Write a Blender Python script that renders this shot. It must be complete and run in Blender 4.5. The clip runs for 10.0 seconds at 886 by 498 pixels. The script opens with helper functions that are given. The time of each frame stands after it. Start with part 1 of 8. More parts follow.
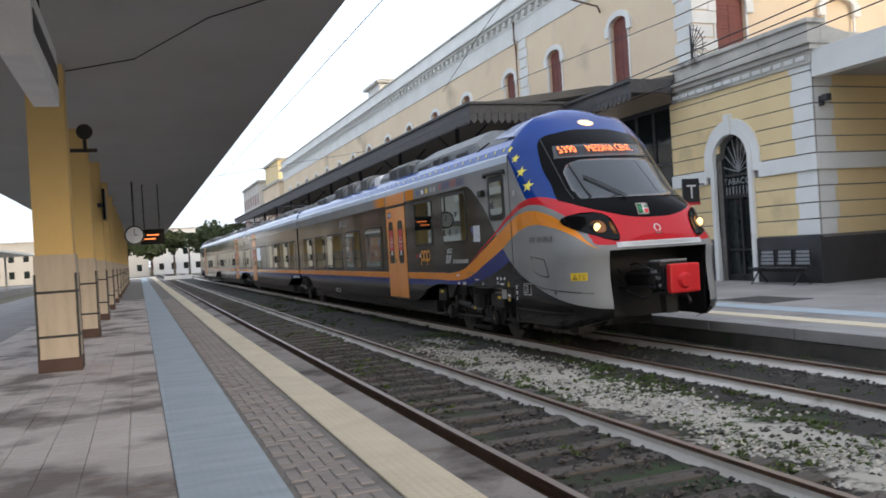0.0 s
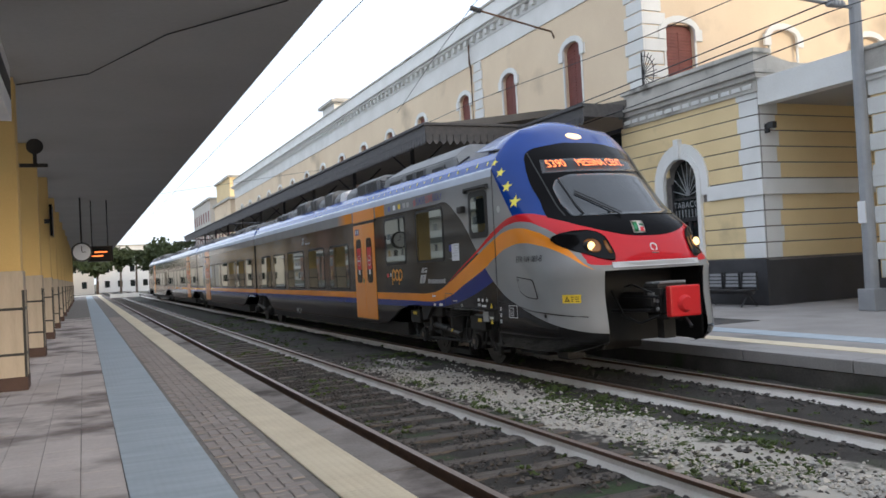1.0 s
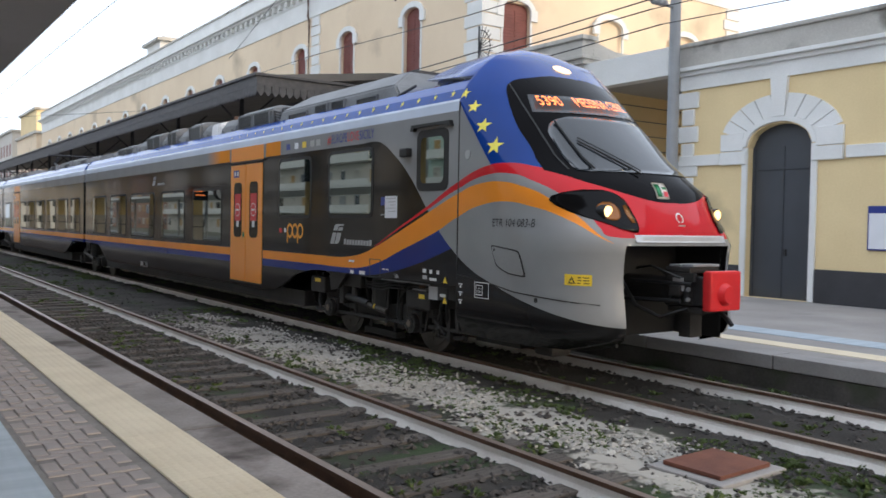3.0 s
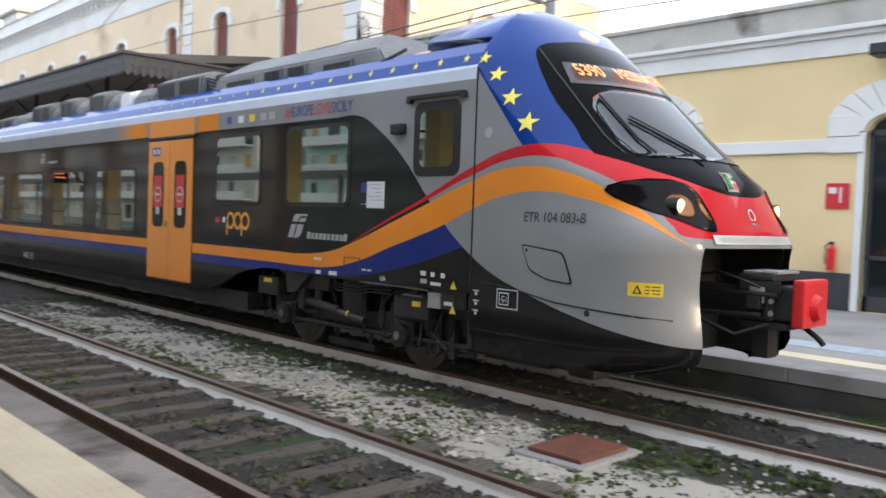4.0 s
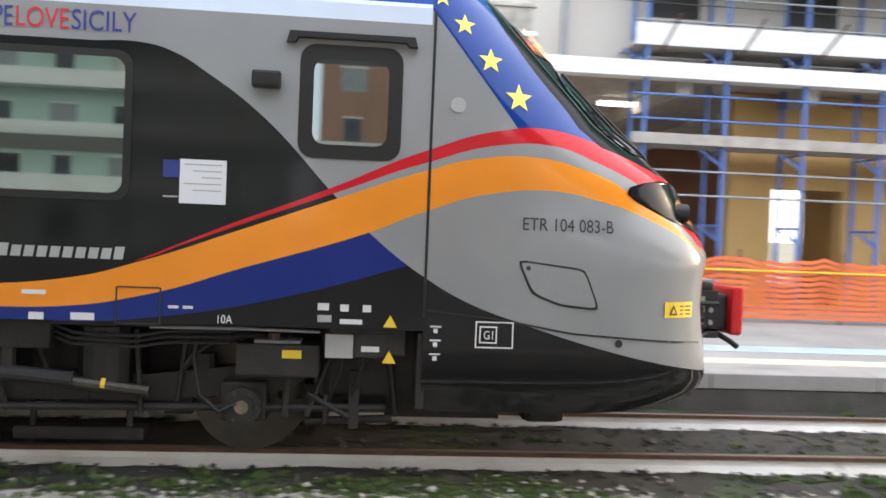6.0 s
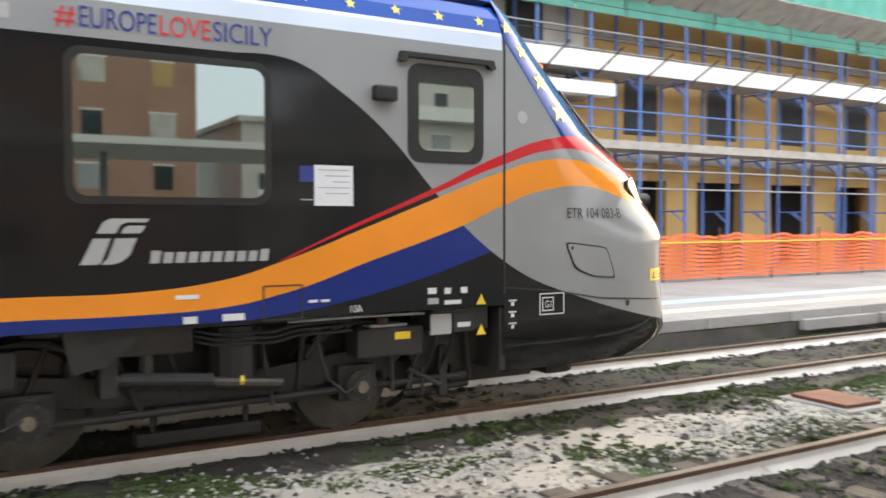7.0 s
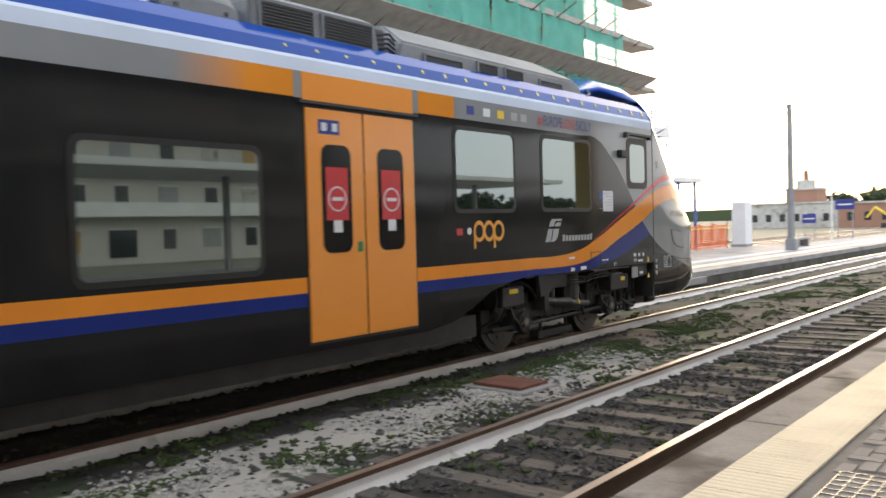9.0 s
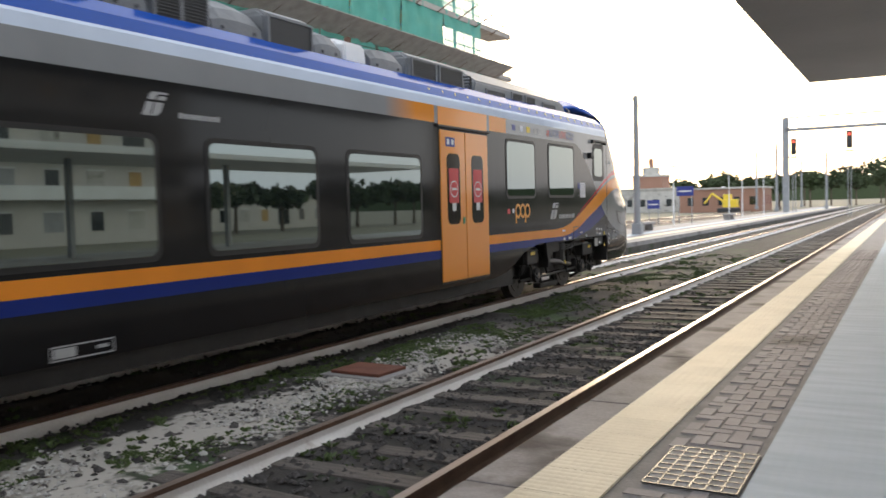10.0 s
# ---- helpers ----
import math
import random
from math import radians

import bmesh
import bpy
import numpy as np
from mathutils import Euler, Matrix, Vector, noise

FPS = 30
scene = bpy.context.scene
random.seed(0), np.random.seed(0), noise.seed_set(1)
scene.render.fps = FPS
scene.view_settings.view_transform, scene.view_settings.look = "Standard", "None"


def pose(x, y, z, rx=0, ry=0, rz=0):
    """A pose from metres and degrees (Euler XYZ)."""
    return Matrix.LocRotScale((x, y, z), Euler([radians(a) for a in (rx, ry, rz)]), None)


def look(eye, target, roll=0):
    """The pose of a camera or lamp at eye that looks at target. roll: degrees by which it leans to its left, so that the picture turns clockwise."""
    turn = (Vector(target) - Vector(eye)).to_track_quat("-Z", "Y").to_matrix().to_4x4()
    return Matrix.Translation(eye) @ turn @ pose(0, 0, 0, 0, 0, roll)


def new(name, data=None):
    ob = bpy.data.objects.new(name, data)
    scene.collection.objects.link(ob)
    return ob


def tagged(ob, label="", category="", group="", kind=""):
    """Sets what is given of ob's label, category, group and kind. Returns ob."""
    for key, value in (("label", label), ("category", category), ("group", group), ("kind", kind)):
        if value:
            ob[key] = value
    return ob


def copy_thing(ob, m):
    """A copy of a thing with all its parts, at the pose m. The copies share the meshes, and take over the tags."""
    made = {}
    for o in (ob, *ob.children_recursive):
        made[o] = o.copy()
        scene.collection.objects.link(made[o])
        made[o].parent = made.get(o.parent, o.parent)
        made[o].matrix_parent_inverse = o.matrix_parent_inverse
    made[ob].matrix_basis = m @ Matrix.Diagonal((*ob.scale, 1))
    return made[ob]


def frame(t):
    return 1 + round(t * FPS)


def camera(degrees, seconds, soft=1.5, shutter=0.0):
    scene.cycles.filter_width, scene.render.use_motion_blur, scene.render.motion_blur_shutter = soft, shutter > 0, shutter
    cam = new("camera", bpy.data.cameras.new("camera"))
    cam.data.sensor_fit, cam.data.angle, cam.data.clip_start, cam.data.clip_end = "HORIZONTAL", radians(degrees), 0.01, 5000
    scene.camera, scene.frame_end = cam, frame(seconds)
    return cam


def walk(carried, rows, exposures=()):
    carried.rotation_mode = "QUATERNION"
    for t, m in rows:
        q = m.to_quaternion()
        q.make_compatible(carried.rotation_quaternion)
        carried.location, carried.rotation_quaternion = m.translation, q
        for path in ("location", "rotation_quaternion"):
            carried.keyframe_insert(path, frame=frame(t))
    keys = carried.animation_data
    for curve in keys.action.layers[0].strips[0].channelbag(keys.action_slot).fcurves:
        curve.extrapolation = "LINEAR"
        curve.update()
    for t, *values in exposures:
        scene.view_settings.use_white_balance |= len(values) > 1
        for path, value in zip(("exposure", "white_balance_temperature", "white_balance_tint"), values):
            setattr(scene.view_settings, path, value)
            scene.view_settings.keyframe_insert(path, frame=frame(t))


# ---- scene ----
cam = camera(55.94, 10.0, soft=1.6, shutter=0.4)
WAY = [
    (0, -0.011, 0.006, 1.803, 89.96, 3.51, -20.06),
    (0.5, -0.051, 0.014, 1.802, 91.07, 2.53, -22.28),
    (1, -0.097, -0.015, 1.814, 91.14, 3.01, -23.34),
    (1.5, -0.072, -0.003, 1.805, 91.19, 3.03, -24.39),
    (2, -0.069, -0.002, 1.809, 90.30, 2.25, -27.69),
    (2.5, -0.071, 0.016, 1.808, 88.90, 0.20, -32.18),
    (4, -0.003, -0.011, 1.806, 87.86, -2.01, -43.55),
    (4.5, 0.030, -0.018, 1.816, 87.77, -2.66, -53.16),
    (5, 0.056, -0.042, 1.820, 87.50, -2.91, -65.22),
    (5.5, 0.106, -0.088, 1.809, 88.12, -3.07, -79.18),
    (5.7, 0.115, -0.088, 1.801, 88.38, -2.89, -85.72),
    (7, 0.133, -0.040, 1.754, 88.23, 0.11, -120.35),
    (7.5, 0.101, 0.026, 1.746, 88.25, 0.87, -128.30),
    (8, 0.214, 0.100, 1.724, 88.59, 1.32, -134.65),
    (8.5, 0.124, -0.005, 1.720, 88.79, 1.98, -137.09),
    (9, 0.129, -0.065, 1.724, 88.49, 1.62, -141.20),
    (9.5, 0.093, -0.111, 1.715, 88.15, 1.27, -146.39),
    (10, 0.095, -0.094, 1.752, 87.17, 1.52, -150.71),
]
RUN = [(0, 15.01), (0.5, 14.54), (1, 13.94), (1.5, 13.21), (2, 12.35), (2.5, 11.30), (4, 7.73), (4.5, 6.28), (5, 4.63), (5.5, 2.95), (5.7, 2.258), (7, -2.42), (7.5, -4.49), (8, -6.75), (8.5, -8.97), (9, -11.38), (9.5, -13.99), (10, -16.69)]
walk(cam, [(t, pose(x, y, z, rx, ry, rz)) for t, x, y, z, rx, ry, rz in WAY],
     [(0, 0.02, 6150, 10), (2.5, 0.08, 6150, 10), (4, 0.6, 6250, 10), (5, 0.98, 6350, 10), (5.5, 1.15, 6450, 10), (7, 1.38, 6850, 10), (7.5, 1.25, 6950, 10), (8, 0.98, 7000, 10), (9, 0.62, 6600, 10), (10, 0.34, 6500, 10)])

# ---- light: a bright hazy sky and a low veiled sun beyond the platform's end ----
SUN_AZ, SUN_EL = 165.0, 11.0      # degrees clockwise from the tracks' direction, and above the horizon
world = bpy.data.worlds.new("world")
scene.world = world
world.use_nodes = True
wn = world.node_tree
sky = wn.nodes.new("ShaderNodeTexSky")
sky.sky_type, sky.sun_disc = "NISHITA", False
sky.sun_elevation, sky.sun_rotation = radians(SUN_EL), radians(SUN_AZ)
sky.dust_density, sky.air_density, sky.ozone_density = 4.0, 1.0, 1.0
bg = wn.nodes["Background"]
wn.links.new(sky.outputs[0], bg.inputs[0])
bg.inputs[1].default_value = 0.07
haze = wn.nodes.new("ShaderNodeBackground")
haze.inputs[0].default_value, haze.inputs[1].default_value = (0.89, 0.94, 1.03, 1), 1.12
both = wn.nodes.new("ShaderNodeAddShader")
wn.links.new(bg.outputs[0], both.inputs[0])
wn.links.new(haze.outputs[0], both.inputs[1])
wn.links.new(both.outputs[0], wn.nodes["World Output"].inputs[0])
sun = new("sun", bpy.data.lights.new("sun", "SUN"))
sun.data.energy, sun.data.angle, sun.data.color = 1.5, radians(12), (1.0, 0.80, 0.55)
az, el = radians(SUN_AZ), radians(SUN_EL)
sun.matrix_world = look((math.sin(az) * math.cos(el) * 60, math.cos(az) * math.cos(el) * 60, math.sin(el) * 60), (0, 0, 0))


# ---- materials ----
def rgb(c):
    return (c[0], c[1], c[2], 1)


def mat(name, a, b=None, rough=0.6, metal=0.0, scale=3.0, fine=40.0, bump=0.15, coat=0.0, emit=0.0, ior=1.5, spec=0.5, stretch=(1, 1, 1), per_piece=0.0, stain=None):
    """Principled surface whose colour wanders between a and b at two scales, with relief."""
    m = bpy.data.materials.new(name)
    m.use_nodes = True
    nt = m.node_tree
    N, L = nt.nodes, nt.links
    p = N["Principled BSDF"]
    b = b or tuple(v * 0.75 for v in a)
    tc = N.new("ShaderNodeTexCoord")
    mp = N.new("ShaderNodeMapping")
    mp.inputs["Scale"].default_value = stretch
    L.new(tc.outputs["Object"], mp.inputs[0])
    n1, n2 = N.new("ShaderNodeTexNoise"), N.new("ShaderNodeTexNoise")
    for n, s, d in ((n1, scale, 6.0), (n2, fine, 3.0)):
        n.inputs["Scale"].default_value, n.inputs["Detail"].default_value = s, d
        L.new(mp.outputs[0], n.inputs["Vector"])
    add = N.new("ShaderNodeMath")
    add.operation = "MULTIPLY_ADD"
    L.new(n2.outputs[0], add.inputs[0])
    add.inputs[1].default_value = 0.45
    L.new(n1.outputs[0], add.inputs[2])
    ramp = N.new("ShaderNodeValToRGB")
    ramp.color_ramp.elements[0].position, ramp.color_ramp.elements[1].position = 0.45, 0.95
    ramp.color_ramp.elements[0].color, ramp.color_ramp.elements[1].color = rgb(b), rgb(a)
    L.new(add.outputs[0], ramp.inputs[0])
    out = ramp.outputs[0]
    if per_piece:
        oi, hsv, mr = N.new("ShaderNodeObjectInfo"), N.new("ShaderNodeHueSaturation"), N.new("ShaderNodeMapRange")
        geo = N.new("ShaderNodeNewGeometry")
        ad = N.new("ShaderNodeMath")
        L.new(oi.outputs["Random"], ad.inputs[0])
        L.new(geo.outputs["Random Per Island"], ad.inputs[1])
        mr.inputs["From Max"].default_value = 2.0
        mr.inputs["To Min"].default_value, mr.inputs["To Max"].default_value = 1 - per_piece, 1 + per_piece
        L.new(ad.outputs[0], mr.inputs[0])
        L.new(mr.outputs[0], hsv.inputs["Value"])
        L.new(out, hsv.inputs["Color"])
        out = hsv.outputs[0]
    if stain:
        n3 = N.new("ShaderNodeTexNoise")
        n3.inputs["Scale"].default_value, n3.inputs["Detail"].default_value = stain[1], 8.0
        L.new(tc.outputs["Object"], n3.inputs["Vector"])
        r3 = N.new("ShaderNodeValToRGB")
        r3.color_ramp.elements[0].position, r3.color_ramp.elements[1].position = stain[2], stain[2] + 0.14
        L.new(n3.outputs[0], r3.inputs[0])
        mx = N.new("ShaderNodeMix")
        mx.data_type = "RGBA"
        L.new(r3.outputs[0], mx.inputs[0])
        L.new(out, mx.inputs[6])
        mx.inputs[7].default_value = rgb(stain[0])
        out = mx.outputs[2]
    L.new(out, p.inputs["Base Color"])
    p.inputs["Roughness"].default_value, p.inputs["Metallic"].default_value = rough, metal
    p.inputs["Coat Weight"].default_value, p.inputs["Coat Roughness"].default_value = coat, 0.06
    p.inputs["IOR"].default_value = ior
    p.inputs["Specular IOR Level"].default_value = spec
    if bump:
        bp = N.new("ShaderNodeBump")
        bp.inputs["Strength"].default_value, bp.inputs["Distance"].default_value = bump, 0.02
        L.new(add.outputs[0], bp.inputs["Height"])
        L.new(bp.outputs[0], p.inputs["Normal"])
    if emit:
        p.inputs["Emission Color"].default_value, p.inputs["Emission Strength"].default_value = rgb(a), emit
    return m


YELLOW = mat("yellow_plaster", (0.84, 0.67, 0.38), (0.73, 0.57, 0.31), 0.85, scale=0.6, fine=25, bump=0.1, stain=((0.42, 0.34, 0.2), 0.35, 0.62))
OCHRE = mat("ochre_plaster", (0.83, 0.68, 0.49), (0.73, 0.58, 0.41), 0.85, scale=0.4, fine=20, bump=0.1, stain=((0.50, 0.40, 0.28), 0.25, 0.62))
PILLAR = mat("pillar_paint", (0.74, 0.52, 0.20), (0.66, 0.45, 0.17), 0.7, scale=1.0, bump=0.06)
WHITEP = mat("white_plaster", (0.82, 0.82, 0.80), (0.70, 0.70, 0.67), 0.8, scale=0.9, fine=30, bump=0.1)
STONE = mat("cornice_stone", (0.58, 0.56, 0.51), (0.40, 0.38, 0.345), 0.9, scale=1.1, fine=30, bump=0.3, stain=((0.16, 0.15, 0.13), 0.9, 0.57))
LAVA = mat("lava_stone", (0.055, 0.055, 0.06), (0.03, 0.03, 0.033), 0.55, scale=1.2, bump=0.2)
GREYDOOR = mat("grey_door_paint", (0.055, 0.06, 0.07), (0.045, 0.05, 0.058), 0.5, scale=1.5, bump=0.03)
SHUTTER = mat("red_shutter_paint", (0.24, 0.075, 0.06), (0.17, 0.05, 0.04), 0.6, scale=2, bump=0.1)
DARKWOOD = mat("dark_canopy_wood", (0.10, 0.095, 0.095), (0.06, 0.058, 0.06), 0.7, scale=2, stretch=(4, 1, 4), bump=0.2)
ROOFING = mat("canopy_roofing", (0.16, 0.15, 0.14), (0.10, 0.095, 0.09), 0.8, scale=0.8, bump=0.2)
CEIL = mat("canopy_soffit", (0.44, 0.435, 0.425), (0.38, 0.375, 0.365), 0.85, scale=0.5, fine=12, bump=0.04)
# Near-black colour that paints in the shade of unlit rooms.
ROOMDARK = mat("room_shade_paint", (0.05, 0.05, 0.05), (0.03, 0.03, 0.03), 0.8)
GLASSD = mat("dark_window_glass", (0.02, 0.025, 0.025), (0.015, 0.02, 0.02), 0.06, bump=0.0)
CONC = mat("platform_concrete", (0.36, 0.345, 0.335), (0.24, 0.23, 0.225), 0.85, scale=1.2, fine=35, bump=0.25, stain=((0.13, 0.12, 0.12), 0.7, 0.6))
COPING = mat("stained_edge_slab", (0.33, 0.30, 0.285), (0.19, 0.17, 0.16), 0.85, scale=1.6, fine=40, bump=0.3, per_piece=0.2, stain=((0.10, 0.085, 0.078), 1.3, 0.52), spec=0.12)
FACE = mat("stained_platform_face", (0.12, 0.11, 0.10), (0.045, 0.042, 0.038), 0.95, scale=1.5, fine=30, bump=0.4, stain=((0.04, 0.055, 0.025), 1.1, 0.52))
FARCONC = mat("pale_platform_paving", (0.38, 0.36, 0.345), (0.27, 0.255, 0.245), 0.9, scale=0.8, fine=30, bump=0.15, spec=0.15, stain=((0.2, 0.19, 0.18), 0.5, 0.6))
YSTRIP = mat("cream_tactile_paint", (0.80, 0.71, 0.54), (0.66, 0.57, 0.42), 0.7, scale=2, fine=50, bump=0.2, per_piece=0.05, spec=0.12)
BSTRIP = mat("blue_grey_guide_strip", (0.48, 0.545, 0.60), (0.37, 0.43, 0.48), 0.8, spec=0.15, scale=1.5, fine=60, bump=0.25, stretch=(1, 6, 1))
PAVER = mat("grey_brown_paver", (0.39, 0.35, 0.335), (0.29, 0.26, 0.25), 0.85, scale=1.6, fine=60, bump=0.3, per_piece=0.06, stain=((0.16, 0.14, 0.13), 0.8, 0.58), spec=0.12)
TILE = mat("pinkish_platform_tile", (0.64, 0.58, 0.55), (0.47, 0.42, 0.40), 0.75, scale=1.2, fine=30, bump=0.2, per_piece=0.12, stain=((0.20, 0.165, 0.155), 1.0, 0.5))
JOINT = mat("paver_joint_sand", (0.27, 0.25, 0.235), (0.18, 0.165, 0.155), 0.95, scale=6, bump=0.3)
SOIL = mat("track_soil", (0.048, 0.042, 0.036), (0.018, 0.016, 0.014), 0.95, scale=2.0, fine=60, bump=0.9, stain=((0.035, 0.065, 0.018), 0.8, 0.55))


def dusted(m, c, cx, half, y0, y1):
    """Adds a ragged band of pale limestone dust between the tracks to a ground material."""
    nt = m.node_tree
    N, L = nt.nodes, nt.links
    p = N["Principled BSDF"]
    old = p.inputs["Base Color"].links[0].from_socket
    tc, sep = N.new("ShaderNodeTexCoord"), N.new("ShaderNodeSeparateXYZ")
    L.new(tc.outputs["Object"], sep.inputs[0])

    def mt(op, a, b, c2=0.0):
        n = N.new("ShaderNodeMath")
        n.operation = op
        for i, v in enumerate((a, b, c2)):
            if isinstance(v, (int, float)):
                n.inputs[i].default_value = v
            else:
                L.new(v, n.inputs[i])
        return n.outputs[0]

    def ramp(v, lo, hi):
        n = N.new("ShaderNodeMapRange")
        n.interpolation_type = "SMOOTHSTEP"
        n.inputs["From Min"].default_value, n.inputs["From Max"].default_value = lo, hi
        L.new(v, n.inputs[0])
        return n.outputs[0]

    big, small = N.new("ShaderNodeTexNoise"), N.new("ShaderNodeTexNoise")
    big.inputs["Scale"].default_value, big.inputs["Detail"].default_value = 0.9, 5.0
    small.inputs["Scale"].default_value, small.inputs["Detail"].default_value = 9.0, 6.0
    L.new(tc.outputs["Object"], big.inputs["Vector"])
    L.new(tc.outputs["Object"], small.inputs["Vector"])
    off = mt("ABSOLUTE", mt("SUBTRACT", sep.outputs[0], cx), 0.0)
    band = mt("SUBTRACT", 1.0, mt("DIVIDE", off, half))
    along = mt("MULTIPLY", ramp(sep.outputs[1], y0 - 4, y0), mt("SUBTRACT", 1.0, ramp(sep.outputs[1], y1, y1 + 8)))
    v = mt("ADD", mt("MULTIPLY", band, 0.75), mt("ADD", mt("MULTIPLY", mt("SUBTRACT", big.outputs[0], 0.5), 2.2), mt("MULTIPLY", mt("SUBTRACT", small.outputs[0], 0.5), 1.1)))
    mask = mt("MULTIPLY", ramp(v, 0.05, 0.40), mt("MULTIPLY", along, ramp(band, 0.0, 0.12)))
    mx = N.new("ShaderNodeMix")
    mx.data_type = "RGBA"
    L.new(mask, mx.inputs[0])
    L.new(old, mx.inputs[6])
    mx.inputs[7].default_value = rgb(c)
    L.new(mx.outputs[2], p.inputs["Base Color"])


dusted(SOIL, (0.43, 0.40, 0.35), 5.38, 0.78, -9.0, 11.0)
FARLAND = mat("dry_ground", (0.20, 0.18, 0.14), (0.12, 0.12, 0.07), 0.95, scale=0.05, fine=2.0, bump=0.2)
BALLAST = mat("dark_ballast", (0.08, 0.072, 0.067), (0.035, 0.032, 0.03), 0.9, scale=9, fine=80, bump=0.5, per_piece=0.5)
RUBBLE = mat("white_limestone_chips", (0.50, 0.48, 0.44), (0.30, 0.285, 0.26), 0.9, scale=7, fine=70, bump=0.5, per_piece=0.25)
WEED = mat("weed_leaves", (0.115, 0.165, 0.05), (0.065, 0.10, 0.03), 0.7, scale=6, bump=0.0, per_piece=0.35)
SLEEPER = mat("weathered_sleeper_wood", (0.14, 0.12, 0.105), (0.055, 0.047, 0.04), 0.9, scale=3, fine=30, stretch=(1, 9, 9), bump=0.7, per_piece=0.25)
RUST = mat("rail_rust", (0.16, 0.085, 0.05), (0.08, 0.045, 0.03), 0.6, scale=5, fine=60, bump=0.2, metal=0.2)
RAILTOP = mat("worn_rail_head", (0.36, 0.30, 0.26), (0.20, 0.14, 0.10), 0.42, metal=0.7, scale=2, fine=30, stretch=(6, 0.4, 1), bump=0.03)
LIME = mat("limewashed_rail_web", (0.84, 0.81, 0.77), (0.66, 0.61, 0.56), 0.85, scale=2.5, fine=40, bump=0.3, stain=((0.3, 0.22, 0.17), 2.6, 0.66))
RUSTPLATE = mat("rusty_steel_cover", (0.20, 0.075, 0.045), (0.12, 0.045, 0.03), 0.8, scale=5, fine=50, bump=0.3)
STEELGREY = mat("grey_painted_steel", (0.33, 0.34, 0.35), (0.25, 0.26, 0.27), 0.5, scale=2, bump=0.05, metal=0.1)
DARKSTEEL = mat("dark_steel", (0.03, 0.03, 0.032), (0.02, 0.02, 0.022), 0.5, scale=4, bump=0.1)
TRAV = mat("travertine_cladding", (0.55, 0.47, 0.37), (0.43, 0.36, 0.28), 0.6, scale=2, fine=15, stretch=(5, 5, 0.6), bump=0.15)
BROWNBASE = mat("brown_pillar_base", (0.09, 0.05, 0.04), (0.06, 0.035, 0.03), 0.7, bump=0.1)
FENCE = mat("orange_safety_mesh", (0.85, 0.20, 0.06), (0.70, 0.15, 0.05), 0.7, scale=8, bump=0.2)
SCAFBLUE = mat("blue_scaffold_tube", (0.10, 0.20, 0.50), (0.07, 0.14, 0.38), 0.5, bump=0.05)
DECK = mat("scaffold_deck_boards", (0.45, 0.42, 0.38), (0.30, 0.27, 0.24), 0.8, bump=0.2)
DECKWHITE = mat("white_scaffold_sheet", (0.80, 0.80, 0.80), (0.70, 0.70, 0.70), 0.6, bump=0.05)
SIDING = mat("unfinished_ochre_wall", (0.55, 0.36, 0.14), (0.40, 0.25, 0.10), 0.9, scale=0.5, bump=0.2)
FOLIAGE = mat("tree_leaves", (0.06, 0.085, 0.03), (0.035, 0.05, 0.018), 0.7, scale=0.8, bump=0, per_piece=0.3)
BARK = mat("tree_bark", (0.16, 0.12, 0.09), (0.09, 0.07, 0.05), 0.9, bump=0.5)
BRICKRED = mat("brown_brick_render", (0.36, 0.20, 0.14), (0.29, 0.16, 0.11), 0.85, scale=0.5, bump=0.1)
PALEWALL = mat("pale_render", (0.62, 0.59, 0.54), (0.52, 0.49, 0.45), 0.85, scale=0.3, bump=0.1)
# Pale wall with the train glass's green reflection tint put into its colour.
MINT = mat("glass_tint_render", (0.50, 0.64, 0.58), (0.42, 0.55, 0.50), 0.85, scale=0.4, bump=0.1)
net = mat("green_scaffold_net", (0.16, 0.55, 0.44), (0.10, 0.42, 0.33), 0.8, scale=1.5, fine=30, bump=0.2)
net.node_tree.nodes["Principled BSDF"].inputs["Alpha"].default_value = 0.72


def relief(m, kind, scale, strength):
    """Adds a moulded pattern (studs or grooves) to a paving material's bump."""
    nt = m.node_tree
    N, L = nt.nodes, nt.links
    tc = N.new("ShaderNodeTexCoord")
    if kind == "studs":
        t = N.new("ShaderNodeTexVoronoi")
        t.inputs["Randomness"].default_value = 0.0
        t.inputs["Scale"].default_value = scale
        src = t.outputs["Distance"]
    else:
        t = N.new("ShaderNodeTexWave")
        t.wave_profile = "SIN"
        t.bands_direction = "X"
        t.inputs["Scale"].default_value = scale
        src = t.outputs["Fac"]
    L.new(tc.outputs["Object"], t.inputs["Vector"])
    b = N.new("ShaderNodeBump")
    b.invert = kind == "studs"
    b.inputs["Strength"].default_value, b.inputs["Distance"].default_value = strength, 0.012
    L.new(src, b.inputs["Height"])
    p = N["Principled BSDF"]
    old = p.inputs["Normal"].links[0].from_socket
    L.new(old, b.inputs["Normal"])
    L.new(b.outputs[0], p.inputs["Normal"])


relief(YSTRIP, "studs", 16.0, 1.0)
relief(BSTRIP, "grooves", 5.0, 0.12)
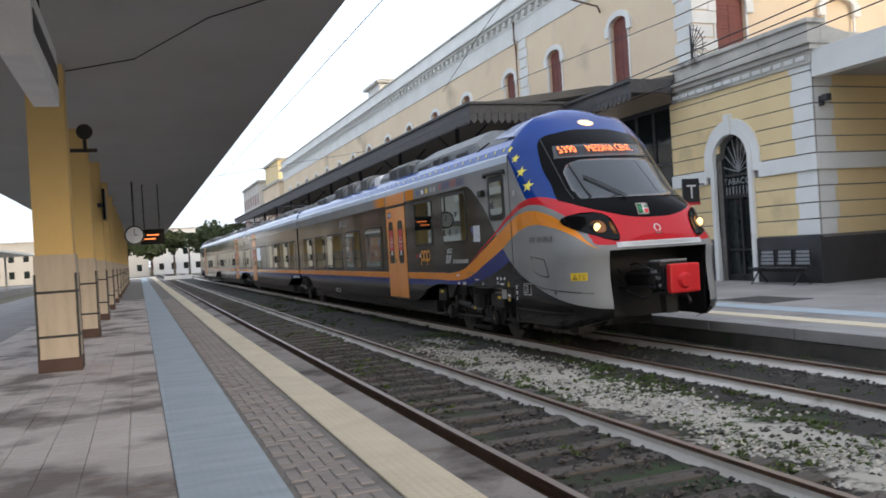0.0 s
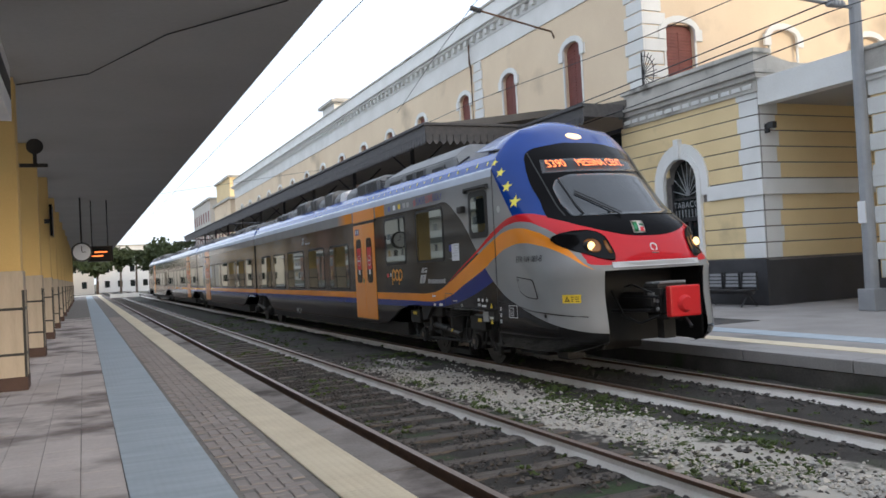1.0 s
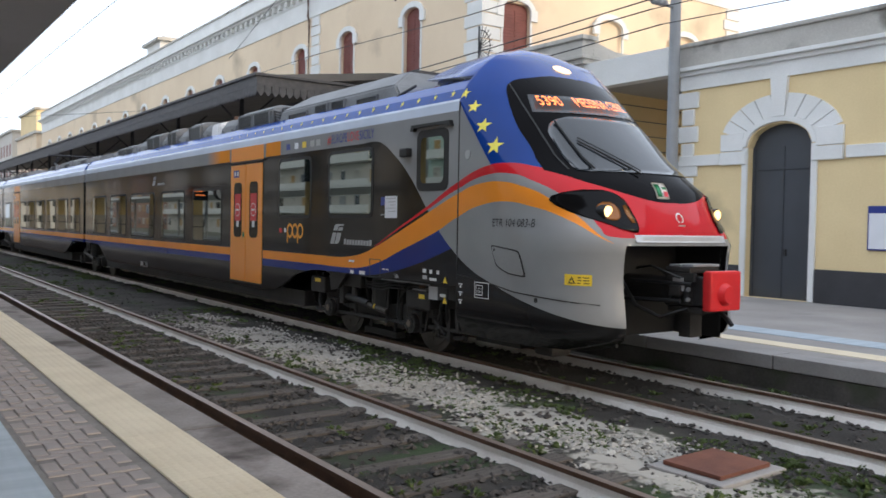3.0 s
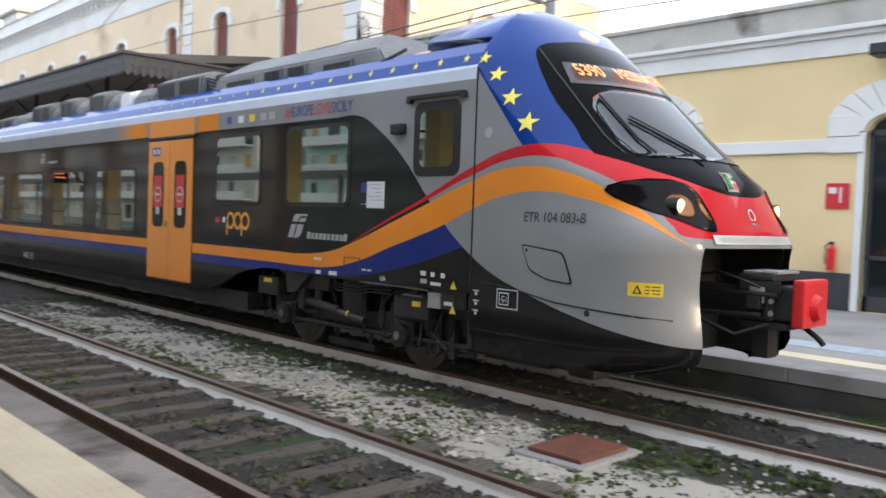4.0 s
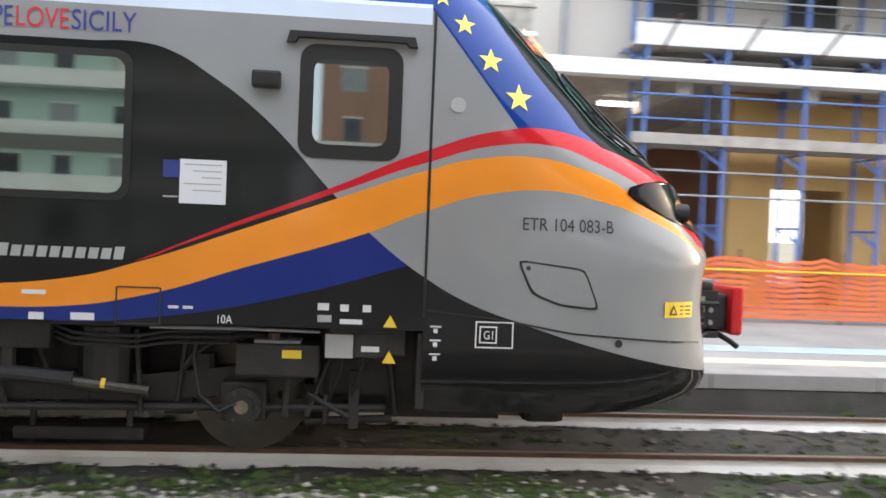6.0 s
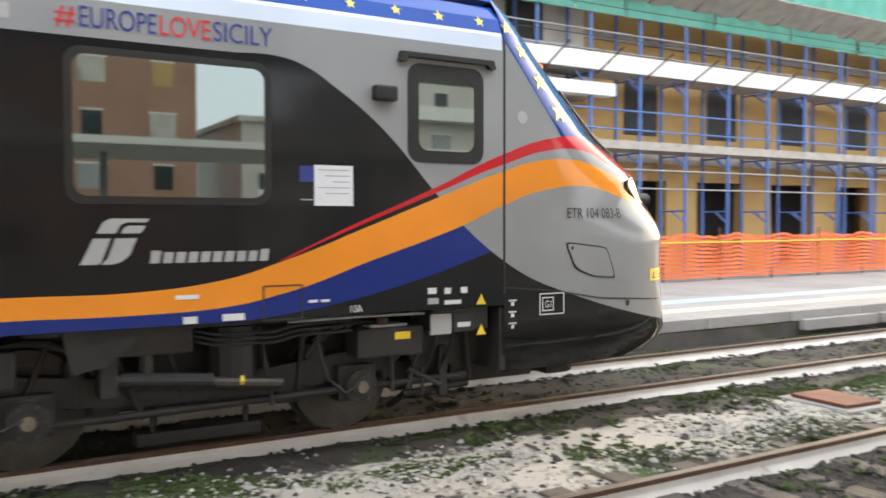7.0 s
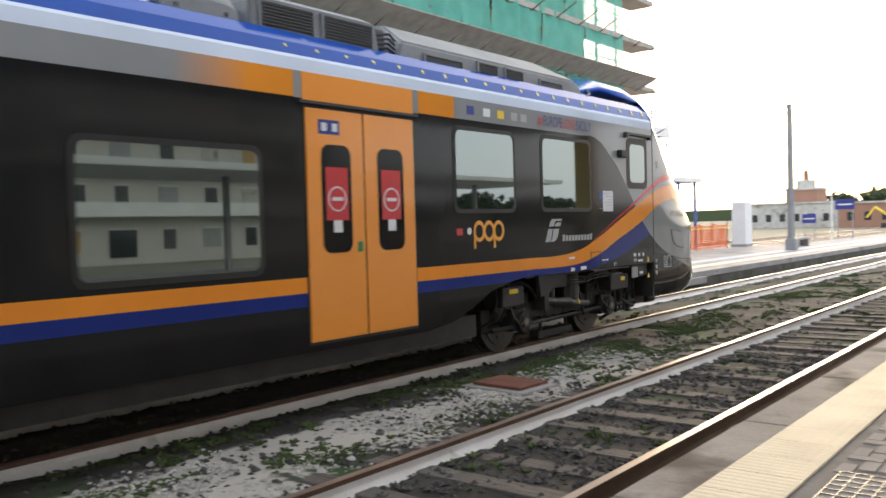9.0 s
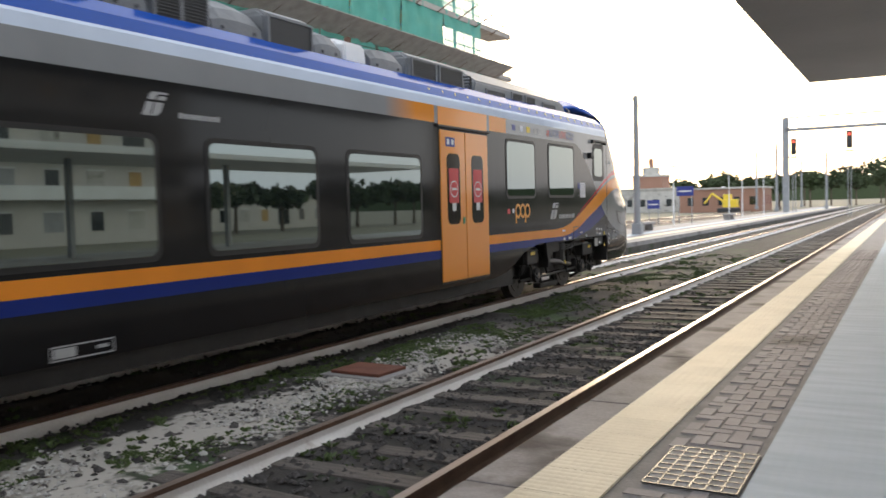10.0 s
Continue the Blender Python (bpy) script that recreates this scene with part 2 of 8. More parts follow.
# train surfaces
GREYPANEL = mat("grey_roof_panel", (0.18, 0.185, 0.19), (0.10, 0.104, 0.108), 0.5, scale=1.2, fine=25, bump=0.08, stain=((0.10, 0.10, 0.10), 1.5, 0.6))
UNDER = mat("dusty_underframe", (0.034, 0.031, 0.029), (0.013, 0.012, 0.012), 0.65, scale=3, fine=40, bump=0.3)
WHEELM = mat("wheel_steel", (0.11, 0.10, 0.09), (0.05, 0.045, 0.04), 0.45, metal=0.6, scale=3, bump=0.1)
HUBRING = mat("dusty_hub_ring", (0.24, 0.19, 0.14), (0.12, 0.095, 0.075), 0.7, bump=0.1)
RUBBERB = mat("black_rubber", (0.012, 0.012, 0.012), (0.009, 0.009, 0.009), 0.5, bump=0.05)
PANE = mat("tinted_train_glass", (0.012, 0.016, 0.016), (0.010, 0.013, 0.013), 0.02, bump=0.0, ior=2.6, spec=0.5)
PANE.node_tree.nodes["Principled BSDF"].inputs["Specular Tint"].default_value = (0.86, 1.0, 0.98, 1)
BLACKGLASS = mat("black_mask_glass", (0.006, 0.006, 0.007), (0.005, 0.005, 0.006), 0.12, bump=0.0, spec=0.18)
DISPLAYGLASS = mat("display_glass", (0.03, 0.032, 0.036), (0.025, 0.027, 0.03), 0.15, bump=0.0, spec=0.3)
LIPSILVER = mat("silver_lip_paint", (0.62, 0.62, 0.62), (0.52, 0.52, 0.52), 0.3, metal=0.35, bump=0.02)
SILVERPAINT = mat("silver_grey_paint", (0.30, 0.305, 0.31), (0.26, 0.265, 0.27), 0.12, scale=1.3, bump=0.01, coat=0.3)
WINDSCREEN = mat("windscreen_glass", (0.022, 0.028, 0.034), (0.018, 0.022, 0.027), 0.03, bump=0.0, ior=1.75, spec=0.5)
ORANGE = mat("orange_door_paint", (0.90, 0.32, 0.035), (0.86, 0.30, 0.03), 0.3, scale=1, bump=0.0, coat=0.4)
REDPAINT = mat("red_coupler_paint", (0.72, 0.02, 0.025), (0.62, 0.015, 0.02), 0.35, bump=0.02)
WHITEINK = mat("white_print", (0.75, 0.75, 0.75), (0.7, 0.7, 0.7), 0.5, bump=0)
PAPER = mat("white_paper", (0.78, 0.79, 0.82), (0.72, 0.73, 0.76), 0.6, bump=0)
BLACKINK = mat("black_print", (0.03, 0.03, 0.032), (0.025, 0.025, 0.027), 0.5, bump=0)
ORANGEINK = mat("orange_print", (0.85, 0.36, 0.04), (0.8, 0.33, 0.035), 0.4, bump=0)
BLUEINK = mat("blue_print", (0.03, 0.05, 0.26), (0.025, 0.04, 0.22), 0.4, bump=0)
REDINK = mat("red_print", (0.62, 0.03, 0.04), (0.55, 0.03, 0.035), 0.4, bump=0)
GREENINK = mat("green_print", (0.02, 0.25, 0.10), (0.02, 0.2, 0.08), 0.4, bump=0)
GREYINK = mat("grey_print", (0.42, 0.42, 0.42), (0.36, 0.36, 0.36), 0.5, bump=0)
YELLOWINK = mat("yellow_print", (0.86, 0.62, 0.05), (0.82, 0.58, 0.04), 0.4, bump=0)
STARINK = mat("star_yellow", (0.86, 0.80, 0.12), (0.82, 0.76, 0.10), 0.4, bump=0)
LEDS = mat("orange_led_glow", (1.0, 0.22, 0.05), (1.0, 0.22, 0.05), 0.5, bump=0, emit=2.2)
LAMPON = mat("warm_headlamp_glow", (1.0, 0.66, 0.26), (1.0, 0.66, 0.26), 0.3, bump=0, emit=2.2)
TOPLAMP = mat("warm_top_lamp_glow", (1.0, 0.72, 0.38), (1.0, 0.72, 0.38), 0.3, bump=0, emit=0.95)
# Amber with weak emission, for lamp glow spread over the headlight lens.
LAMPDIM = mat("amber_lens_glow", (0.30, 0.12, 0.03), (0.22, 0.09, 0.025), 0.25, bump=0, emit=0.10)
BINGREEN = mat("green_bin_plastic", (0.05, 0.42, 0.12), (0.04, 0.35, 0.10), 0.5, bump=0.05)


# ---- mesh helpers ----
def box(bm, x0, y0, z0, x1, y1, z1, bevel=0.0):
    r = bmesh.ops.create_cube(bm, size=1.0, matrix=Matrix.LocRotScale(((x0 + x1) / 2, (y0 + y1) / 2, (z0 + z1) / 2), None, (abs(x1 - x0), abs(y1 - y0), abs(z1 - z0))))
    if bevel:
        edges = list({e for v in r["verts"] for e in v.link_edges})
        bmesh.ops.bevel(bm, geom=edges, offset=bevel, segments=2, affect="EDGES", profile=0.6)


def rod(bm, a, b, r, seg=8, r2=None):
    a, b = Vector(a), Vector(b)
    d = b - a
    m = Matrix.Translation((a + b) / 2) @ d.to_track_quat("Z", "Y").to_matrix().to_4x4()
    bmesh.ops.create_cone(bm, cap_ends=True, segments=seg, radius1=r, radius2=r if r2 is None else r2, depth=d.length, matrix=m)


def prism(bm, pts, axis, a, b):
    """Extrudes a polygon given in the two other axes (in x, y, z order) along axis, from a to b."""
    def v3(p, w):
        return {"x": (w, p[0], p[1]), "y": (p[0], w, p[1]), "z": (p[0], p[1], w)}[axis]
    lo, hi = [bm.verts.new(v3(p, a)) for p in pts], [bm.verts.new(v3(p, b)) for p in pts]
    n = len(pts)
    faces = [bm.faces.new(lo), bm.faces.new(hi)] + [bm.faces.new((lo[i], lo[(i + 1) % n], hi[(i + 1) % n], hi[i])) for i in range(n)]
    bmesh.ops.recalc_face_normals(bm, faces=faces)
    return faces


def rounded(w, h, r, seg=4):
    pts = []
    for cx, cy, a0 in ((w / 2 - r, h / 2 - r, 0), (-w / 2 + r, h / 2 - r, 90), (-w / 2 + r, -h / 2 + r, 180), (w / 2 - r, -h / 2 + r, 270)):
        for k in range(seg + 1):
            a = radians(a0 + 90 * k / seg)
            pts.append((cx + r * math.cos(a), cy + r * math.sin(a)))
    return pts


def tube(bm, pts, r, seg=6):
    """One continuous round bar through the points."""
    pts = [Vector(p) for p in pts]
    rings = []
    for k, p in enumerate(pts):
        d = (pts[min(k + 1, len(pts) - 1)] - pts[max(k - 1, 0)]).normalized()
        q = d.to_track_quat("Z", "Y")
        rings.append([bm.verts.new(p + q @ Vector((r * math.cos(2 * math.pi * i / seg), r * math.sin(2 * math.pi * i / seg), 0))) for i in range(seg)])
    for a, b in zip(rings, rings[1:]):
        for i in range(seg):
            bm.faces.new((a[i], a[(i + 1) % seg], b[(i + 1) % seg], b[i]))
    bm.faces.new(rings[0])
    bm.faces.new(rings[-1])
    bmesh.ops.recalc_face_normals(bm, faces=bm.faces)


def single(name, material, parent, make, *args):
    """A part of one shape, made by box, rod or tube."""
    bm = bmesh.new()
    make(bm, *args)
    return part(name, bm, material, parent)


def part(name, bm, material, parent=None, label="", smooth=False):
    me = bpy.data.meshes.new(name)
    bm.to_mesh(me)
    bm.free()
    me.materials.append(material)
    if smooth:
        for p in me.polygons:
            p.use_smooth = True
    ob = new(name, me)
    if parent:
        ob.parent = parent
    if label:
        ob["label"] = label
    return ob


def boxes(name, material, parent, *cs, bevel=0.0, label=""):
    bm = bmesh.new()
    for c in cs:
        box(bm, *c, bevel=bevel)
    return part(name, bm, material, parent, label)


def holder(name, at=(0, 0, 0), **tags):
    ob = new(name)
    ob.location = at
    return tagged(ob, **tags)


def letters(name, text, size, material, parent, m, spread=1.0, thick=0.002, align="LEFT"):
    cu = bpy.data.curves.new(name, "FONT")
    cu.body, cu.size, cu.extrude, cu.space_character, cu.align_x = text, size, thick, spread, align
    tmp = bpy.data.objects.new(name, cu)
    me = bpy.data.meshes.new_from_object(tmp)
    bpy.data.objects.remove(tmp)
    me.materials.clear()
    me.materials.append(material)
    ob = new(name, me)
    ob.parent = parent
    ob.matrix_basis = m
    return ob


def facing_west(x, y, z, sx=1.0, sz=1.0):
    """A pose for flat things on a wall that faces the camera's platform: their x runs to -y, their y up."""
    return Matrix.Translation((x, y, z)) @ Matrix(((0, 0, -1, 0), (-1, 0, 0, 0), (0, 1, 0, 0), (0, 0, 0, 1))) @ Matrix.Diagonal((sx, sz, 1, 1))


def wall_along(bm, x0, x1, y0, y1, z0, z1, openings=()):
    """A wall along y with openings (ya, yb, sill, spring, rise), arched where rise > 0."""
    at = y0
    for ya, yb, sill, spring, rise in sorted(openings):
        if ya > at:
            box(bm, x0, at, z0, x1, ya, z1)
        if sill > z0:
            box(bm, x0, ya, z0, x1, yb, sill)
        n = 12 if rise else 1
        for k in range(n):
            a, b = ya + (yb - ya) * k / n, ya + (yb - ya) * (k + 1) / n
            fa, fb = (1 - (2 * k / n - 1) ** 2) ** 0.5 if rise else 0, (1 - (2 * (k + 1) / n - 1) ** 2) ** 0.5 if rise else 0
            prism(bm, [(a, spring + rise * fa), (b, spring + rise * fb), (b, z1), (a, z1)], "x", x0, x1)
        at = yb
    if at < y1:
        box(bm, x0, at, z0, x1, y1, z1)


# ---- ground, tracks and platforms ----
PZ = 0.28            # platforms above the rail heads
LX, UX = 16.84, 17.44  # the low wing's and the tall block's track-side walls
bm = bmesh.new()
bmesh.ops.create_grid(bm, x_segments=2, y_segments=2, size=2500, matrix=Matrix.Translation((0, 0, -0.30)))
tagged(part("ground", bm, FARLAND), "dry brown open ground round the station", "ground", kind="structure")


def bed(name, x0, x1, y0, y1, z, step, rough, material, label):
    """A strip of uneven ground."""
    nx, ny = max(2, int((x1 - x0) / step)), max(2, int((y1 - y0) / step))
    co, fc = [], []
    for j in range(ny + 1):
        for i in range(nx + 1):
            x, y = x0 + (x1 - x0) * i / nx, y0 + (y1 - y0) * j / ny
            co.append((x, y, z + rough * (noise.noise(Vector((x * 1.7, y * 1.7, 0))) + 0.6 * noise.noise(Vector((x * 6, y * 6, 3))))))
    for j in range(ny):
        for i in range(nx):
            a = j * (nx + 1) + i
            fc.append((a, a + 1, a + nx + 2, a + nx + 1))
    me = bpy.data.meshes.new(name)
    me.from_pydata(co, [], fc)
    me.materials.append(material)
    for p in me.polygons:
        p.use_smooth = True
    return tagged(new(name, me), label, "ground", kind="structure")


bed("ground_track_bed", 2.12, 9.2, -40, 45, -0.138, 0.14, 0.028, SOIL, "dark soil and ballast between the two tracks, patchy with weeds")
bed("ground_track_bed", 2.12, 9.2, 45, 230, -0.17, 0.8, 0.02, SOIL, "dark soil and ballast along the tracks")
bed("ground_track_bed", 2.12, 9.2, -240, -40, -0.17, 0.8, 0.02, SOIL, "dark soil and ballast along the tracks")


def rail(x, side, label):
    """One rail: head, web and foot; side is the paint of its web."""
    # Web flares into an added fillet, so its sides face up and look brighter.
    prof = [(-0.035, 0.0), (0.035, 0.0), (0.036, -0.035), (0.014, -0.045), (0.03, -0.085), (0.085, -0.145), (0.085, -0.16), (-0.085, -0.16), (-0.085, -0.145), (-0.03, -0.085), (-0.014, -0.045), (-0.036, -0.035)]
    bm = bmesh.new()
    prism(bm, [(x + a, b) for a, b in prof], "y", -240, 230)
    ob = part("rail", bm, RUST)
    me = ob.data
    me.materials.append(RAILTOP)
    me.materials.append(side)
    for p in me.polygons:
        if abs(p.normal.y) < 0.5:
            if p.normal.z > 0.95 and p.center.z > -0.01:
                p.material_index = 1
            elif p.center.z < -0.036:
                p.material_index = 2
    return tagged(ob, label, "rail", group="rails", kind="structure")


rail(2.815, RUST, "rusty brown steel rail beside the platform edge")
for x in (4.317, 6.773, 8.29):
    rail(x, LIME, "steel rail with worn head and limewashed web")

random.seed(4)
sl = bmesh.new()
box(sl, -1.25, -0.11, -0.09, 1.25, 0.11, 0.0, bevel=0.015)
sleeper_mesh = bpy.data.meshes.new("sleeper")
sl.to_mesh(sleeper_mesh)
sl.free()
sleeper_mesh.materials.append(SLEEPER)
for cx, lo, hi, name in ((3.566, -110, 130, "near"), (7.531, -110, 130, "far")):
    track = holder("track", (cx, 0, 0), label="weathered timber sleepers under the %s" % ("track beside the near platform" if name == "near" else "track the train runs on"), category="track", kind="structure")
    for k in range(int((hi - lo) / 0.62)):
        y = lo + k * 0.62
        ob = new("sleeper", sleeper_mesh)
        ob.parent = track
        ob.matrix_basis = pose(random.uniform(-0.03, 0.03), y + 0.36 + random.uniform(-0.02, 0.02), (-0.118 if name == "near" else -0.155) + random.uniform(-0.01, 0.008), 0, random.uniform(-0.6, 0.6), random.uniform(-1.2, 1.2))

# the platform the camera stands on
plat = holder("platform", label="low platform paved in grey-brown pavers with concrete edge", category="platform", kind="structure")
boxes("base", CONC, plat, (-7.0, -27, -0.3, 2.10, 130, PZ - 0.012))
boxes("coping", COPING, plat, *[(1.886, y, -0.25, 2.20, y + 1.985, PZ + 0.003) for y in range(-60, 130, 2)], bevel=0.012)
boxes("tactile_strip", YSTRIP, plat, *[(1.456, y * 0.4, PZ - 0.03, 1.884, y * 0.4 + 0.397, PZ + 0.006) for y in range(-150, 320)])
boxes("guide_strip", BSTRIP, plat, (0.148, -60, PZ - 0.03, 0.83, 125, PZ + 0.004))
boxes("base", CONC, plat, (-7.0, -240, -0.3, 2.10, -27, PZ - 0.012))

# the far platform
farp = holder("platform", label="pale paved platform before the station building", category="platform", kind="structure")
boxes("base", FARCONC, farp, (9.27, -46, -0.3, 40, 140, PZ - 0.004), (9.27, -150, -0.3, 13.6, -46, PZ - 0.004))
boxes("coping", CONC, farp, *[(9.15, y, 0.11, 9.55, y + 1.98, PZ + 0.003) for y in range(-150, 140, 2)], bevel=0.012)
boxes("tactile_strip", YSTRIP, farp, (9.95, -150, PZ - 0.03, 10.35, 140, PZ + 0.005))
boxes("guide_strip", BSTRIP, farp, (11.0, -150, PZ - 0.03, 11.6, 140, PZ + 0.004))
boxes("curb", FACE, farp, (9.165, -150, -0.30, 9.26, 140, 0.10))

# ---- the canopy over the near platform ----
CZ = 5.0
bm = bmesh.new()
prism(bm, [(2.62, CZ), (2.66, CZ + 0.10), (2.3, CZ + 0.22), (-4.6, CZ + 0.22), (-4.96, CZ + 0.10), (-4.92, CZ)], "y", -25.9, 95)
tagged(part("ceiling_canopy", bm, CEIL), "flat grey plaster platform canopy", "canopy", kind="structure")


def pillar(y):
    p = holder("pillar", (-1.22, y, PZ), label="yellow platform pillar clad below in beige stone with dark steel edges", category="pillar", group="platform pillars")
    boxes("shaft", PILLAR, p, (-0.27, -0.27, 1.7, 0.27, 0.27, CZ - PZ), bevel=0.01)
    boxes("cladding", TRAV, p, (-0.295, -0.295, 0.2, 0.295, 0.295, 1.79), bevel=0.008)
    boxes("plinth", BROWNBASE, p, (-0.31, -0.31, 0.0, 0.31, 0.31, 0.2), bevel=0.01)
    for sx in (-1, 1):
        for sy in (-1, 1):
            boxes("corner_guard", DARKSTEEL, p, (sx * 0.27, sy * 0.305, 0.2, sx * 0.305, sy * 0.27, 1.5))
    boxes("band", DARKSTEEL, p, (-0.302, -0.302, 0.52, 0.302, 0.302, 0.56))
    boxes("band", DARKSTEEL, p, (-0.302, -0.302, 1.2, 0.302, 0.302, 1.24))
    return p


first = pillar(14.3)
for y in (20.7, 27.1, 33.5, 39.9, 46.3, 52.7, 59.1, 65.5, 71.9, 78.3, 84.7, -24.1):
    copy_thing(first, pose(-1.22, y, PZ))

# ---- the station: a low wing along the platform ----
wing = holder("station_wing", label="single-storey yellow station wing with white trim and lava plinth", category="building", kind="structure")
bm = bmesh.new()
LOW = [(10.18, 11.76, PZ, 3.72, 0.5), (4.80, 6.05, PZ, 3.72, 0.34), (3.12, 3.50, 2.03, 3.19, 0), (-0.73, 0.75, PZ, 3.72, 0.36)]
wall_along(bm, LX, LX + 0.5, -3.2, 13.7, PZ - 0.05, 5.3, LOW)
part("wall_west", bm, YELLOW, wing)
boxes("wall_side", YELLOW, wing, (LX + 0.5, 13.25, PZ, LX + 7, 13.7, 5.3), (LX + 0.5, -3.2, PZ, LX + 7, -2.75, 5.3))
boxes("roof", ROOFING, wing, (LX + 0.1, -3.1, 5.9, LX + 9, 13.6, 6.05))


def cornice(parent, x, y0, y1, z, dark=STONE):
    boxes("frieze", WHITEP, parent, (x - 0.06, y0, z, x + 0.4, y1, z + 0.34))
    boxes("moulding", WHITEP, parent, (x - 0.14, y0 - 0.08, z + 0.34, x + 0.4, y1 + 0.08, z + 0.44), (x - 0.24, y0 - 0.12, z + 0.44, x + 0.4, y1 + 0.12, z + 0.54), bevel=0.02)
    boxes("parapet", dark, parent, (x - 0.16, y0 - 0.05, z + 0.54, x + 0.35, y1 + 0.05, z + 1.02), bevel=0.02)
    boxes("capping", dark, parent, (x - 0.22, y0 - 0.1, z + 1.02, x + 0.4, y1 + 0.1, z + 1.12), bevel=0.03)


def split_y(a, b, holes):
    out, at = [], a
    for h0, h1 in sorted(holes):
        if h0 > at:
            out.append((at, h0))
        at = max(at, h1)
    if at < b:
        out.append((at, b))
    return out


cornice(wing, LX, -3.2, 13.7, 5.24)
doors_low = [(10.02, 11.92), (4.64, 6.21), (-0.89, 0.91)]
boxes("plinth", LAVA, wing, *[(LX - 0.06, a, PZ, LX + 0.02, b, 1.0) for a, b in split_y(-3.2, 13.7, doors_low)], bevel=0.01)
boxes("string_course", WHITEP, wing, *[(LX - 0.07, a, 3.36, LX + 0.02, b, 3.62) for a, b in split_y(-3.2, 13.7, [(9.4, 12.5), (4.1, 6.75), (-1.5, 1.5)])], bevel=0.015)


def quoins(parent, x, y0, y1, z0, z1, wide=0.12):
    k, z = 0, z0
    while z < z1 - 0.2:
        e = wide if k % 2 else 0.0
        boxes("quoin", WHITEP, parent, (x - 0.055, y0 - e, z + 0.012, x + 0.02, y1 + e, min(z + 0.40, z1)), bevel=0.018)
        z, k = z + 0.42, k + 1


quoins(wing, LX, 13.28, 13.64, 1.0, 5.2)
quoins(wing, LX, 2.42, 2.88, 1.0, 5.2)
quoins(wing, LX, -2.72, -2.30, 1.0, 5.2)
quoins(wing, LX, -3.18, -2.86, 1.0, 5.2, 0.0)


def arch_surround(parent, ya, yb, spring, rise, key_top, x=LX):
    """White jambs, impost blocks, a fan of voussoirs and a keystone."""
    c, w = (ya + yb) / 2, (yb - ya) / 2
    boxes("jamb", WHITEP, parent, (x - 0.05, ya - 0.14, PZ, x + 0.1, ya + 0.0, spring), (x - 0.05, yb, PZ, x + 0.1, yb + 0.14, spring), bevel=0.012)
    for s in (-1, 1):
        boxes("impost", WHITEP, parent, (x - 0.09, c + s * (w + 0.02), 3.34, x + 0.02, c + s * (w + 0.72), 3.64), bevel=0.015)
        boxes("impost", WHITEP, parent, (x - 0.07, c + s * (w + 0.10), 3.66, x + 0.02, c + s * (w + 0.72), 4.06), bevel=0.015)
    def inner(a):
        return c - (w + 0.02) * math.cos(a), spring + 0.02 + (rise + 0.02) * math.sin(a)
    def rim(a):
        return c - (w + 0.14) * math.cos(a), spring + 0.02 + (rise + 0.14) * math.sin(a)
    def outer(a):
        return c - (w + 0.74) * math.cos(a), spring + 0.10 + (rise + 0.56) * math.sin(a)
    n = 16
    bm = bmesh.new()
    for k in range(n):
        a, b = math.pi * k / n, math.pi * (k + 1) / n
        prism(bm, [inner(a), inner(b), rim(b), rim(a)], "x", x - 0.08, x + 0.05)
    part("arch_rim", bm, WHITEP, parent)
    m = 9
    for k in range(m):
        a, b = math.pi * (0.09 + 0.82 * (k + 0.03) / m), math.pi * (0.09 + 0.82 * (k + 0.97) / m)
        mid = (a + b) / 2
        bm = bmesh.new()
        prism(bm, [rim(a), rim(mid), rim(b), outer(b), outer(mid), outer(a)], "x", x - 0.05 - 0.006 * (k % 2), x + 0.02)
        part("voussoir", bm, WHITEP, parent)
    bm = bmesh.new()
    top = spring + rise
    prism(bm, [(c - 0.15, top + 0.15), (c + 0.15, top + 0.15), (c + 0.21, key_top), (c - 0.21, key_top)], "x", x - 0.10, x + 0.02)
    part("keystone", bm, WHITEP, parent)


for (ya, yb, sill, spring, rise) in (LOW[0], LOW[1], LOW[3]):
    arch_surround(wing, ya, yb, spring, rise, 5.25)


def leaf_door(name, ya, yb, spring, rise, material, label, x=LX + 0.16, glazed=False):
    d = holder(name, (x, (ya + yb) / 2, PZ), label=label, category="door", kind="structure")
    w = (yb - ya) / 2
    h = spring - PZ
    pts = [(-w, 0), (w, 0)] + [(w * math.cos(math.pi * k / 12), h + rise * math.sin(math.pi * k / 12)) for k in range(13)]
    bm = bmesh.new()
    prism(bm, pts, "x", 0.05, 0.11)
    part("leaf", bm, GLASSD if glazed else material, d)
    if glazed:
        for a, b, c, e in ((-w, -w + 0.09, 0, h), (w - 0.09, w, 0, h), (-0.06, 0.06, 0, h), (-w, w, 0, 0.3), (-w, w, h - 0.06, h + 0.06), (-w, w, 1.0, 1.08)):
            boxes("frame_bar", material, d, (0.0, a, c, 0.06, b, e), bevel=0.006)
    else:
        boxes("frame_bar", material, d, (0.02, -w, 0, 0.05, -w + 0.06, h), (0.02, w - 0.06, 0, 0.05, w, h), (0.03, -0.015, 0, 0.05, 0.015, h), bevel=0.004)
        boxes("rail_bar", material, d, (0.025, -w, h - 0.52, 0.05, w, h - 0.48))
        boxes("lock", DARKSTEEL, d, (0.0, -0.12, 0.98, 0.05, -0.06, 1.12))
    return d


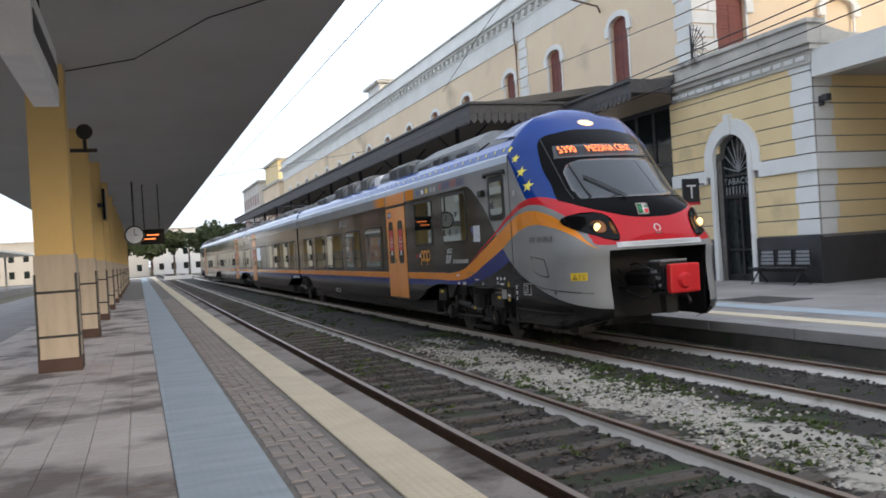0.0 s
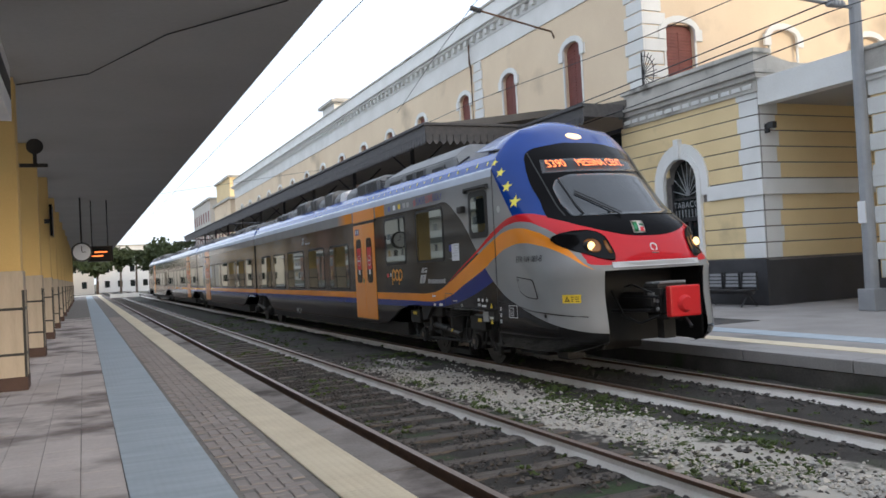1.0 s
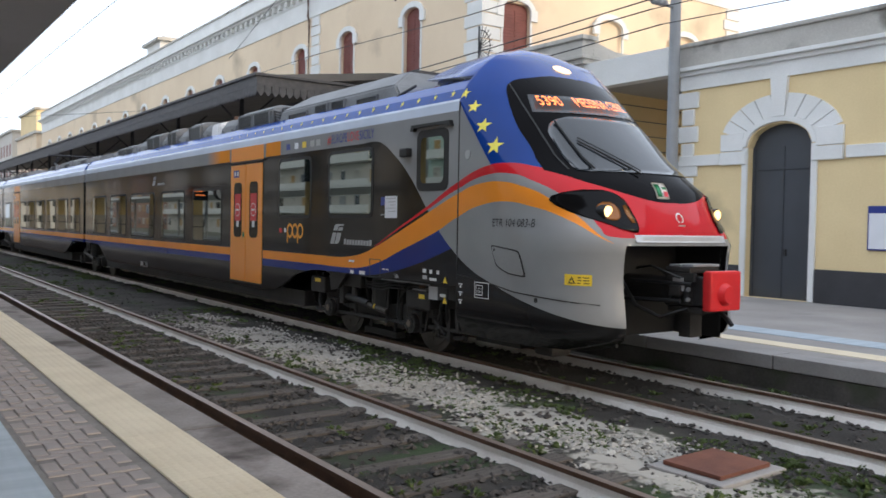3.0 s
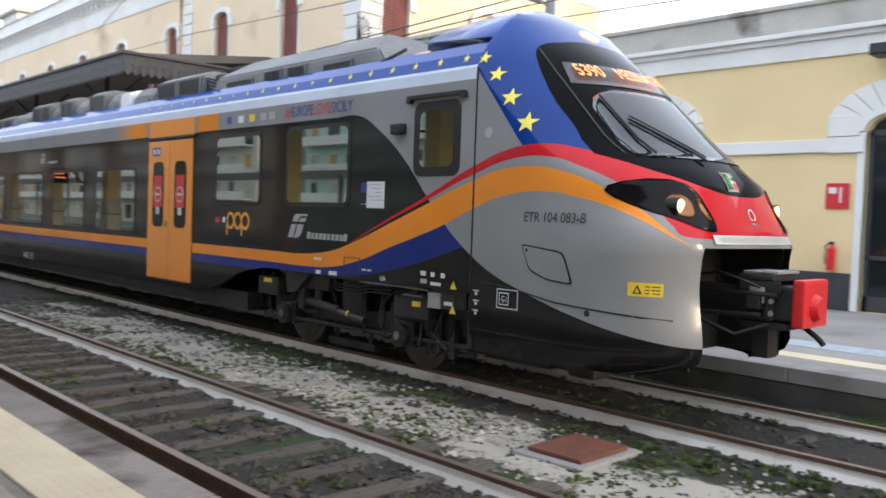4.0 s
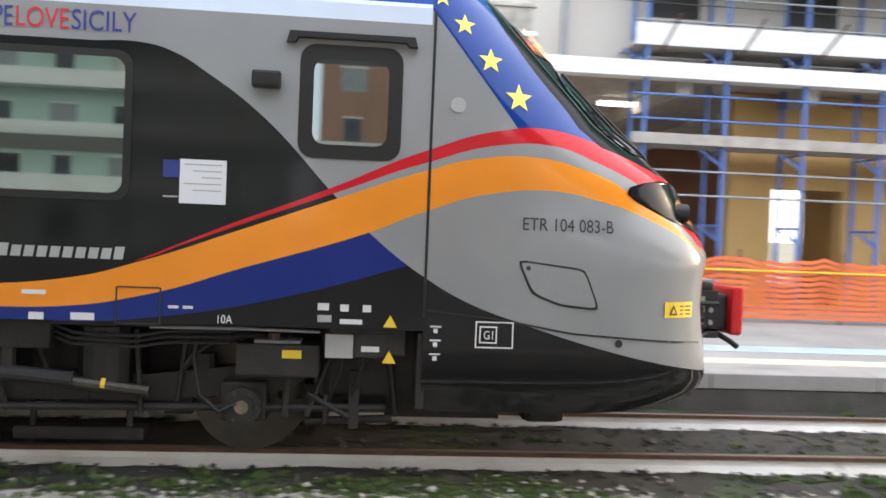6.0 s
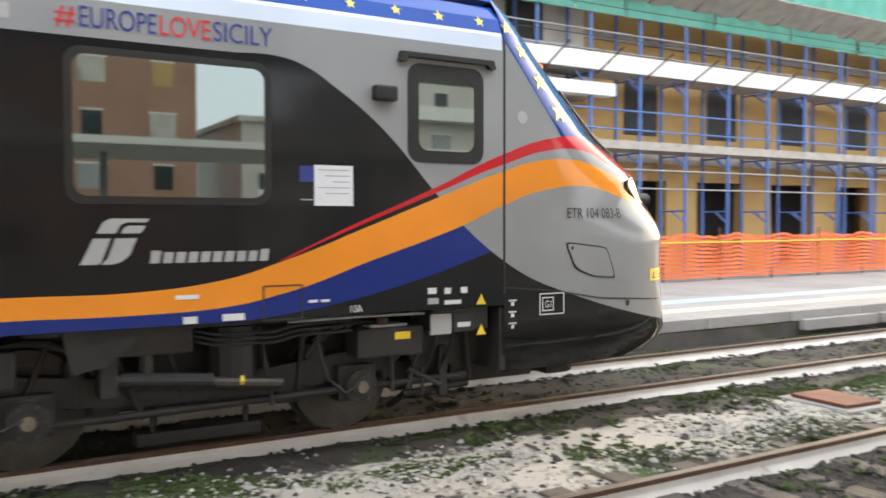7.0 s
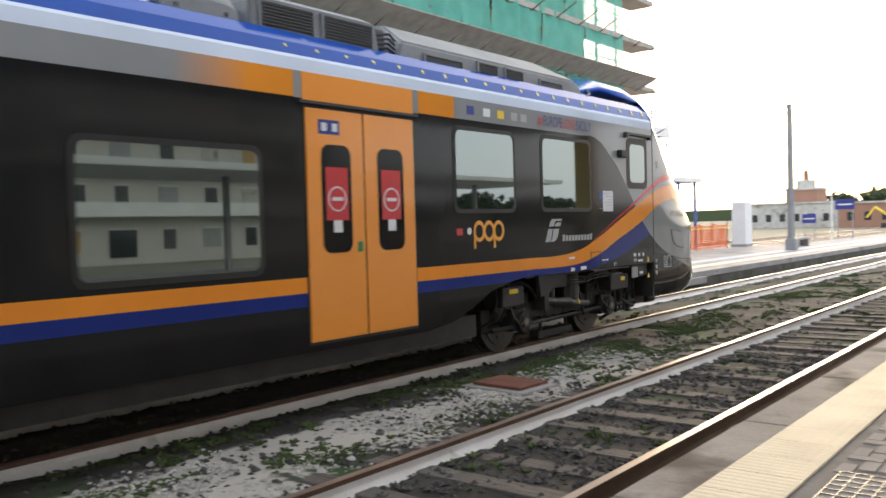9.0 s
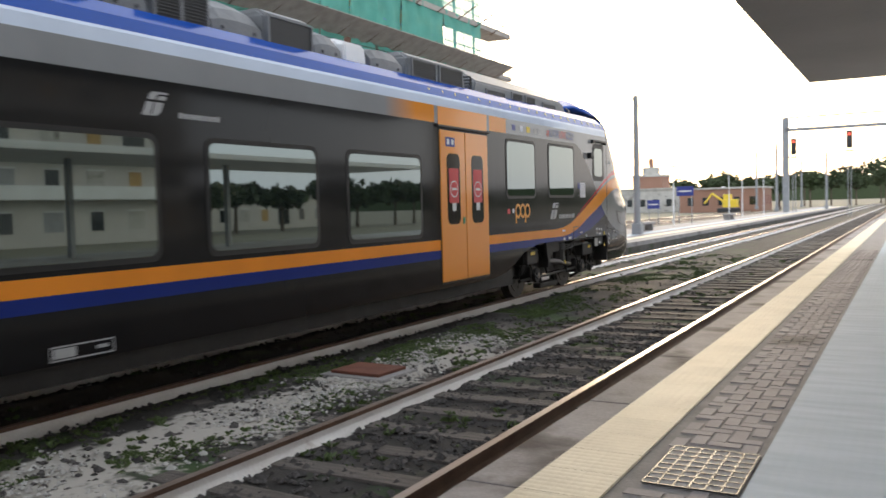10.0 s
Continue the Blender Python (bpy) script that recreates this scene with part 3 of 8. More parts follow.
leaf_door("door_1", 10.18, 11.76, 3.72, 0.5, GREYDOOR, "closed tall dark grey arched double door")
leaf_door("door_2", 4.80, 6.05, 3.72, 0.34, GREYDOOR, "closed grey glazed double door under a shallow arch", glazed=True)
leaf_door("door_3", -0.73, 0.75, 3.72, 0.36, GREYDOOR, "closed grey glazed double door under a shallow arch", glazed=True)
w3 = holder("window_1", (LX, 3.31, 2.6), label="narrow dark window with a plain white frame", category="window", kind="structure")
boxes("pane", GLASSD, w3, (0.15, -0.19, -0.57, 0.18, 0.19, 0.59))
boxes("window_frame", WHITEP, w3, (-0.02, -0.25, -0.63, 0.1, -0.19, 0.65), (-0.02, 0.19, -0.63, 0.1, 0.25, 0.65), (-0.02, -0.19, 0.59, 0.1, 0.19, 0.65), (-0.04, -0.27, -0.67, 0.1, 0.27, -0.6))

# the tobacconist's wing, with banded plaster
tab = holder("tobacconist_wing", label="yellow banded plaster station wing with white corner strips", category="building", kind="structure")
bm = bmesh.new()
wall_along(bm, LX + 0.03, LX + 0.5, 17.2, 23.4, PZ - 0.05, 6.1, [(19.72, 21.24, PZ, 3.95, 0.74)])
part("wall_west", bm, JOINT, tab)
boxes("wall_south", JOINT, tab, (LX + 0.03, 17.2 + 0.03, PZ, LX + 9, 17.7, 6.1))
z = 1.55
row = 0
while z < 6.05:
    top = min(z + 0.423, 6.1)
    holes = [(19.72, 21.24)] if z < 3.95 else ([(19.9, 21.06)] if z < 4.4 else ([(20.2, 20.76)] if z < 4.65 else []))
    if not 3.2 < z + 0.2 < 3.6:
        jit = 0.10 if row % 2 else 0.0
        boxes("course", YELLOW, tab, *[(LX, a, z + 0.02, LX + 0.06, b, top) for a, b in split_y(18.0 - jit, 23.4, holes)], bevel=0.008)
        boxes("course", WHITEP, tab, (LX - 0.004, 17.2, z + 0.02, LX + 0.06, 18.0 - jit, top), bevel=0.008)
        boxes("course", WHITEP, tab, (LX + 0.06, 17.196, z + 0.02, LX + 0.6 + jit, 17.26, top), bevel=0.008)
        boxes("course", YELLOW, tab, (LX + 0.6 + jit, 17.2, z + 0.02, LX + 8.9, 17.26, top), bevel=0.008)
    z += 0.435
    row += 1
boxes("plinth", LAVA, tab, *[(LX - 0.05, a, PZ, LX + 0.05, b, 1.54) for a, b in split_y(17.15, 23.4, [(19.6, 21.36)])], (LX + 0.05, 17.15, PZ, LX + 8.9, 17.25, 1.5), bevel=0.012)
boxes("string_course", WHITEP, tab, *[(LX - 0.08, a, 3.28, LX + 0.05, b, 3.70) for a, b in split_y(17.1, 23.4, [(19.3, 21.66)])], (LX + 0.05, 17.1, 3.28, LX + 8.9, 17.24, 3.70), bevel=0.02)
boxes("frieze", STONE, tab, (LX - 0.06, 17.14, 6.08, LX + 0.5, 23.2, 6.42), (LX + 0.5, 17.14, 6.08, LX + 6, 17.3, 6.42))
boxes("dentil", WHITEP, tab, *[(LX - 0.10, 17.3 + 0.42 * k, 6.18, LX - 0.02, 17.62 + 0.42 * k, 6.30) for k in range(14)], bevel=0.01)
boxes("moulding", STONE, tab, (LX - 0.16, 17.04, 6.42, LX + 0.5, 23.3, 6.56), (LX - 0.26, 16.98, 6.56, LX + 0.5, 23.3, 6.66), (LX + 0.5, 17.0, 6.42, LX + 6, 17.3, 6.6), bevel=0.02)
boxes("parapet", STONE, tab, (LX - 0.05, 17.2, 6.66, LX + 0.4, 23.1, 7.14), (LX - 0.14, 17.1, 7.14, LX + 0.5, 23.15, 7.26), (LX + 0.4, 17.2, 6.6, LX + 5, 17.5, 6.95), bevel=0.02)
boxes("roof", ROOFING, tab, (LX + 0.3, 17.4, 6.5, LX + 10, 22.7, 6.64))
bm = bmesh.new()
prism(bm, [(LX + 0.35, 7.2), (LX + 3.2, 6.6), (LX + 0.35, 6.6)], "y", 17.3, 17.6)
part("parapet_ramp", bm, STONE, tab)


def round_surround(parent, ya, yb, spring, rise):
    c, w = (ya + yb) / 2, (yb - ya) / 2
    bm = bmesh.new()
    n = 18
    for r0, r1, d in ((0.0, 0.16, 0.10), (0.17, 0.46, 0.06)):
        for k in range(n):
            a, b = math.pi * k / n, math.pi * (k + 1) / n
            q = lambda r, t: (c - (w + r) * math.cos(t), spring + (rise + r) * math.sin(t))
            prism(bm, [q(r0, a), q(r0, b), q(r1, b), q(r1, a)], "x", LX - d, LX + 0.06)
        box(bm, LX - d, ya - r1, PZ if r0 == 0 else 3.5, LX + 0.06, ya - r0, spring)
        box(bm, LX - d, yb + r0, PZ if r0 == 0 else 3.5, LX + 0.06, yb + r1, spring)
    part("arch_surround", bm, WHITEP, parent)
    boxes("keystone", WHITEP, parent, (LX - 0.16, c - 0.12, spring + rise - 0.02, LX + 0.02, c + 0.12, spring + rise + 0.6), bevel=0.02)


round_surround(tab, 19.72, 21.24, 3.95, 0.74)
td = holder("door_4", (LX + 0.2, 20.48, PZ), label="tobacconist's dark iron and glass door with barred fanlight", category="door", kind="structure")
bm = bmesh.new()
prism(bm, [(-0.76, 0), (0.76, 0)] + [(0.76 * math.cos(math.pi * k / 12), 3.67 + 0.74 * math.sin(math.pi * k / 12)) for k in range(13)], "x", 0.10, 0.14)
part("pane", bm, GLASSD, td)
for a, b, c, e in ((-0.76, -0.68, 0, 3.7), (0.68, 0.76, 0, 3.7), (-0.04, 0.04, 0, 2.55), (-0.7, 0.7, 2.5, 2.62), (-0.7, 0.7, 3.18, 3.24), (-0.7, 0.7, 0, 0.2), (-0.7, 0.7, 0.9, 0.96)):
    boxes("frame_bar", DARKSTEEL, td, (0.03, a, c, 0.10, b, e))
for k in range(9):
    a = -0.6 + 0.15 * k
    boxes("grille_bar", STEELGREY, td, (0.02, a - 0.012, 2.62, 0.05, a + 0.012, 2.86))
    t = math.pi * (k + 0.5) / 9
    bm = bmesh.new()
    rod(bm, (0.03, 0, 3.28), (0.03, 0.7 * math.cos(t), 3.3 + 1.05 * math.sin(t)), 0.014, 6)
    part("grille_bar", bm, STEELGREY, td)
letters("lettering", "TABACCHI", 0.27, STEELGREY, td, facing_west(0.0, 0.66, 2.92), 1.12)

# flat roof over the passage between the wings, and its dark back
bridge = holder("passage_roof", label="white concrete beam and slab over the open passage", category="roof", kind="structure")
boxes("beam", WHITEP, bridge, (LX - 0.02, 13.78, 5.70, LX + 0.35, 17.16, 6.42), bevel=0.012)
boxes("slab", CEIL, bridge, (LX + 0.35, 13.7, 5.78, LX + 9, 17.2, 6.0))
boxes("wall_back", YELLOW, bridge, (LX + 8.9, 13.2, PZ, LX + 9.2, 17.4, 3.2))
port = holder("portico_roof", label="white concrete portico roof joining the building under repair", category="roof", kind="structure")
boxes("beam", WHITEP, port, (LX - 0.1, -15.0, 5.05, LX + 0.3, -3.3, 5.38), bevel=0.012)
boxes("slab", DECK, port, (LX + 0.3, -15.0, 5.12, LX + 13, -3.3, 5.36))
# Brown colour on this wall stands in for the portico's deep shade.
boxes("wall_back", BRICKRED, port, (LX + 13, -15, PZ, LX + 13.3, -3.0, 5.3))
boxes("upper_wall", PALEWALL, port, (LX + 1.2, -15.0, 5.36, LX + 1.6, -3.4, 15.0), (LX + 1.6, -3.8, 5.36, LX + 11, -3.4, 15.0))
boxes("drain_pipe", STEELGREY, port, (LX + 1.08, -4.25, 5.36, LX + 1.2, -4.13, 14.6))
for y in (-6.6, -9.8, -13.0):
    # Flat dark sheets on the wall paint the shade inside window openings.
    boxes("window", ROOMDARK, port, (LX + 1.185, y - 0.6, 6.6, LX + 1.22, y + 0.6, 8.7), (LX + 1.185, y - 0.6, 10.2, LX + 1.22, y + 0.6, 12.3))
boxes("downstand", DECK, port, *[(LX + 0.3, y - 0.15, 4.75, LX + 13, y + 0.15, 5.12) for y in (-6.6, -9.4, -12.2)])
boxes("shop_front", GLASSD, port, (LX + 6.0, -8.8, PZ, LX + 6.1, -6.2, 3.0))

# ---- the tall block ----
tall = holder("station_building", label="two-storey ochre station building with red shutters and white trim", category="building", kind="structure")
WIN = [(26.46, 27.66)] + [(31.62, 32.81), (36.3, 37.35)] + [(42.0 + 5.15 * k, 43.0 + 5.15 * k) for k in range(12)]
bm = bmesh.new()
wall_along(bm, UX, UX + 0.5, 22.7, 104, PZ - 0.05, 12.2, [(a, b, 7.35, 9.82, 0.28) for a, b in WIN])
part("wall_west", bm, OCHRE, tall)
boxes("wall_south", OCHRE, tall, (UX + 0.5, 22.7, PZ, 18.33, 23.2, 12.2), (19.57, 22.7, PZ, 31.6, 23.2, 12.2), (18.33, 22.7, PZ, 19.57, 23.2, 7.6), (18.33, 22.7, 9.62, 19.57, 23.2, 12.2))
boxes("roof", ROOFING, tall, (UX + 0.4, 23.0, 12.9, 31.1, 104, 13.05))
boxes("wall_east", OCHRE, tall, (31.1, 23.2, PZ, 31.6, 104, 12.2))
boxes("white_band", WHITEP, tall, (UX - 0.05, 22.65, 11.35, UX + 0.02, 104, 12.2), (UX + 0.02, 22.65, 11.35, 31.6, 22.72, 12.2))
boxes("frieze", WHITEP, tall, (UX - 0.08, 22.62, 12.2, UX + 0.5, 104, 12.55), (UX + 0.5, 22.62, 12.2, 31.6, 23.1, 12.55))
boxes("cornice", WHITEP, tall, (UX - 0.30, 22.4, 12.55, UX + 0.5, 104.2, 12.66), (UX + 0.5, 22.4, 12.55, 31.8, 23.1, 12.66), (UX - 0.45, 22.25, 12.66, UX + 0.5, 104.3, 12.78), (UX + 0.5, 22.25, 12.66, 31.9, 23.1, 12.78), bevel=0.02)
boxes("parapet", WHITEP, tall, (UX - 0.15, 22.5, 12.78, UX + 0.4, 104, 13.55), (UX + 0.4, 22.5, 12.78, 31.6, 23.0, 13.55), bevel=0.02)
boxes("capping", STONE, tall, (UX - 0.22, 22.43, 13.55, UX + 0.45, 104.1, 13.65), (UX + 0.45, 22.43, 13.55, 31.7, 23.05, 13.65), bevel=0.02)
mod = boxes("modillion", WHITEP, tall, (UX - 0.25, 22.9, 12.30, UX - 0.06, 23.18, 12.55), bevel=0.02)
for k in range(1, 112):
    ob = new("modillion", mod.data)
    ob.parent = tall
    ob.location = (0, 0.72 * k, 0)
pipe = single("downpipe", RUST, tall, tube, [(UX - 0.16, 35.8, 12.3), (UX - 0.16, 35.8, 11.4), (UX - 0.12, 35.75, 11.2), (UX - 0.12, 35.75, 7.2)], 0.05, 8)
k, z = 0, 6.4
while z < 11.0:
    e = 0.16 if k % 2 else 0.0
    boxes("quoin", WHITEP, tall, (UX - 0.06, 22.64, z + 0.015, UX + 0.02, 23.5 + e, z + 0.42), (UX + 0.02, 22.64, z + 0.015, UX + 0.75 + e, 22.72, z + 0.42), bevel=0.015)
    boxes("quoin", WHITEP, tall, (UX - 0.06, 34.85 - e / 2, z + 0.015, UX + 0.02, 35.6 + e / 2, z + 0.42), bevel=0.015)
    boxes("quoin", WHITEP, tall, (30.7 - e, 22.64, z + 0.015, 31.66, 22.72, z + 0.42), bevel=0.015)
    z, k = z + 0.45, k + 1


def shutter_window(m, w, h, blind=False):
    """A shuttered window with a segmental white surround; its origin is the middle of its sill."""
    o = holder("window", label="tall arched window with closed red louvred shutters" if not blind else "blind arched window with a white surround", category="window", group="station windows", kind="structure")
    bm = bmesh.new()
    pts = [(-w / 2, 0), (w / 2, 0)] + [(w / 2 * math.cos(math.pi * k / 8), h - 0.28 + 0.28 * math.sin(math.pi * k / 8)) for k in range(9)]
    prism(bm, pts, "y", 0.14, 0.2)
    part("shutter", bm, OCHRE if blind else SHUTTER, o)
    if not blind:
        n = int(h / 0.11)
        boxes("slat", SHUTTER, o, *[(s * 0.03 if s > 0 else -w / 2 + 0.06, 0.115, 0.08 + 0.11 * k, w / 2 - 0.06 if s > 0 else -0.03, 0.15, 0.15 + 0.11 * k) for k in range(n - 3) for s in (-1, 1)])
    q = lambda r, t: (-(w / 2 + r) * math.cos(t), h - 0.28 + (0.28 + r) * math.sin(t))
    bm = bmesh.new()
    for k in range(10):
        a, b = math.pi * k / 10, math.pi * (k + 1) / 10
        prism(bm, [q(0.0, a), q(0.0, b), q(0.22, b), q(0.22, a)], "y", -0.08, 0.02)
    for s in (-1, 1):
        box(bm, s * (w / 2), -0.09, h - 0.62, s * (w / 2 + 0.30), 0.02, h - 0.22)
        box(bm, s * (w / 2), -0.04, 0, s * (w / 2 + 0.08), 0.02, h - 0.6)
    part("surround", bm, WHITEP, o)
    boxes("sill", WHITEP, o, (-w / 2 - 0.2, -0.12, -0.12, w / 2 + 0.2, 0.14, 0.0), bevel=0.01)
    o.matrix_basis = m
    return o


west = Matrix(((0, 1, 0, 0), (-1, 0, 0, 0), (0, 0, 1, 0), (0, 0, 0, 1)))
one = shutter_window(Matrix.Translation((UX, 27.06, 7.35)) @ west, 1.18, 2.75)
for a, b in WIN[1:]:
    copy_thing(one, Matrix.Translation((UX, (a + b) / 2, 7.35)) @ west)
shutter_window(pose(18.95, 22.7, 7.6), 1.24, 2.1)
shutter_window(pose(23.5, 22.56, 7.6), 1.25, 2.1, blind=True)
shutter_window(pose(27.9, 22.56, 7.6), 1.25, 2.1, blind=True)
turret = holder("roof_lantern", (UX + 1.2, 62, 13.6), label="small pale rooftop lantern with a flat cap", category="roof lantern", kind="structure")
boxes("body", WHITEP, turret, (-0.9, -1.6, -0.9, 0.9, 1.6, 0.9))
boxes("cap", STONE, turret, (-1.2, -2.0, 0.9, 1.2, 2.0, 1.1), (-0.6, -1.0, 1.1, 0.6, 1.0, 1.4), bevel=0.03)

# a dark glazed screen added to stand in for shade under the small canopy
scr = holder("glazed_screen", (UX - 0.12, 25.2, PZ), label="dark glazed screen added in place of the shade under the station canopy", category="door", kind="structure")
boxes("pane", GLASSD, scr, (0.03, -2.3, 0.4, 0.06, 2.0, 5.9))
for y in (-2.3, -1.25, -0.2, 0.85, 1.9):
    boxes("mullion", DARKWOOD, scr, (-0.03, y, 0, 0.10, y + 0.1, 6.0), bevel=0.008)
for z in (0.0, 2.3, 3.9, 5.85):
    boxes("transom", DARKWOOD, scr, (-0.02, -2.2, z, 0.09, 1.9, z + 0.14 if z else 0.4), bevel=0.008)

# the station's dark canopy with its scalloped valance
awn = holder("station_canopy", label="dark timber platform canopy with a scalloped valance", category="canopy", kind="structure")
AX, A0 = 11.3, 27.3
bm = bmesh.new()
prism(bm, [(AX, 6.55), (AX, 6.85), (UX - 0.8, 7.55), (UX, 7.55), (UX, 7.3), (UX - 0.8, 7.3)], "y", A0, 104)
prism(bm, [(15.1, 6.5), (15.1, 6.72), (UX, 7.15), (UX, 6.95)], "y", 22.95, A0)
part("roof", bm, ROOFING, awn)
boxes("fascia", DARKWOOD, awn, (AX - 0.06, A0 - 0.06, 6.5, AX, 104, 6.90), (AX, A0 - 0.06, 6.5, 15.1, A0, 6.90), (15.04, 22.9, 6.42, 15.1, A0, 6.80), (15.1, 22.9, 6.42, LX - 0.2, 22.95, 6.85))
boxes("moulding", DARKWOOD, awn, (AX - 0.14, A0 - 0.14, 6.82, AX, 104, 6.92), (AX, A0 - 0.14, 6.82, 15.1, A0, 6.92), (14.96, 22.82, 6.74, 15.1, A0, 6.84), bevel=0.02)


def scallops(name, n, at, step, fixed, along):
    bm = bmesh.new()
    for k in range(n):
        a = at + step * k
        w = step * 0.46
        pts = [(a - w, 6.52), (a + w, 6.52), (a + w, 6.28), (a + w * 0.5, 6.20), (a, 6.14), (a - w * 0.5, 6.20), (a - w, 6.28)]
        prism(bm, pts, along, fixed, fixed + 0.03)
    part(name, bm, DARKWOOD, awn)


scallops("valance", 280, A0 + 0.1, 0.27, AX - 0.05, "x")
scallops("valance", 14, AX + 0.1, 0.27, A0 - 0.05, "y")
scallops("valance", 16, 23.05, 0.27, 15.05, "x")
for y in range(32, 100, 8):
    bm = bmesh.new()
    rod(bm, (12.6, y, PZ), (12.6, y, 6.8), 0.09, 10)
    rod(bm, (12.6, y, 5.6), (11.5, y, 6.6), 0.04, 6)
    rod(bm, (12.6, y, 5.6), (14.0, y, 6.9), 0.04, 6)
    part("post", bm, DARKSTEEL, awn)


# ---- the train ----
TX = 7.53                 # middle of its track
HALF, MID = 1.41, 37.2    # half its width, and its middle behind the white notice by the cab


def livery():
    m = bpy.data.materials.new("train_livery")
    m.use_nodes = True
    nt = m.node_tree
    N, L = nt.nodes, nt.links
    p = N["Principled BSDF"]

    def math_node(op, a, b=None, c=None):
        n = N.new("ShaderNodeMath")
        n.operation = op
        for i, v in enumerate((a, b, c)):
            if v is None:
                continue
            if isinstance(v, (int, float)):
                n.inputs[i].default_value = v
            else:
                L.new(v, n.inputs[i])
        return n.outputs[0]

    tc, sep = N.new("ShaderNodeTexCoord"), N.new("ShaderNodeSeparateXYZ")
    L.new(tc.outputs["Object"], sep.inputs[0])
    z = sep.outputs[2]
    ax = math_node("ABSOLUTE", sep.outputs[0])
    y = math_node("SUBTRACT", MID, math_node("ABSOLUTE", math_node("SUBTRACT", sep.outputs[1], MID)))

    def curve(src, pts, smooth=True):
        """z as a curve of src through the points given."""
        lo, hi = pts[0][0], pts[-1][0]
        zl, zh = min(q[1] for q in pts) - 0.01, max(q[1] for q in pts) + 0.01
        mr = N.new("ShaderNodeMapRange")
        mr.inputs["From Min"].default_value, mr.inputs["From Max"].default_value = lo, hi
        L.new(src, mr.inputs[0])
        fc = N.new("ShaderNodeFloatCurve")
        cu = fc.mapping.curves[0]
        for i, (a, b) in enumerate(pts):
            q = ((a - lo) / (hi - lo), (b - zl) / (zh - zl))
            if i == 0:
                cu.points[0].location = q
            elif i == len(pts) - 1:
                cu.points[-1].location = q
            else:
                cu.points.new(*q)
        for q in cu.points:
            q.handle_type = "AUTO" if smooth else "VECTOR"
        fc.mapping.update()
        L.new(mr.outputs[0], fc.inputs["Value"])
        return math_node("MULTIPLY_ADD", fc.outputs[0], zh - zl, zl)

    def over(a, b):
        return math_node("GREATER_THAN", a, b)

    def both_of(*ms):
        out = ms[0]
        for k in ms[1:]:
            out = math_node("MULTIPLY", out, k)
        return out

    dirt = N.new("ShaderNodeTexNoise")
    dirt.inputs["Scale"].default_value, dirt.inputs["Detail"].default_value = 1.3, 7
    L.new(tc.outputs["Object"], dirt.inputs["Vector"])
    state = {"c": None}

    def paint(mask, c):
        mx = N.new("ShaderNodeMix")
        mx.data_type = "RGBA"
        if state["c"] is None:
            mx.inputs[6].default_value = rgb((0.012, 0.0125, 0.0135))
        else:
            L.new(state["c"], mx.inputs[6])
        L.new(mask, mx.inputs[0])
        mx.inputs[7].default_value = rgb(c)
        state["c"] = mx.outputs[2]

    edge = curve(y, [(-4.3, 0.70), (-3.95, 0.76), (-3.23, 0.90), (-2.41, 1.13), (-2.07, 1.25), (-1.75, 1.42), (-1.32, 1.74), (-1.09, 1.97), (-0.52, 2.55), (-0.14, 2.82), (0.05, 2.93), (0.25, 2.99), (0.6, 2.99)])
    otop = curve(y, [(-4.3, 1.40), (-3.94, 1.68), (-3.35, 2.07), (-2.87, 2.27), (-2.47, 2.335), (-2.14, 2.31), (-1.73, 2.20), (-1.09, 1.97), (-0.42, 1.72), (0.27, 1.47), (0.75, 1.34), (1.25, 1.285), (1.9, 1.28)])
    obot = curve(y, [(-4.3, 1.45), (-3.94, 1.67), (-3.48, 1.90), (-3.01, 2.04), (-2.6, 2.095), (-2.24, 2.06), (-1.74, 1.91), (-1.28, 1.72), (-0.44, 1.45), (0.26, 1.23), (0.75, 1.145), (1.3, 1.125), (1.9, 1.13)])
    bbot = curve(y, [(-1.7, 1.54), (-1.55, 1.49), (-0.68, 1.24), (0.04, 1.10), (0.74, 1.03), (1.76, 1.01), (1.9, 1.0)])
    rtop = curve(y, [(-4.3, 2.06), (-3.9, 2.20), (-3.53, 2.33), (-2.98, 2.49), (-2.58, 2.55), (-2.29, 2.52), (-1.71, 2.34), (-1.08, 2.06), (-0.75, 1.92), (-0.4, 1.78), (0.0, 1.605), (0.27, 1.487), (0.4, 1.44)])
    rbot = curve(y, [(-4.3, 1.70), (-3.97, 1.71), (-3.85, 1.80), (-3.55, 2.06), (-2.99, 2.33), (-2.59, 2.43), (-2.34, 2.42), (-1.72, 2.255), (-1.09, 2.015), (-0.75, 1.885), (-0.4, 1.75), (0.0, 1.59), (0.27, 1.482), (0.4, 1.46)])
    zblue = curve(y, [(-3.2, 1.6), (-2.4, 2.50), (-1.74, 3.33), (-1.72, 3.35)], smooth=False)
    silver = over(z, edge)
    paint(silver, (0.30, 0.305, 0.31))
    paint(both_of(over(z, bbot), over(obot, z), over(edge, z), over(y, -1.62)), (0.012, 0.03, 0.20))
    paint(both_of(over(otop, z), over(z, obot)), (0.90, 0.305, 0.03))
    paint(both_of(over(rtop, z), over(z, rbot)), (0.60, 0.018, 0.028))
    fade = N.new("ShaderNodeMapRange")
    fade.inputs["From Min"].default_value, fade.inputs["From Max"].default_value = 7.35, 6.55
    L.new(y, fade.inputs[0])
    paint(both_of(over(z, 2.99), over(3.24, z), over(y, 3.6), fade.outputs[0]), (0.80, 0.29, 0.035))
    beside = math_node("ABSOLUTE", math_node("SUBTRACT", y, 5.145))
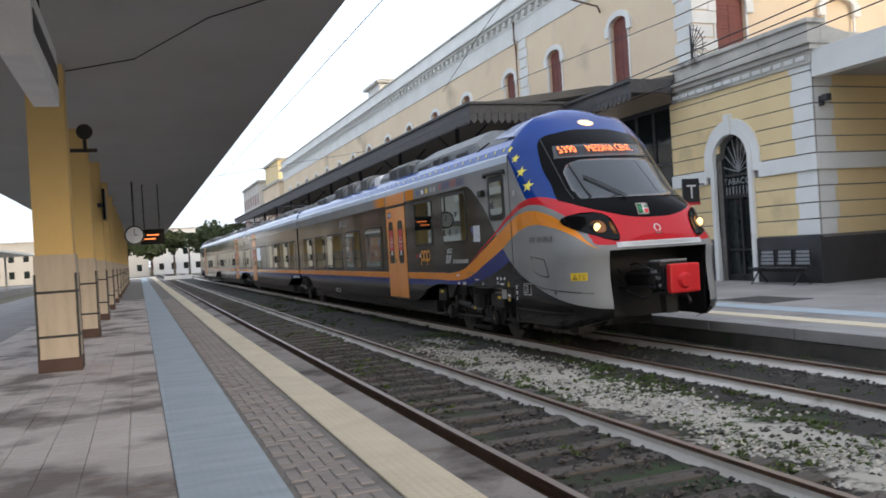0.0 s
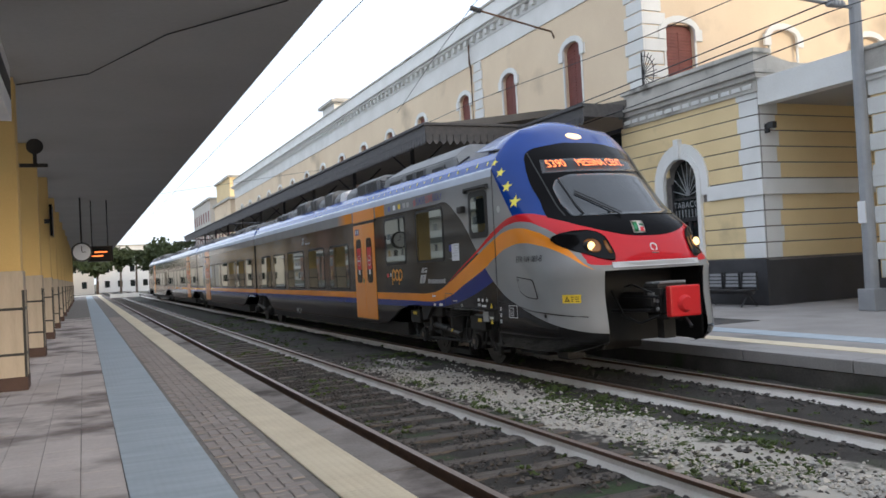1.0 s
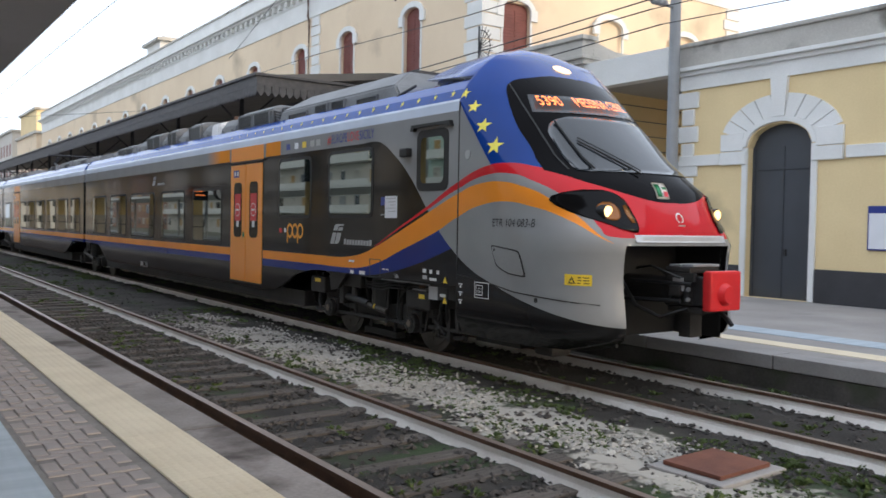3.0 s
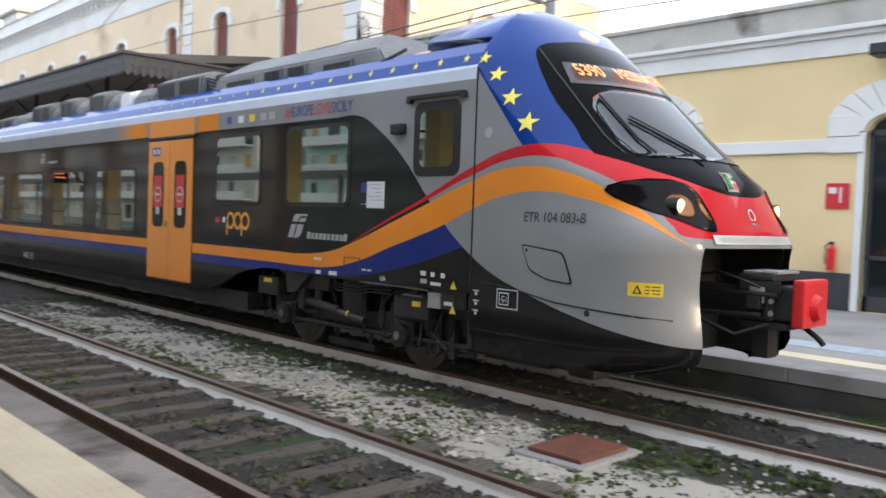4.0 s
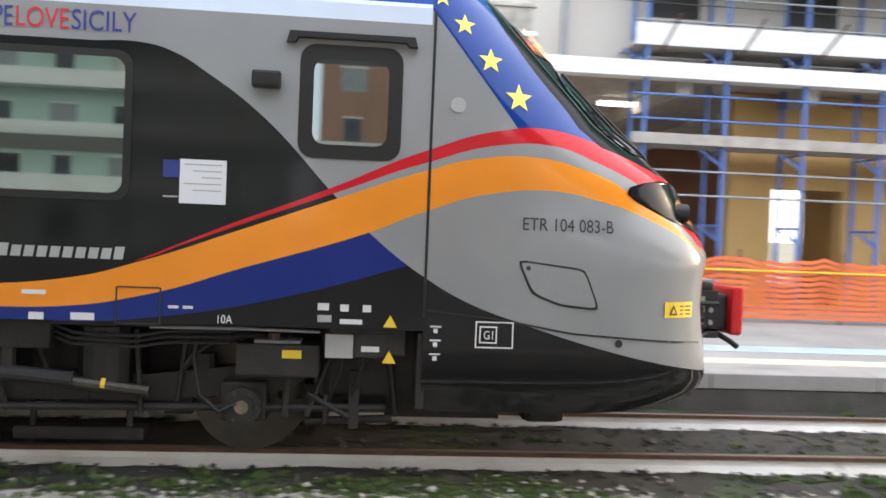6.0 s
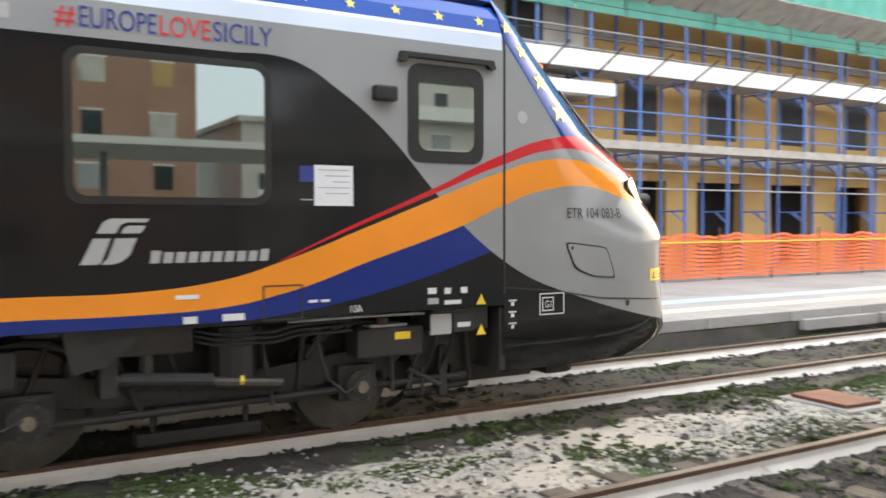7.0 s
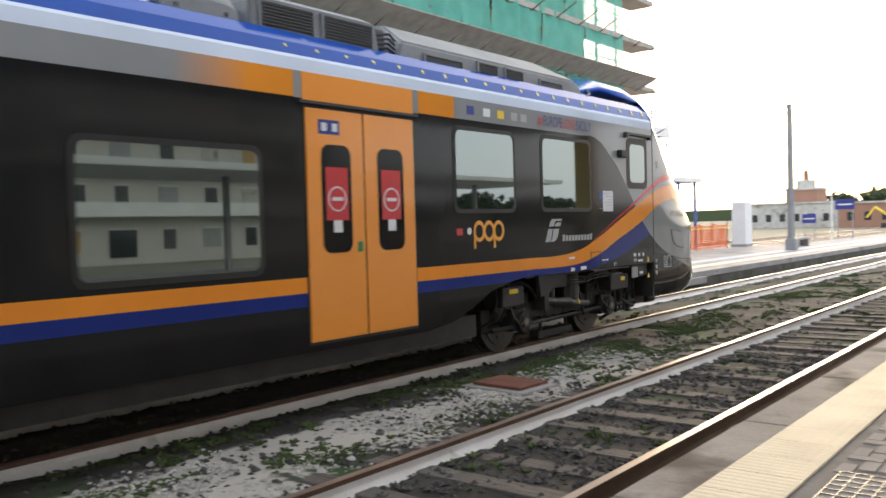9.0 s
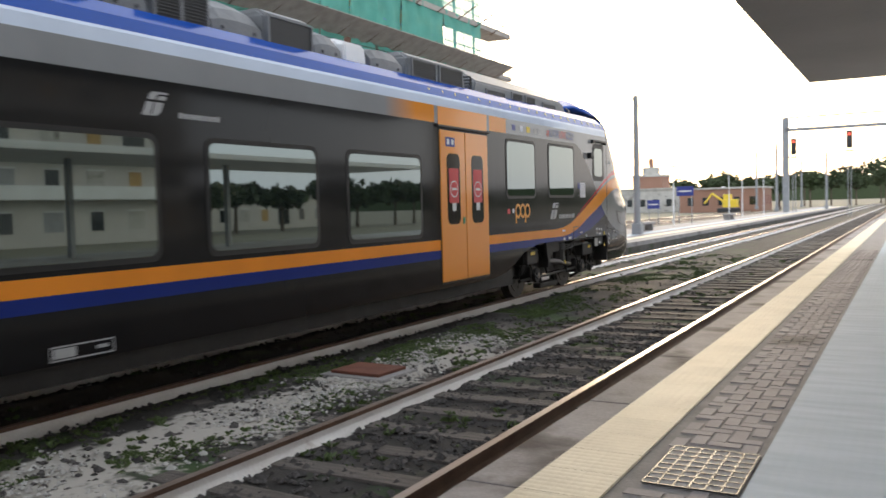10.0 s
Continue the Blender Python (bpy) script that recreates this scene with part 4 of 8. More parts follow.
    paint(both_of(over(z, 2.985), over(3.24, z), over(beside, 0.79), over(0.90, beside)), (0.30, 0.305, 0.31))
    # Light blue band, its paint made paler for sky reflected on the shoulder.
    paint(both_of(over(z, 3.24), over(3.39, z), over(y, -1.72)), (0.66, 0.74, 0.86))
    paint(both_of(over(z, 3.39), over(y, -1.72)), (0.008, 0.065, 0.34))
    paint(both_of(over(z, zblue), over(-1.72, y), over(z, rtop)), (0.006, 0.045, 0.26))
    mask_x = curve(z, [(2.0, 1.24), (2.45, 1.17), (2.7, 1.13), (3.0, 1.13), (3.3, 1.08), (3.5, 1.02), (3.6, 0.92), (3.68, 0.62), (3.74, 0.2)])
    mask_low = curve(ax, [(0.0, 2.10), (0.3, 2.11), (0.6, 2.17), (0.9, 2.28), (1.07, 2.39), (1.25, 2.50)])
    mask = both_of(over(mask_x, ax), over(z, mask_low), over(3.73, z), over(-1.9, y))
    paint(mask, (0.006, 0.006, 0.007))
    hsv, mr = N.new("ShaderNodeHueSaturation"), N.new("ShaderNodeMapRange")
    L.new(dirt.outputs[0], mr.inputs[0])
    mr.inputs["To Min"].default_value, mr.inputs["To Max"].default_value = 0.78, 1.12
    L.new(mr.outputs[0], hsv.inputs["Value"])
    L.new(state["c"], hsv.inputs["Color"])
    L.new(hsv.outputs[0], p.inputs["Base Color"])
    L.new(math_node("MULTIPLY_ADD", dirt.outputs[0], 0.10, 0.05), p.inputs["Roughness"])
    rest = math_node("SUBTRACT", 1.0, mask)
    L.new(math_node("MULTIPLY", rest, math_node("MULTIPLY_ADD", over(-1.74, y), 0.14, 0.06)), p.inputs["Coat Weight"])
    L.new(math_node("MULTIPLY_ADD", rest, 0.17, 0.05), p.inputs["Specular IOR Level"])
    p.inputs["Coat Roughness"].default_value = 0.04
    return m


LIVERY = livery()
train = holder("regional_train", (TX, 15.01, 0), label="grey electric multiple-unit train with blue nose, orange and red stripes", category="train")


def interp(v, pts):
    return float(np.interp(v, [q[0] for q in pts], [q[1] for q in pts]))


YC = [(0.45, -3.70), (0.52, -3.96), (0.6, -4.10), (0.72, -4.15), (0.95, -4.12), (1.2, -4.08), (1.5, -4.09), (1.65, -4.13), (1.8, -4.09), (1.96, -4.02), (2.24, -3.87), (2.45, -3.68), (2.75, -3.35), (3.27, -2.78), (3.56, -2.44), (3.89, -2.02), (4.05, -1.80), (4.15, -1.62), (4.2, -1.48)]
WZ = [(0.45, 1.36), (0.7, 1.41), (3.2, 1.41), (3.4, 1.395), (3.56, 1.32), (3.7, 1.2), (3.85, 1.06), (4.0, 0.84), (4.1, 0.62), (4.17, 0.35), (4.2, 0.2)]
YB = [(0.45, -1.74), (3.7, -1.74), (3.76, -0.45), (4.0, -0.95), (4.2, -1.35)]


def bend(z):
    """How square the nose's plan is at a height."""
    return interp(z, [(0.45, 4.6), (1.6, 4.6), (1.95, 3.2), (4.2, 3.1)])


def shoulder(z):
    """Where the flank's flat part ends, and how far the wedge-shaped plan of the upper nose holds."""
    return interp(z, [(2.5, -2.38), (3.33, -1.76), (4.2, -1.74)]), interp(z, [(2.2, 0.0), (2.6, 1.0)])


def plan_y(r, z):
    """The nose's outline in plan: r runs from 0 on the centre line to 1 at the flank."""
    c, e = interp(z, YC), bend(z)
    full = -1.74 + (c + 1.74) * (1 - r ** e) ** (1 / e)
    edge, k = shoulder(z)
    return full + k * (edge + (c - edge) * (1 - r ** 2.2) ** (1 / 1.33) - full)


def nose_y(x, z):
    return plan_y(min(abs(x) / interp(z, WZ), 1), z)


def nose_x(y, z):
    lo, hi = 0.0, 1.0
    for k in range(24):
        mid = (lo + hi) / 2
        if plan_y(mid, z) < y:
            lo = mid
        else:
            hi = mid
    return interp(z, WZ) * hi


def build_nose():
    zs = [0.45, 0.52, 0.6, 0.7, 0.82, 0.95, 1.1, 1.25, 1.4, 1.53, 1.62, 1.72, 1.82, 1.92, 2.02, 2.12, 2.24, 2.35, 2.45, 2.6, 2.75, 2.9, 3.05, 3.2, 3.3, 3.4, 3.5, 3.6, 3.7, 3.8, 3.9, 4.0, 4.08, 4.14, 4.18, 4.2]
    half = [1, 0.9993, 0.997, 0.99, 0.975, 0.95, 0.91, 0.86, 0.8, 0.74, 0.68, 0.62, 0.52, 0.4, 0.26, 0.13]
    rs = half + [0] + [-r for r in reversed(half)]
    bm = bmesh.new()
    grid = []
    for z in zs:
        w, c, b = interp(z, WZ), interp(z, YC), interp(z, YB)
        row = [bm.verts.new((-w, b + 0.0, z))]
        e = bend(z)
        for r in rs:
            row.append(bm.verts.new((-w * r, plan_y(abs(r), z) if c < -1.76 else b + (c - b) * (1 - abs(r) ** e) ** (1 / e), z)))
        row.append(bm.verts.new((w, b, z)))
        grid.append(row)
    for i in range(len(zs) - 1):
        for j in range(len(grid[0]) - 1):
            q = [grid[i][j], grid[i][j + 1], grid[i + 1][j + 1], grid[i + 1][j]]
            if zs[i + 1] <= 1.63 and 12 <= j <= len(grid[0]) - 14:
                continue
            bm.faces.new(q)
        if zs[i] >= 3.7:
            bm.faces.new((grid[i][0], grid[i + 1][0], grid[i + 1][-1], grid[i][-1]))
    bm.faces.new(grid[-1])
    bmesh.ops.remove_doubles(bm, verts=bm.verts, dist=0.0008)
    bmesh.ops.recalc_face_normals(bm, faces=bm.faces)
    return bm


nose = part("cab_nose", build_nose(), LIVERY, train, "blue and silver cab nose with red brow and orange curve", smooth=True)
tail = part("cab_nose", build_nose(), LIVERY, train, "blue and silver cab nose at the rear", smooth=True)
for v in tail.data.vertices:
    v.co = (-v.co.x, 2 * MID - v.co.y, v.co.z)

ROOF = [(1.41, 3.24), (1.40, 3.36), (1.33, 3.52), (1.2, 3.65), (1.0, 3.73), (0.5, 3.78)]
SECTION = [(-HALF, 1.04), (-HALF, 2.0)] + [(-a, b) for a, b in ROOF] + [(a, b) for a, b in reversed(ROOF)] + [(HALF, 2.0), (HALF, 1.04)]
CARS = [(-1.74, 18.78), (19.08, 37.05), (37.35, 55.32), (55.62, 76.14)]
SKIRTS = [[(1.95, 1.05), (2.4, 1.02), (2.93, 0.92), (3.3, 0.76), (3.7, 0.62), (4.2, 0.56), (15.6, 0.56), (16.2, 0.68), (16.7, 0.9), (17.1, 1.05)],
          [(20.7, 1.05), (21.1, 0.9), (21.6, 0.68), (22.2, 0.56), (33.9, 0.56), (34.5, 0.68), (35.0, 0.9), (35.4, 1.05)]]
SKIRTS += [[(2 * MID - a, b) for a, b in reversed(s)] for s in reversed(SKIRTS)]
cars = []
for (y0, y1), skirt in zip(CARS, SKIRTS):
    bm = bmesh.new()
    prism(bm, SECTION, "y", y0, y1)
    for s in (-1, 1):
        prism(bm, skirt, "x", s * (HALF - 0.06), s * HALF)
    body = part("car_body", bm, LIVERY, train, "dark grey coach body with orange and blue waist stripe")
    cars.append(body)
for a, b in ((18.78, 19.08), (37.05, 37.35), (55.32, 55.62)):
    bm = bmesh.new()
    for k in range(3):
        box(bm, -1.28 + 0.05 * (k % 2), a - 0.02 + 0.113 * k, 0.75, 1.28 - 0.05 * (k % 2), a + 0.093 + 0.113 * k, 3.6)
    part("gangway", bm, RUBBERB, train, "black folded rubber gangway between coaches")
boxes("cab_seam", RUBBERB, nose, (-HALF - 0.004, -1.752, 1.14, -HALF + 0.05, -1.732, 3.34))


# windows and doors on the platform side
def pane_on(parent, y0, y1, z0, z1, name="window", x=-HALF, frame=0.052):
    c, w, h = ((y0 + y1) / 2, (z0 + z1) / 2), abs(y1 - y0), z1 - z0
    bm = bmesh.new()
    prism(bm, [(c[0] + a, c[1] + b) for a, b in rounded(w + 2 * frame, h + 2 * frame, 0.11)], "x", x - 0.006, x + 0.02)
    f = part(name, bm, RUBBERB, parent, "tinted window in a black rubber frame")
    bm = bmesh.new()
    prism(bm, [(c[0] + a, c[1] + b) for a, b in rounded(w, h, 0.085)], "x", x - 0.009, x)
    part("pane", bm, PANE, f)
    return f


LOWZ = (1.38, 2.45)
pane_on(cars[0], 0.40, 1.70, 1.94, 2.88)
pane_on(cars[0], 2.41, 3.60, 1.93, 2.86)
for a, b in ((6.50, 8.20), (8.86, 10.54), (11.22, 13.3), (13.85, 15.5), (16.1, 17.7)):
    pane_on(cars[0], a, b, *LOWZ)
for a, b in ((19.7, 21.0), (21.6, 23.2), (23.8, 25.4), (26.0, 27.6), (28.2, 29.8), (30.2, 31.5), (34.4, 36.2)):
    pane_on(cars[1], a, b, *LOWZ)
for car, ws in ((2, ((38.2, 40.0), (43.0, 44.3), (44.7, 46.3), (46.9, 48.5), (49.1, 50.7), (51.3, 52.9), (53.4, 54.7))), (3, ((56.7, 58.3), (58.9, 60.5), (61.1, 63.2), (63.9, 65.5), (66.2, 67.9)))):
    for a, b in ws:
        pane_on(cars[car], a, b, *LOWZ)
for a, b in ((70.8, 72.0), (72.7, 74.0)):
    pane_on(cars[3], a, b, 1.94, 2.88)


def sliding_door(parent, c, facing=1):
    d = part("door", bmesh.new(), ORANGE, parent, "closed orange double-leaf sliding door")
    bm = bmesh.new()
    box(bm, -HALF - 0.004, c - 0.80, 0.62, -HALF + 0.04, c + 0.80, 2.93)
    me = bpy.data.meshes.new("door")
    bm.to_mesh(me)
    bm.free()
    me.materials.append(RUBBERB)
    d.data = me
    for s in (-1, 1):
        a, b = (c - 0.778, c - 0.012) if s < 0 else (c + 0.012, c + 0.778)
        leaf = boxes("leaf", ORANGE, d, (-HALF - 0.018, a, 0.65, -HALF + 0.02, b, 2.90), bevel=0.006)
        m = (a + b) / 2 + s * 0.0
        bm = bmesh.new()
        prism(bm, [(m + p, 2.03 + q) for p, q in rounded(0.40, 1.06, 0.1)], "x", -HALF - 0.022, -HALF)
        part("door_window", bm, BLACKGLASS, d)
        boxes("sticker", REDINK, d, (-HALF - 0.024, m - 0.15, 1.82, -HALF - 0.02, m + 0.15, 2.34))
        boxes("sticker", WHITEINK, d, (-HALF - 0.024, m - 0.06, 1.70, -HALF - 0.02, m + 0.06, 1.82))
        bm = bmesh.new()
        rod(bm, (-HALF - 0.0255, m, 2.03), (-HALF - 0.02, m, 2.03), 0.125, 28)
        part("sign_disc", bm, WHITEINK, d)
        bm = bmesh.new()
        rod(bm, (-HALF - 0.027, m, 2.03), (-HALF - 0.02, m, 2.03), 0.108, 28)
        part("sign_disc", bm, REDINK, d)
        boxes("sign_bar", WHITEINK, d, (-HALF - 0.0285, m - 0.075, 2.012, -HALF - 0.02, m + 0.075, 2.048))
    boxes("notice", BLUEINK, d, (-HALF - 0.0215, c + 0.34, 2.66, -HALF - 0.015, c + 0.62, 2.80))
    for e in (0.37, 0.51):
        boxes("notice_icon", WHITEINK, d, (-HALF - 0.023, c + e, 2.69, -HALF - 0.015, c + e + 0.07, 2.77))
    boxes("lintel", ORANGE, d, (-HALF - 0.006, c - 0.80, 2.97, -HALF + 0.02, c + 0.80, 3.238))
    boxes("rain_rail", DARKSTEEL, d, (-HALF - 0.04, c - 0.86, 2.935, -HALF, c + 0.86, 2.965))
    boxes("button", GREENINK, d, (-HALF - 0.03, c + 0.06, 1.50, -HALF - 0.015, c + 0.12, 1.60))
    return d


sliding_door(cars[0], 5.145)
sliding_door(cars[1], 32.75)
sliding_door(cars[2], 2 * MID - 32.75)
sliding_door(cars[3], 2 * MID - 5.145)

# cab side window, its rain hood, camera and notice
pane_on(nose, -1.425, -0.895, 2.35, 2.955, "cab_window", frame=0.10)
bm = bmesh.new()
prism(bm, [(-1.62, 3.06), (-1.60, 3.13), (-0.72, 3.13), (-0.70, 3.05), (-0.76, 3.05), (-0.78, 3.09), (-1.54, 3.09), (-1.56, 3.06)], "x", -HALF - 0.06, -HALF)
part("rain_hood", bm, RUBBERB, nose)
boxes("side_camera", RUBBERB, nose, (-HALF - 0.09, -0.67, 2.72, -HALF, -0.47, 2.84), bevel=0.02)
boxes("notice", PAPER, nose, (-HALF - 0.005, -0.31, 1.89, -HALF, 0.01, 2.20))
boxes("notice_line", GREYINK, nose, *[(-HALF - 0.007, -0.28, 2.16 - 0.045 * k, -HALF, -0.02 - 0.06 * (k % 3), 2.168 - 0.045 * k) for k in range(5)])
bm = bmesh.new()
rod(bm, (-HALF - 0.006, -1.93, 2.68), (-HALF + 0.02, -1.93, 2.68), 0.055, 20)
part("round_cover", bm, GREYINK, nose)

# the roof's fairings and gear
def roof_unit(parent, y0, y1, wall, top, ends=(0.3, 0.3), lo=1.16, hi=0.70, louvres=(), material=None, name="roof_unit"):
    """A roof unit with an upright side up to wall, a sloping flank up to top and raked ends.
    louvres: (from, to, bottom, height, slats) on its side; no slats leaves a black plate for a shaded opening."""
    bm = bmesh.new()
    ring = []
    for z, x, a, b in ((3.60, lo, 0.0, 0.0), (wall, lo - 0.02, ends[0] * 0.35, ends[1] * 0.35), (top, hi, ends[0], ends[1])):
        ring.append([bm.verts.new(v) for v in ((-x, y0 + a, z), (x, y0 + a, z), (x, y1 - b, z), (-x, y1 - b, z))])
    for q, r in zip(ring, ring[1:]):
        for k in range(4):
            bm.faces.new((q[k], q[(k + 1) % 4], r[(k + 1) % 4], r[k]))
    bm.faces.new(ring[-1])
    bmesh.ops.bevel(bm, geom=bm.edges[:], offset=0.03, segments=2, affect="EDGES")
    bmesh.ops.recalc_face_normals(bm, faces=bm.faces)
    f = part(name, bm, material or GREYPANEL, parent, "dusty grey roof equipment housing")
    for a, b, z, h, n in louvres:
        # Black plate on the side paints in the dark of the recess.
        lv = boxes("louvre", RUBBERB, f, (-lo - 0.004, a, z, -lo + 0.06, b, z + h))
        boxes("louvre_frame", GREYPANEL, lv, (-lo - 0.016, a - 0.03, z - 0.02, -lo + 0.02, a, z + h + 0.02), (-lo - 0.016, b, z - 0.02, -lo + 0.02, b + 0.03, z + h + 0.02), (-lo - 0.016, a, z + h, -lo + 0.02, b, z + h + 0.02))
        for k in range(n):
            c = z + h * (k + 0.35) / n
            boxes("louvre_slat", DARKSTEEL, lv, (-lo - 0.014, a, c, -lo + 0.0, b, c + h * 0.35 / n))
    return f


def roof_cowl(parent, y0, y1, top):
    """A moulded cowl between two louvred boxes, with hollowed cheeks."""
    m = (y0 + y1) / 2
    bm = bmesh.new()
    prof = [(-1.17, 3.60), (-1.15, 3.80), (-1.06, 3.93), (-0.86, top - 0.03), (-0.55, top), (0.55, top), (0.86, top - 0.03), (1.06, 3.93), (1.15, 3.80), (1.17, 3.60)]
    rows = []
    for y, k in ((y0, 0.80), (y0 + 0.12, 0.95), (m, 1.0), (y1 - 0.12, 0.95), (y1, 0.80)):
        rows.append([bm.verts.new((x * (0.93 + 0.07 * k), y, 3.60 + (z - 3.60) * k)) for x, z in prof])
    for p, q in zip(rows, rows[1:]):
        for i in range(len(prof) - 1):
            bm.faces.new((p[i], p[i + 1], q[i + 1], q[i]))
    bm.faces.new(rows[0])
    bm.faces.new(rows[-1])
    bmesh.ops.recalc_face_normals(bm, faces=bm.faces)
    f = part("roof_cowl", bm, GREYPANEL, parent, "moulded grey roof cowl", smooth=False)
    single("bolt", DARKSTEEL, f, rod, (-1.17, y0 + 0.14, 3.70), (-1.13, y0 + 0.14, 3.70), 0.02, 6)
    single("bolt", DARKSTEEL, f, rod, (-1.17, y1 - 0.14, 3.70), (-1.13, y1 - 0.14, 3.70), 0.02, 6)
    return f


def end_roof(car, at, turn):
    """The row of gear on an end coach, counted from its cab; turn mirrors it for the rear coach."""
    def span(a, b):
        return (a, b) if turn > 0 else (at - b, at - a)

    def lv(*rows):
        return [(*span(a, b), z, h, n) for a, b, z, h, n in rows]

    roof_unit(car, *span(0.02, 4.3), 3.84, 4.15, (0.62, 0.35), hi=0.62, louvres=lv((0.72, 1.30, 3.63, 0.10, 0), (1.75, 2.15, 3.66, 0.12, 5), (2.35, 2.75, 3.66, 0.12, 5), (3.1, 3.8, 3.63, 0.10, 0)))
    roof_unit(car, *span(4.55, 6.35), 3.94, 4.04, (0.12, 0.12), hi=0.95, louvres=lv((4.7, 5.4, 3.68, 0.22, 7), (5.55, 6.2, 3.68, 0.22, 7)))
    roof_cowl(car, *span(6.45, 7.25), 4.00)
    roof_unit(car, *span(7.35, 7.85), 3.90, 3.98, (0.06, 0.06), hi=0.9, material=DECKWHITE)
    roof_cowl(car, *span(7.9, 8.45), 4.04)
    roof_unit(car, *span(8.48, 9.35), 3.98, 4.06, (0.04, 0.04), hi=1.0, louvres=lv((8.54, 9.28, 3.64, 0.30, 0)))
    roof_cowl(car, *span(9.38, 10.15), 4.08)
    roof_unit(car, *span(10.18, 10.95), 3.98, 4.06, (0.04, 0.04), hi=1.0, louvres=lv((10.24, 10.55, 3.64, 0.30, 9), (10.6, 10.9, 3.64, 0.30, 9)))
    roof_cowl(car, *span(10.98, 11.5), 4.08)
    roof_unit(car, *span(11.53, 12.75), 3.98, 4.06, (0.04, 0.04), hi=1.0, louvres=lv((11.6, 12.1, 3.64, 0.30, 9), (12.16, 12.68, 3.64, 0.30, 9)))
    roof_cowl(car, *span(12.8, 13.6), 4.08)
    roof_unit(car, *span(13.8, 16.0), 3.86, 4.02, (0.3, 0.3), louvres=lv((14.2, 14.8, 3.66, 0.14, 5), (15.0, 15.6, 3.66, 0.14, 5)))
    roof_unit(car, *span(16.3, 18.2), 3.80, 3.94, (0.3, 0.3))


end_roof(cars[0], 2 * MID, 1)
end_roof(cars[3], 2 * MID, -1)
for car, flip in ((1, 1), (2, -1)):
    for a, b, wall, top in ((19.6, 22.0, 3.82, 3.96), (22.3, 24.4, 3.86, 4.02), (24.7, 26.6, 3.82, 3.96), (31.4, 33.6, 3.84, 3.98), (33.9, 36.4, 3.80, 3.94)):
        y0, y1 = (a, b) if flip > 0 else (2 * MID - b, 2 * MID - a)
        roof_unit(cars[car], y0, y1, wall, top, (0.3, 0.3), louvres=[(y0 + 0.5, y0 + 1.1, 3.66, 0.12, 4)])
for car, c in ((1, 28.9), (2, 2 * MID - 28.9)):
    bm = bmesh.new()
    box(bm, -0.5, c - 0.9, 3.85, 0.5, c + 0.9, 3.92)
    for s in (-0.45, 0.45):
        rod(bm, (s, c - 0.8, 3.95), (s * 0.8, c + 0.9, 4.2), 0.03)
        rod(bm, (s * 0.8, c + 0.9, 4.2), (s, c - 0.7, 4.42), 0.025)
    rod(bm, (-0.9, c - 0.7, 4.45), (0.9, c - 0.7, 4.45), 0.03)
    part("pantograph", bm, DARKSTEEL, cars[car], "lowered dark steel pantograph")
boxes("roof_box", DARKSTEEL, cars[0], (-1.0, 4.30, 3.66, -0.5, 4.5, 3.96), bevel=0.03)
for k in range(4):
    single("roof_pipe", DARKSTEEL, cars[0], tube, [(-1.12, 4.28, 3.68 + 0.05 * k), (-1.14 - 0.01 * k, 4.42, 3.72 + 0.05 * k), (-1.10, 4.56, 3.70 + 0.05 * k)], 0.016, 6)
single("insulator", RUST, cars[0], rod, (-0.8, 7.28, 3.7), (-0.8, 7.28, 4.08), 0.05, 10)
single("roof_cable", DARKSTEEL, cars[0], tube, [(-1.14, 0.25, 3.66), (-1.2, 0.05, 3.64), (-1.16, -0.12, 3.70), (-1.05, -0.2, 3.78)], 0.02, 6)
boxes("roof_vent", DARKSTEEL, nose, (-0.6, -0.42, 3.74, 0.6, -0.06, 4.02), bevel=0.03)
for s in (-1, 1):
    single("roof_horn", DARKSTEEL, nose, rod, (s * 0.35, -0.3, 4.0), (s * 0.35, -0.75, 4.10), 0.03, 8)

